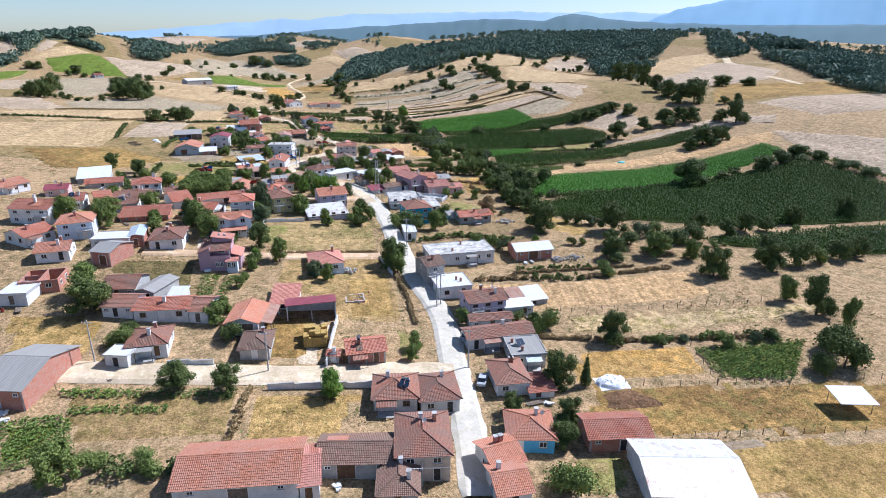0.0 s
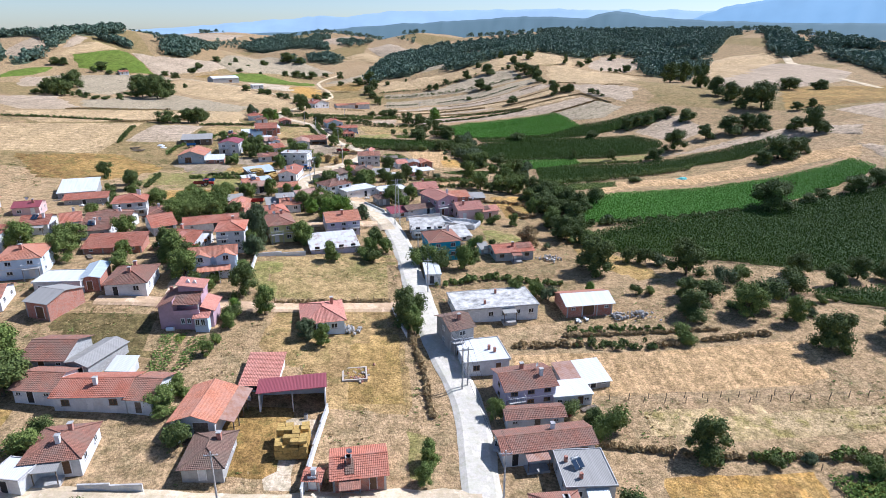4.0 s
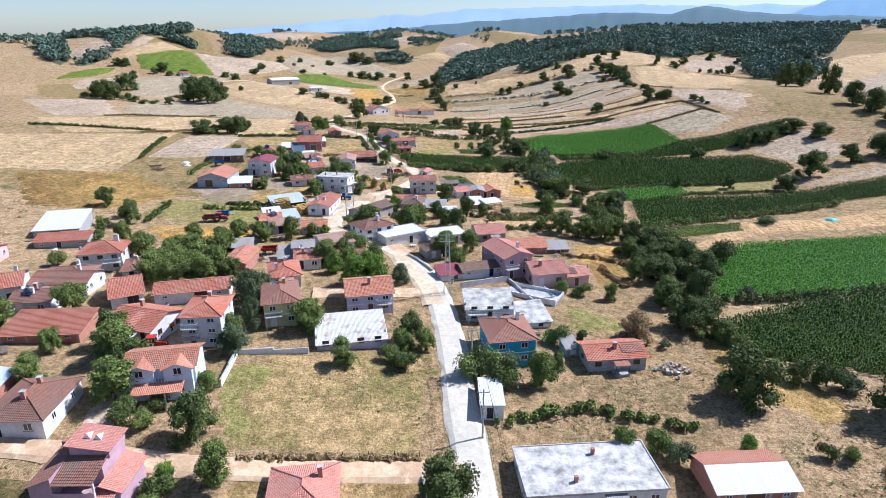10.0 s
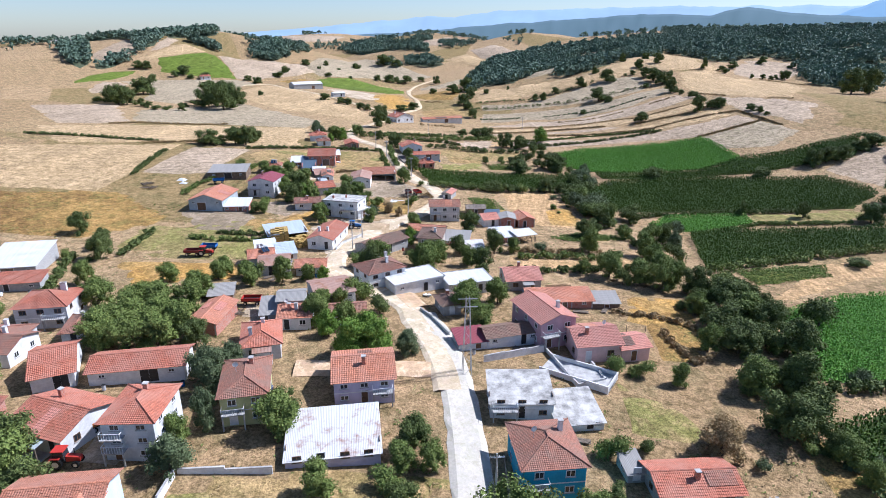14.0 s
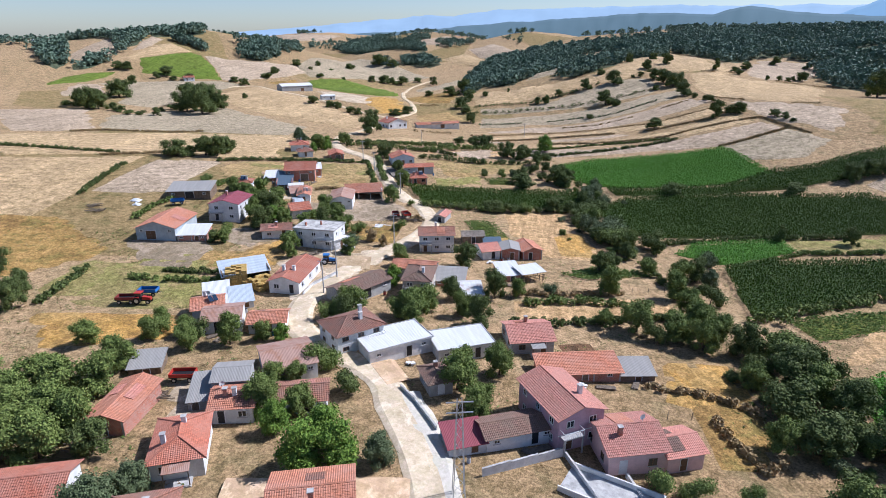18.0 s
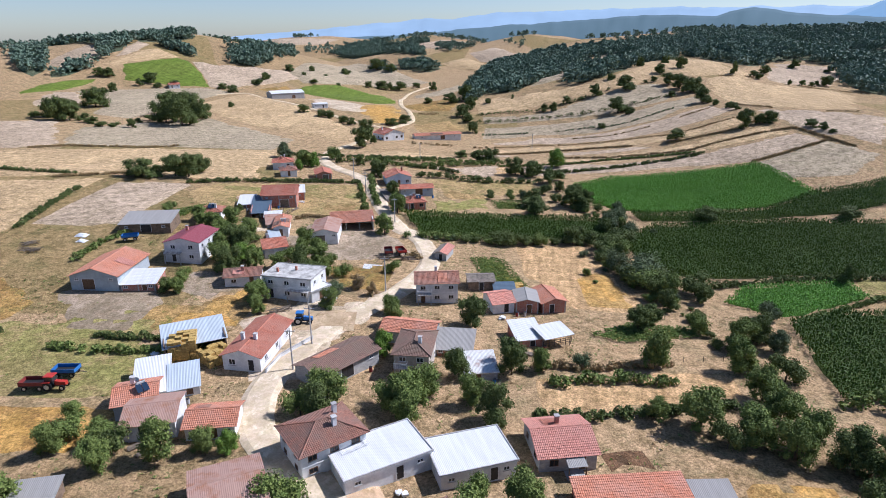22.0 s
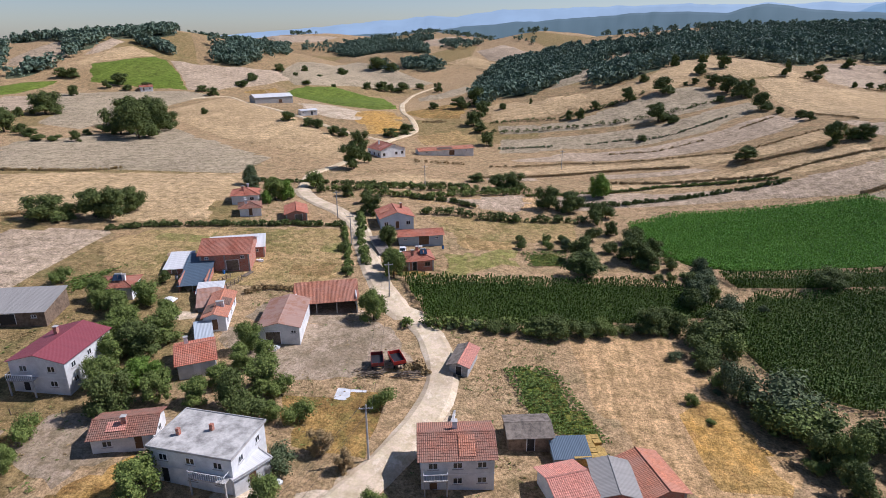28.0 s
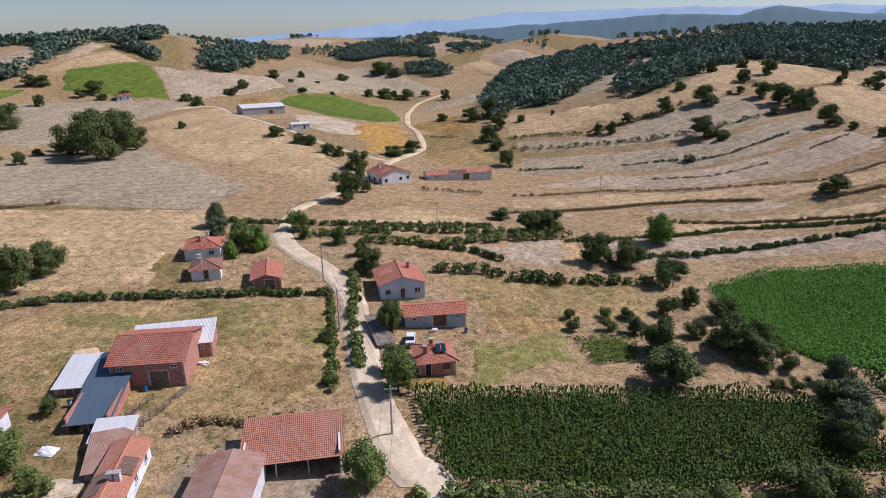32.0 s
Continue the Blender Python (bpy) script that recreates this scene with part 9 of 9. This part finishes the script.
fence(1.2, [(-58.1, 98.4), (-49.1, 97.4)])
fence(1.2, [(-58.4, 304.2), (-51.3, 304.6)])
wall_line(1.7, [(-4.4, 101.0), (-3.5, 109.6), (-2.1, 119.4)])
wall_line(0.9, [(9.3, 219.6), (5.6, 226.3), (2.9, 230.0)])
wall_line(1.0, [(-22.3, 264.1), (-21.5, 269.5), (-17.6, 276.7)])
wall_line(1.3, [(15.7, 211.3), (26.9, 216.6)])
wall_line(1.2, [(-14.5, 94.9), (4.0, 94.5)])
wall_line(1.2, [(-32.8, 103.2), (-24.7, 102.8)])
wall_line(0.8, [(26.9, 216.8), (31.0, 205.4), (35.9, 207.5), (34.5, 213.2)])
wall_line(1.2, [(-22.9, 177.9), (-22.4, 168.8)])
wall_line(0.9, [(-22.8, 178.5), (-11.3, 180.1)])
wall_line(0.9, [(9.4, 153.0), (11.9, 142.3)])
wall_line(0.8, [(3.4, 311.9), (2.5, 304.7)])
pole(-14.8, 100.2, -2, 8.5)
pole(-45.6, 105.1, -4, 8.5)
pole(22.6, 99.8, -4, 8.5)
pole(21.7, 126.4, -1, 8)
pole(20.6, 125.3, 1, 8.5)
pole(16.8, 177.7, 7, 8.5)
pole(17.8, 161.3, 5, 8.5)
pole(-17.3, 274.8, 5, 8)
pole(-18.2, 265.9, 4, 8)
pole(-7.4, 300.5, 8, 8.5)
pole(-11.7, 350.0, 10, 8)
pole(-33.4, 398.2, 12, 8)
pole(-25.4, 378.2, 12, 8)
pole(-12.0, 438.4, 13, 8)
pole(41.2, 487.8, -6, 8)
pylon(12.8, 207.2, 8, 14)
car(-12.1, 375.7, 94, "white")
car(24.5, 110.8, 68, "silver")
car(24.1, 94.2, 68, "silver")
car(-18.7, 196.3, 8, "dark_blue")
tractor(-21.2, 282.8, 5, "blue")
tractor(-53.9, 257.3, 4, "red")
tractor(-36.5, 177.9, 7, "red")
trailer(-9.9, 323.1, -78, "dark_red")
trailer(-6.8, 324.2, -66, "red")
trailer(-38.0, 183.6, 52, "orange")
trailer(-31.4, 228.5, 6, "red")
trailer(-57.0, 257.1, 5, "dark_red")
trailer(-54.5, 261.2, 5, "blue")
trailer(-76.4, 320.5, 21, "blue")
tarp(139.9, 278.7, -14, "turquoise", 3)
tarp(-53.4, 340.3, 8, "white", 1.6)
tarp(48.4, 91.2, -4, "white", 4)
tarp(-90.1, 321.7, 23, "white", 2.0)
tarp(-88.0, 318.3, 12, "white", 1.6)
tarp(-44.0, 269.3, 4, "white", 1.2)
haystack(-6.5, 108.9, -1, 3.4)
haystack(-38.0, 267.9, 20, 4)
haystack(-33.5, 266.6, -38, 2.2)
haystack(21.8, 303.2, 8, 1.8)
woodpile(-37.3, 188.8, -28)
woodpile(-27.0, 287.8, 24)
woodpile(-11.0, 320.9, 3)
woodpile(-96.2, 310.5, 5)
woodpile(-98.5, 314.1, 27)
woodpile(-4.8, 321.1, 1)
woodpile(116.9, 275.3, 13)
woodpile(38.5, 130.6, 62)
woodpile(-33.4, 222.9, 27)
woodpile(-36.3, 210.7, 21)
woodpile(-47.1, 345.4, -3)
canopy(85.1, 74.0, -12)
canopy(28.3, 279.7, 25)
foundation(2.0, 127.4, 2)
rubble(0.3, 144.5, -7)
rubble(58.9, 149.4, -7)
rubble(63.8, 149.6, -19)
rubble(51.6, 181.2, 4)
pen(-44.2, 348.6, 73)
pen(28.2, 280.5, 24)
slabyard(-12.7, 314.6, 9)
basin(31.7, 209.3, -29)
hedge(1.6, [(-71.2, 432.1), (-24.1, 438.2), (2.5, 443.8)])
hedge(1.8, [(-73.1, 223.1), (-85.6, 252.4)])
hedge(1.4, [(-82.7, 306.7), (-82.8, 316.6), (-79.9, 325.6)])
hedge(1.6, [(21.2, 165.3), (34.2, 169.4), (50.4, 165.2)])
thicket(1.7, [(61.9, 242.9), (64.3, 228.5), (64.1, 213.9), (64.8, 196.1), (65.9, 186.8)])
thicket(1.7, [(47.7, 343.0), (47.6, 330.6), (49.3, 320.5), (54.1, 308.1)])
thicket(1.6, [(81.8, 159.2), (89.2, 153.7), (101.6, 151.5), (128.4, 154.3), (159.7, 155.4)])
thicket(1.5, [(50.4, 395.0), (52.9, 373.8), (58.0, 369.4)])
thicket(1.5, [(50.8, 310.5), (57.7, 294.9), (63.9, 286.6), (64.5, 275.2)])
hedge(1.1, [(22.4, 434.7), (69.3, 442.8), (105.5, 438.6)])
hedge(1.5, [(35.0, 422.9), (64.8, 427.3), (108.4, 435.1)])
thicket(1.6, [(66.6, 244.0), (67.3, 232.1), (66.3, 222.5)])
brush(1.3, [(43.7, 235.1), (53.1, 233.3), (59.2, 228.7)])
brush(1.3, [(50.9, 226.8), (53.0, 214.9), (57.1, 217.6)])
thicket(1.8, [(74.6, 244.7), (71.4, 228.8), (69.1, 216.8), (60.9, 204.8)])
hedge(1.9, [(13, 583), (32, 587), (53, 585), (68, 591), (83, 597), (104, 610)])
hedge(2.3, [(14, 565), (31, 567), (52, 569), (69, 568), (75, 567), (99, 567), (116, 570), (134, 576)])
hedge(1.3, [(17, 534), (36, 538), (58, 537), (77, 536), (88, 530), (100, 530), (117, 538), (141, 548)])
brush(1.0, [(44, 518), (58, 516), (85, 504), (111, 508), (141, 524)])
brush(1.0, [(11, 488), (45, 500), (86, 485), (108, 475), (144, 485)])
brush(1.0, [(8, 461), (53, 475), (68, 474), (86, 466)])
brush(1.0, [(101, 459), (120, 461), (132, 462), (147, 474)])
brush(1.0, [(50, 454), (72, 447), (105, 442), (118, 447), (141, 451), (152, 451)])
brush(1.0, [(152, 450), (156, 437), (162, 423)])
brush(1.0, [(121, 419), (133, 423), (156, 432)])
brush(1.0, [(153, 531), (161, 494), (171, 475), (188, 468)])
brush(1.0, [(183, 628), (204, 630), (231, 603), (259, 586)])
brush(1.0, [(-130, 370), (-109, 384), (-94, 392)])
brush(1.0, [(-171, 414), (-162, 426), (-132, 434), (-122, 442)])
hedge(2.0, [(-42, 426), (-22, 435), (2, 438), (22, 442)])
hedge(1.6, [(-15, 424), (-0, 422), (5, 418)])
hedge(1.6, [(-26, 580), (-15, 584), (-4, 583)])
hedge(1.6, [(-21, 487), (-12, 489), (-0, 487)])
hedge(2.4, [(73, 264), (109, 281), (152, 295)])
hedge(2.2, [(69, 208), (96, 212), (140, 226), (168, 233)])
hedge(1.8, [(69, 315), (93, 322), (126, 325)])
hedge(1.4, [(81, 297), (106, 311), (136, 313)])
hedge(3.0, [(203, 248), (215, 250), (217, 238), (217, 222), (217, 205)])
woods(0.9, [(594, 952), (551, 812), (501, 689), (464, 677), (459, 704)])
woods(0.8, [(566, 776), (591, 737), (593, 643), (594, 591), (377, 369), (400, 439), (454, 559), (505, 672)])
woods(1.0, [(-401, 721), (-380, 734), (-357, 700), (-340, 677), (-325, 646), (-324, 633), (-349, 650)])
woods(1.0, [(-498, 898), (-346, 756), (-323, 776), (-311, 754), (-307, 728), (-304, 695), (-304, 684), (-320, 715), (-336, 739), (-382, 744)])
woods(0.9, [(-326, 650), (-321, 666), (-306, 686), (-302, 691), (-300, 676), (-309, 648), (-314, 635)])
woods(1.0, [(-323, 776), (-318, 803), (-290, 840), (-278, 814), (-295, 778), (-309, 761)])
woods(0.45, [(-302, 778), (-276, 823), (-243, 826), (-217, 756), (-249, 747), (-279, 756)])
woods(1.0, [(-238, 806), (-233, 829), (-243, 945), (-190, 785), (-197, 756), (-218, 751)])
woods(0.45, [(-359, 1289), (-303, 1254), (-188, 862), (-187, 810), (-202, 829)])
woods(0.9, [(-234, 1207), (-209, 1292), (-139, 1289), (-70, 1287), (-72, 1254), (-121, 1228), (-177, 1225)])
woods(1.0, [(-215, 1224), (-128, 1208), (-64, 1095), (-60, 1049), (-151, 1126), (-218, 1195)])
woods(0.9, [(-131, 1031), (-89, 967), (-94, 954), (-124, 986)])
woods(0.9, [(-96, 1022), (-50, 1014), (-33, 978), (-46, 956), (-83, 975)])
woods(0.5, [(-49, 1120), (-30, 1283), (9, 1119), (-22, 1072)])
woods(1.0, [(6, 610), (-1, 782), (7, 878), (30, 975), (73, 993), (125, 1010), (129, 988), (160, 1009), (207, 1029), (246, 1043), (267, 1004), (222, 848), (169, 710), (145, 702), (178, 876), (147, 899), (103, 846), (60, 680), (43, 646), (19, 658)])
woods(0.8, [(75, 645), (120, 809), (154, 846), (176, 830), (134, 669), (112, 652), (90, 637)])
woods(1.0, [(255, 965), (283, 1012), (372, 1068), (456, 1049), (518, 1013), (574, 968), (395, 713), (318, 679), (307, 688), (302, 700), (289, 727), (260, 724), (225, 683), (227, 768), (223, 833)])
woods(1.0, [(299, 687), (318, 679), (373, 680), (288, 560), (264, 594), (269, 627)])
woods(0.8, [(544, 762), (578, 720), (538, 539), (572, 459), (371, 293), (353, 348), (400, 439), (456, 547), (500, 666)])

# ---- weeds and dry tufts on the open ground ----
rng = np.random.default_rng(77)
wx, wy = rng.uniform(-140, 160, 110000), rng.uniform(45, 470, 110000)
thick = np.array([noise.noise((a * 0.05, b * 0.05, 9)) + 0.6 * noise.noise((a * 0.2, b * 0.2, 4)) for a, b in zip(wx, wy)])
keep = (thick > 0.1) & pieces_ok(wx, wy, 0.5)
for kind, poly in FIELDS:
    if kind in ("corn", "cornbright", "veg", "stubble", "gold", "pale", "ochre", "dirt"):
        keep &= ~inside(wx, wy, poly)
for line, width in ROAD_LINES:
    for p in line[::2]:
        keep &= (wx - p.x) ** 2 + (wy - p.y) ** 2 > (width / 2 + 1.2) ** 2
wx, wy = wx[keep], wy[keep]
pick = rng.random(len(wx))
for lo, hi, leaf, nm, lab in ((0, 0.62, LEAF[4], "dry_grass", "tufts of dry golden grass"), (0.62, 1.0, LEAF[1], "weeds", "low green weeds in patches")):
    k = (pick >= lo) & (pick < hi)
    v, f_ = sprays(rng, wx[k], wy[k], ground_z(wx[k], wy[k]), rng.uniform(0.2, 0.6, k.sum()), 3, 0.8, 0.55)
    solid(nm, v, f_, leaf, lab, "grass", "stuff")
for group_ in TREES.values():
    for o in group_:
        if o.name not in USED:
            for c in list(o.children):
                bpy.data.objects.remove(c)
            bpy.data.objects.remove(o)


# ---- loose things in the yards ----
rnd = random.Random(5)
for m, w, d in CLUTTER:
    if rnd.random() < 0.35:
        continue
    for _ in range(rnd.randrange(1, 3)):
        q = m @ Vector((rnd.uniform(-0.5, 0.5) * w, -d / 2 - rnd.uniform(1.0, 2.6), 0))
        z = float(ground_z(q.x, q.y)) + 0.1
        what = rnd.randrange(3)
        if what == 0:
            th = tagged(new("oil_drum"), "upright rusty oil drum standing in a yard", "barrel", "yard drums")
            th.matrix_world = pose(q.x, q.y, z, 0, 0, 0)
            part("drum", Kit().tube((0, 0, 0), (0, 0, 0.88), 0.29, 0.29, 12), paint(rnd.choice(("blue", "dark_red", "silver"))), th)
            part("rim", Kit().tube((0, 0, 0.86), (0, 0, 0.9), 0.31, 0.31, 12), dark_metal, th)
        elif what == 1:
            th = tagged(new("plank_stack"), "stack of weathered planks lying in a yard", "planks", "plank stacks")
            th.matrix_world = pose(q.x, q.y, z, 0, 0, rnd.uniform(0, 180))
            for i in range(4):
                for j in range(4):
                    part("plank", Kit().box(-1.5 + rnd.uniform(-0.2, 0.2), 1.5, -0.5 + j * 0.26, -0.28 + j * 0.26, i * 0.06, i * 0.06 + 0.045), timber, th)
        else:
            th = tagged(new("white_sacks"), "pile of filled white plastic sacks", "sacks", "sacks in yards")
            th.matrix_world = pose(q.x, q.y, z, 0, 0, rnd.uniform(0, 180))
            for i in range(6):
                part("sack", Kit().box(-0.4, 0.4, -0.22, 0.22, 0, 0.24), frame_white, th).matrix_local = pose(rnd.uniform(-0.6, 0.6), rnd.uniform(-0.4, 0.4), 0.2 * (i // 3), rnd.uniform(-8, 8), rnd.uniform(-8, 8), rnd.uniform(0, 90))

# ---- wires between neighbouring poles ----
cable = plain("cable", (0.03, 0.03, 0.03), 0.6)
for (x0, y0, r0, h0), (x1, y1, r1, h1) in [(p, q) for i, p in enumerate(POLES) for q in POLES[i + 1:] if 15 < math.hypot(p[0] - q[0], p[1] - q[1]) < 55 and abs(p[0] - q[0]) < 14]:
    k = Kit()
    for side in (-0.8, 0.8):
        a = Vector((x0 + side, y0, float(ground_z(x0, y0)) + h0 - 0.32))
        b = Vector((x1 + side, y1, float(ground_z(x1, y1)) + h1 - 0.32))
        n = 8
        pts = [a.lerp(b, i / n) - Vector((0, 0, 3.2 * (i / n) * (1 - i / n))) for i in range(n + 1)]
        for p, q in zip(pts, pts[1:]):
            k.tube(p, q, 0.018, 0.018, 3)
    tagged(part("power_line", k, cable, None), "thin dark overhead power cables between poles", "cable")

# ---- distant ridges ----


# air haze painted onto far hills: bluish tone given off as emission
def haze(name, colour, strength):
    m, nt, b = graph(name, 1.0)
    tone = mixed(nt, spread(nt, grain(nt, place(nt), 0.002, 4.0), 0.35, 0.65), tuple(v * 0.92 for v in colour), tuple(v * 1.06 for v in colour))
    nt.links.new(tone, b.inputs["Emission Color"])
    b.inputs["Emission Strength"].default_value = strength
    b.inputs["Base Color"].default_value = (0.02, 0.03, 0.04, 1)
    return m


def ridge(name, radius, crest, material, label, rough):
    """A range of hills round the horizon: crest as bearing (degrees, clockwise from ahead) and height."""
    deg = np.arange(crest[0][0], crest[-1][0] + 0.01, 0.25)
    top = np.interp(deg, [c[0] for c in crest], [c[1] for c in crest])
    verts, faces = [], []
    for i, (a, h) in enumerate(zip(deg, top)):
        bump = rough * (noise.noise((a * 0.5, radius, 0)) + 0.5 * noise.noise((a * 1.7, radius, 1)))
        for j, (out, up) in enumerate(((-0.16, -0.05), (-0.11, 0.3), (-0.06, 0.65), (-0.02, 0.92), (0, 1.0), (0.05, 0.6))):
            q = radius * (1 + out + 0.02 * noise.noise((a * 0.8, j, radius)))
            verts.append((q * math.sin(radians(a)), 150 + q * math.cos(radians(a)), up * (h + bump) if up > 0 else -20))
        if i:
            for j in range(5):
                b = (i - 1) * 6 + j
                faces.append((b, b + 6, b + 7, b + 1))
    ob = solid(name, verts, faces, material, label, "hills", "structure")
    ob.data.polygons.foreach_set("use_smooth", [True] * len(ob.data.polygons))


# blue tints and glow here stand for haze, growing paler with distance
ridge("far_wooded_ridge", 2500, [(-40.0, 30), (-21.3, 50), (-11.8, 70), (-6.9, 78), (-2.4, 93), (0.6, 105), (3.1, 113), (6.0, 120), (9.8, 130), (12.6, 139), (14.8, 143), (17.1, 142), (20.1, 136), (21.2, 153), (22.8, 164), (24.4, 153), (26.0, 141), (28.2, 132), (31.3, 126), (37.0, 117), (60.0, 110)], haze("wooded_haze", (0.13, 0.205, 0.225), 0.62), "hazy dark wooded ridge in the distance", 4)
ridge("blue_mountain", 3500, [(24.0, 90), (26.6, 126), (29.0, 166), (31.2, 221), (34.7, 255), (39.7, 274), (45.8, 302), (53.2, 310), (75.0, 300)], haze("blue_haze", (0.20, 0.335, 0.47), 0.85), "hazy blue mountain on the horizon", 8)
ridge("pale_mountains", 4200, [(-75.0, 40), (-40.0, 40), (-26.0, 45), (-19.2, 99), (-14.9, 119), (-12.0, 142), (-8.0, 166), (-4.0, 193), (-2.0, 185), (1.5, 225), (5.4, 229), (9.7, 235), (12.5, 242), (17.0, 243), (21.3, 236), (26.0, 235), (31.3, 225), (50.0, 240), (70.0, 240)], haze("pale_haze", (0.43, 0.58, 0.73), 0.66), "pale mountains on the horizon, painted with blue haze", 9)
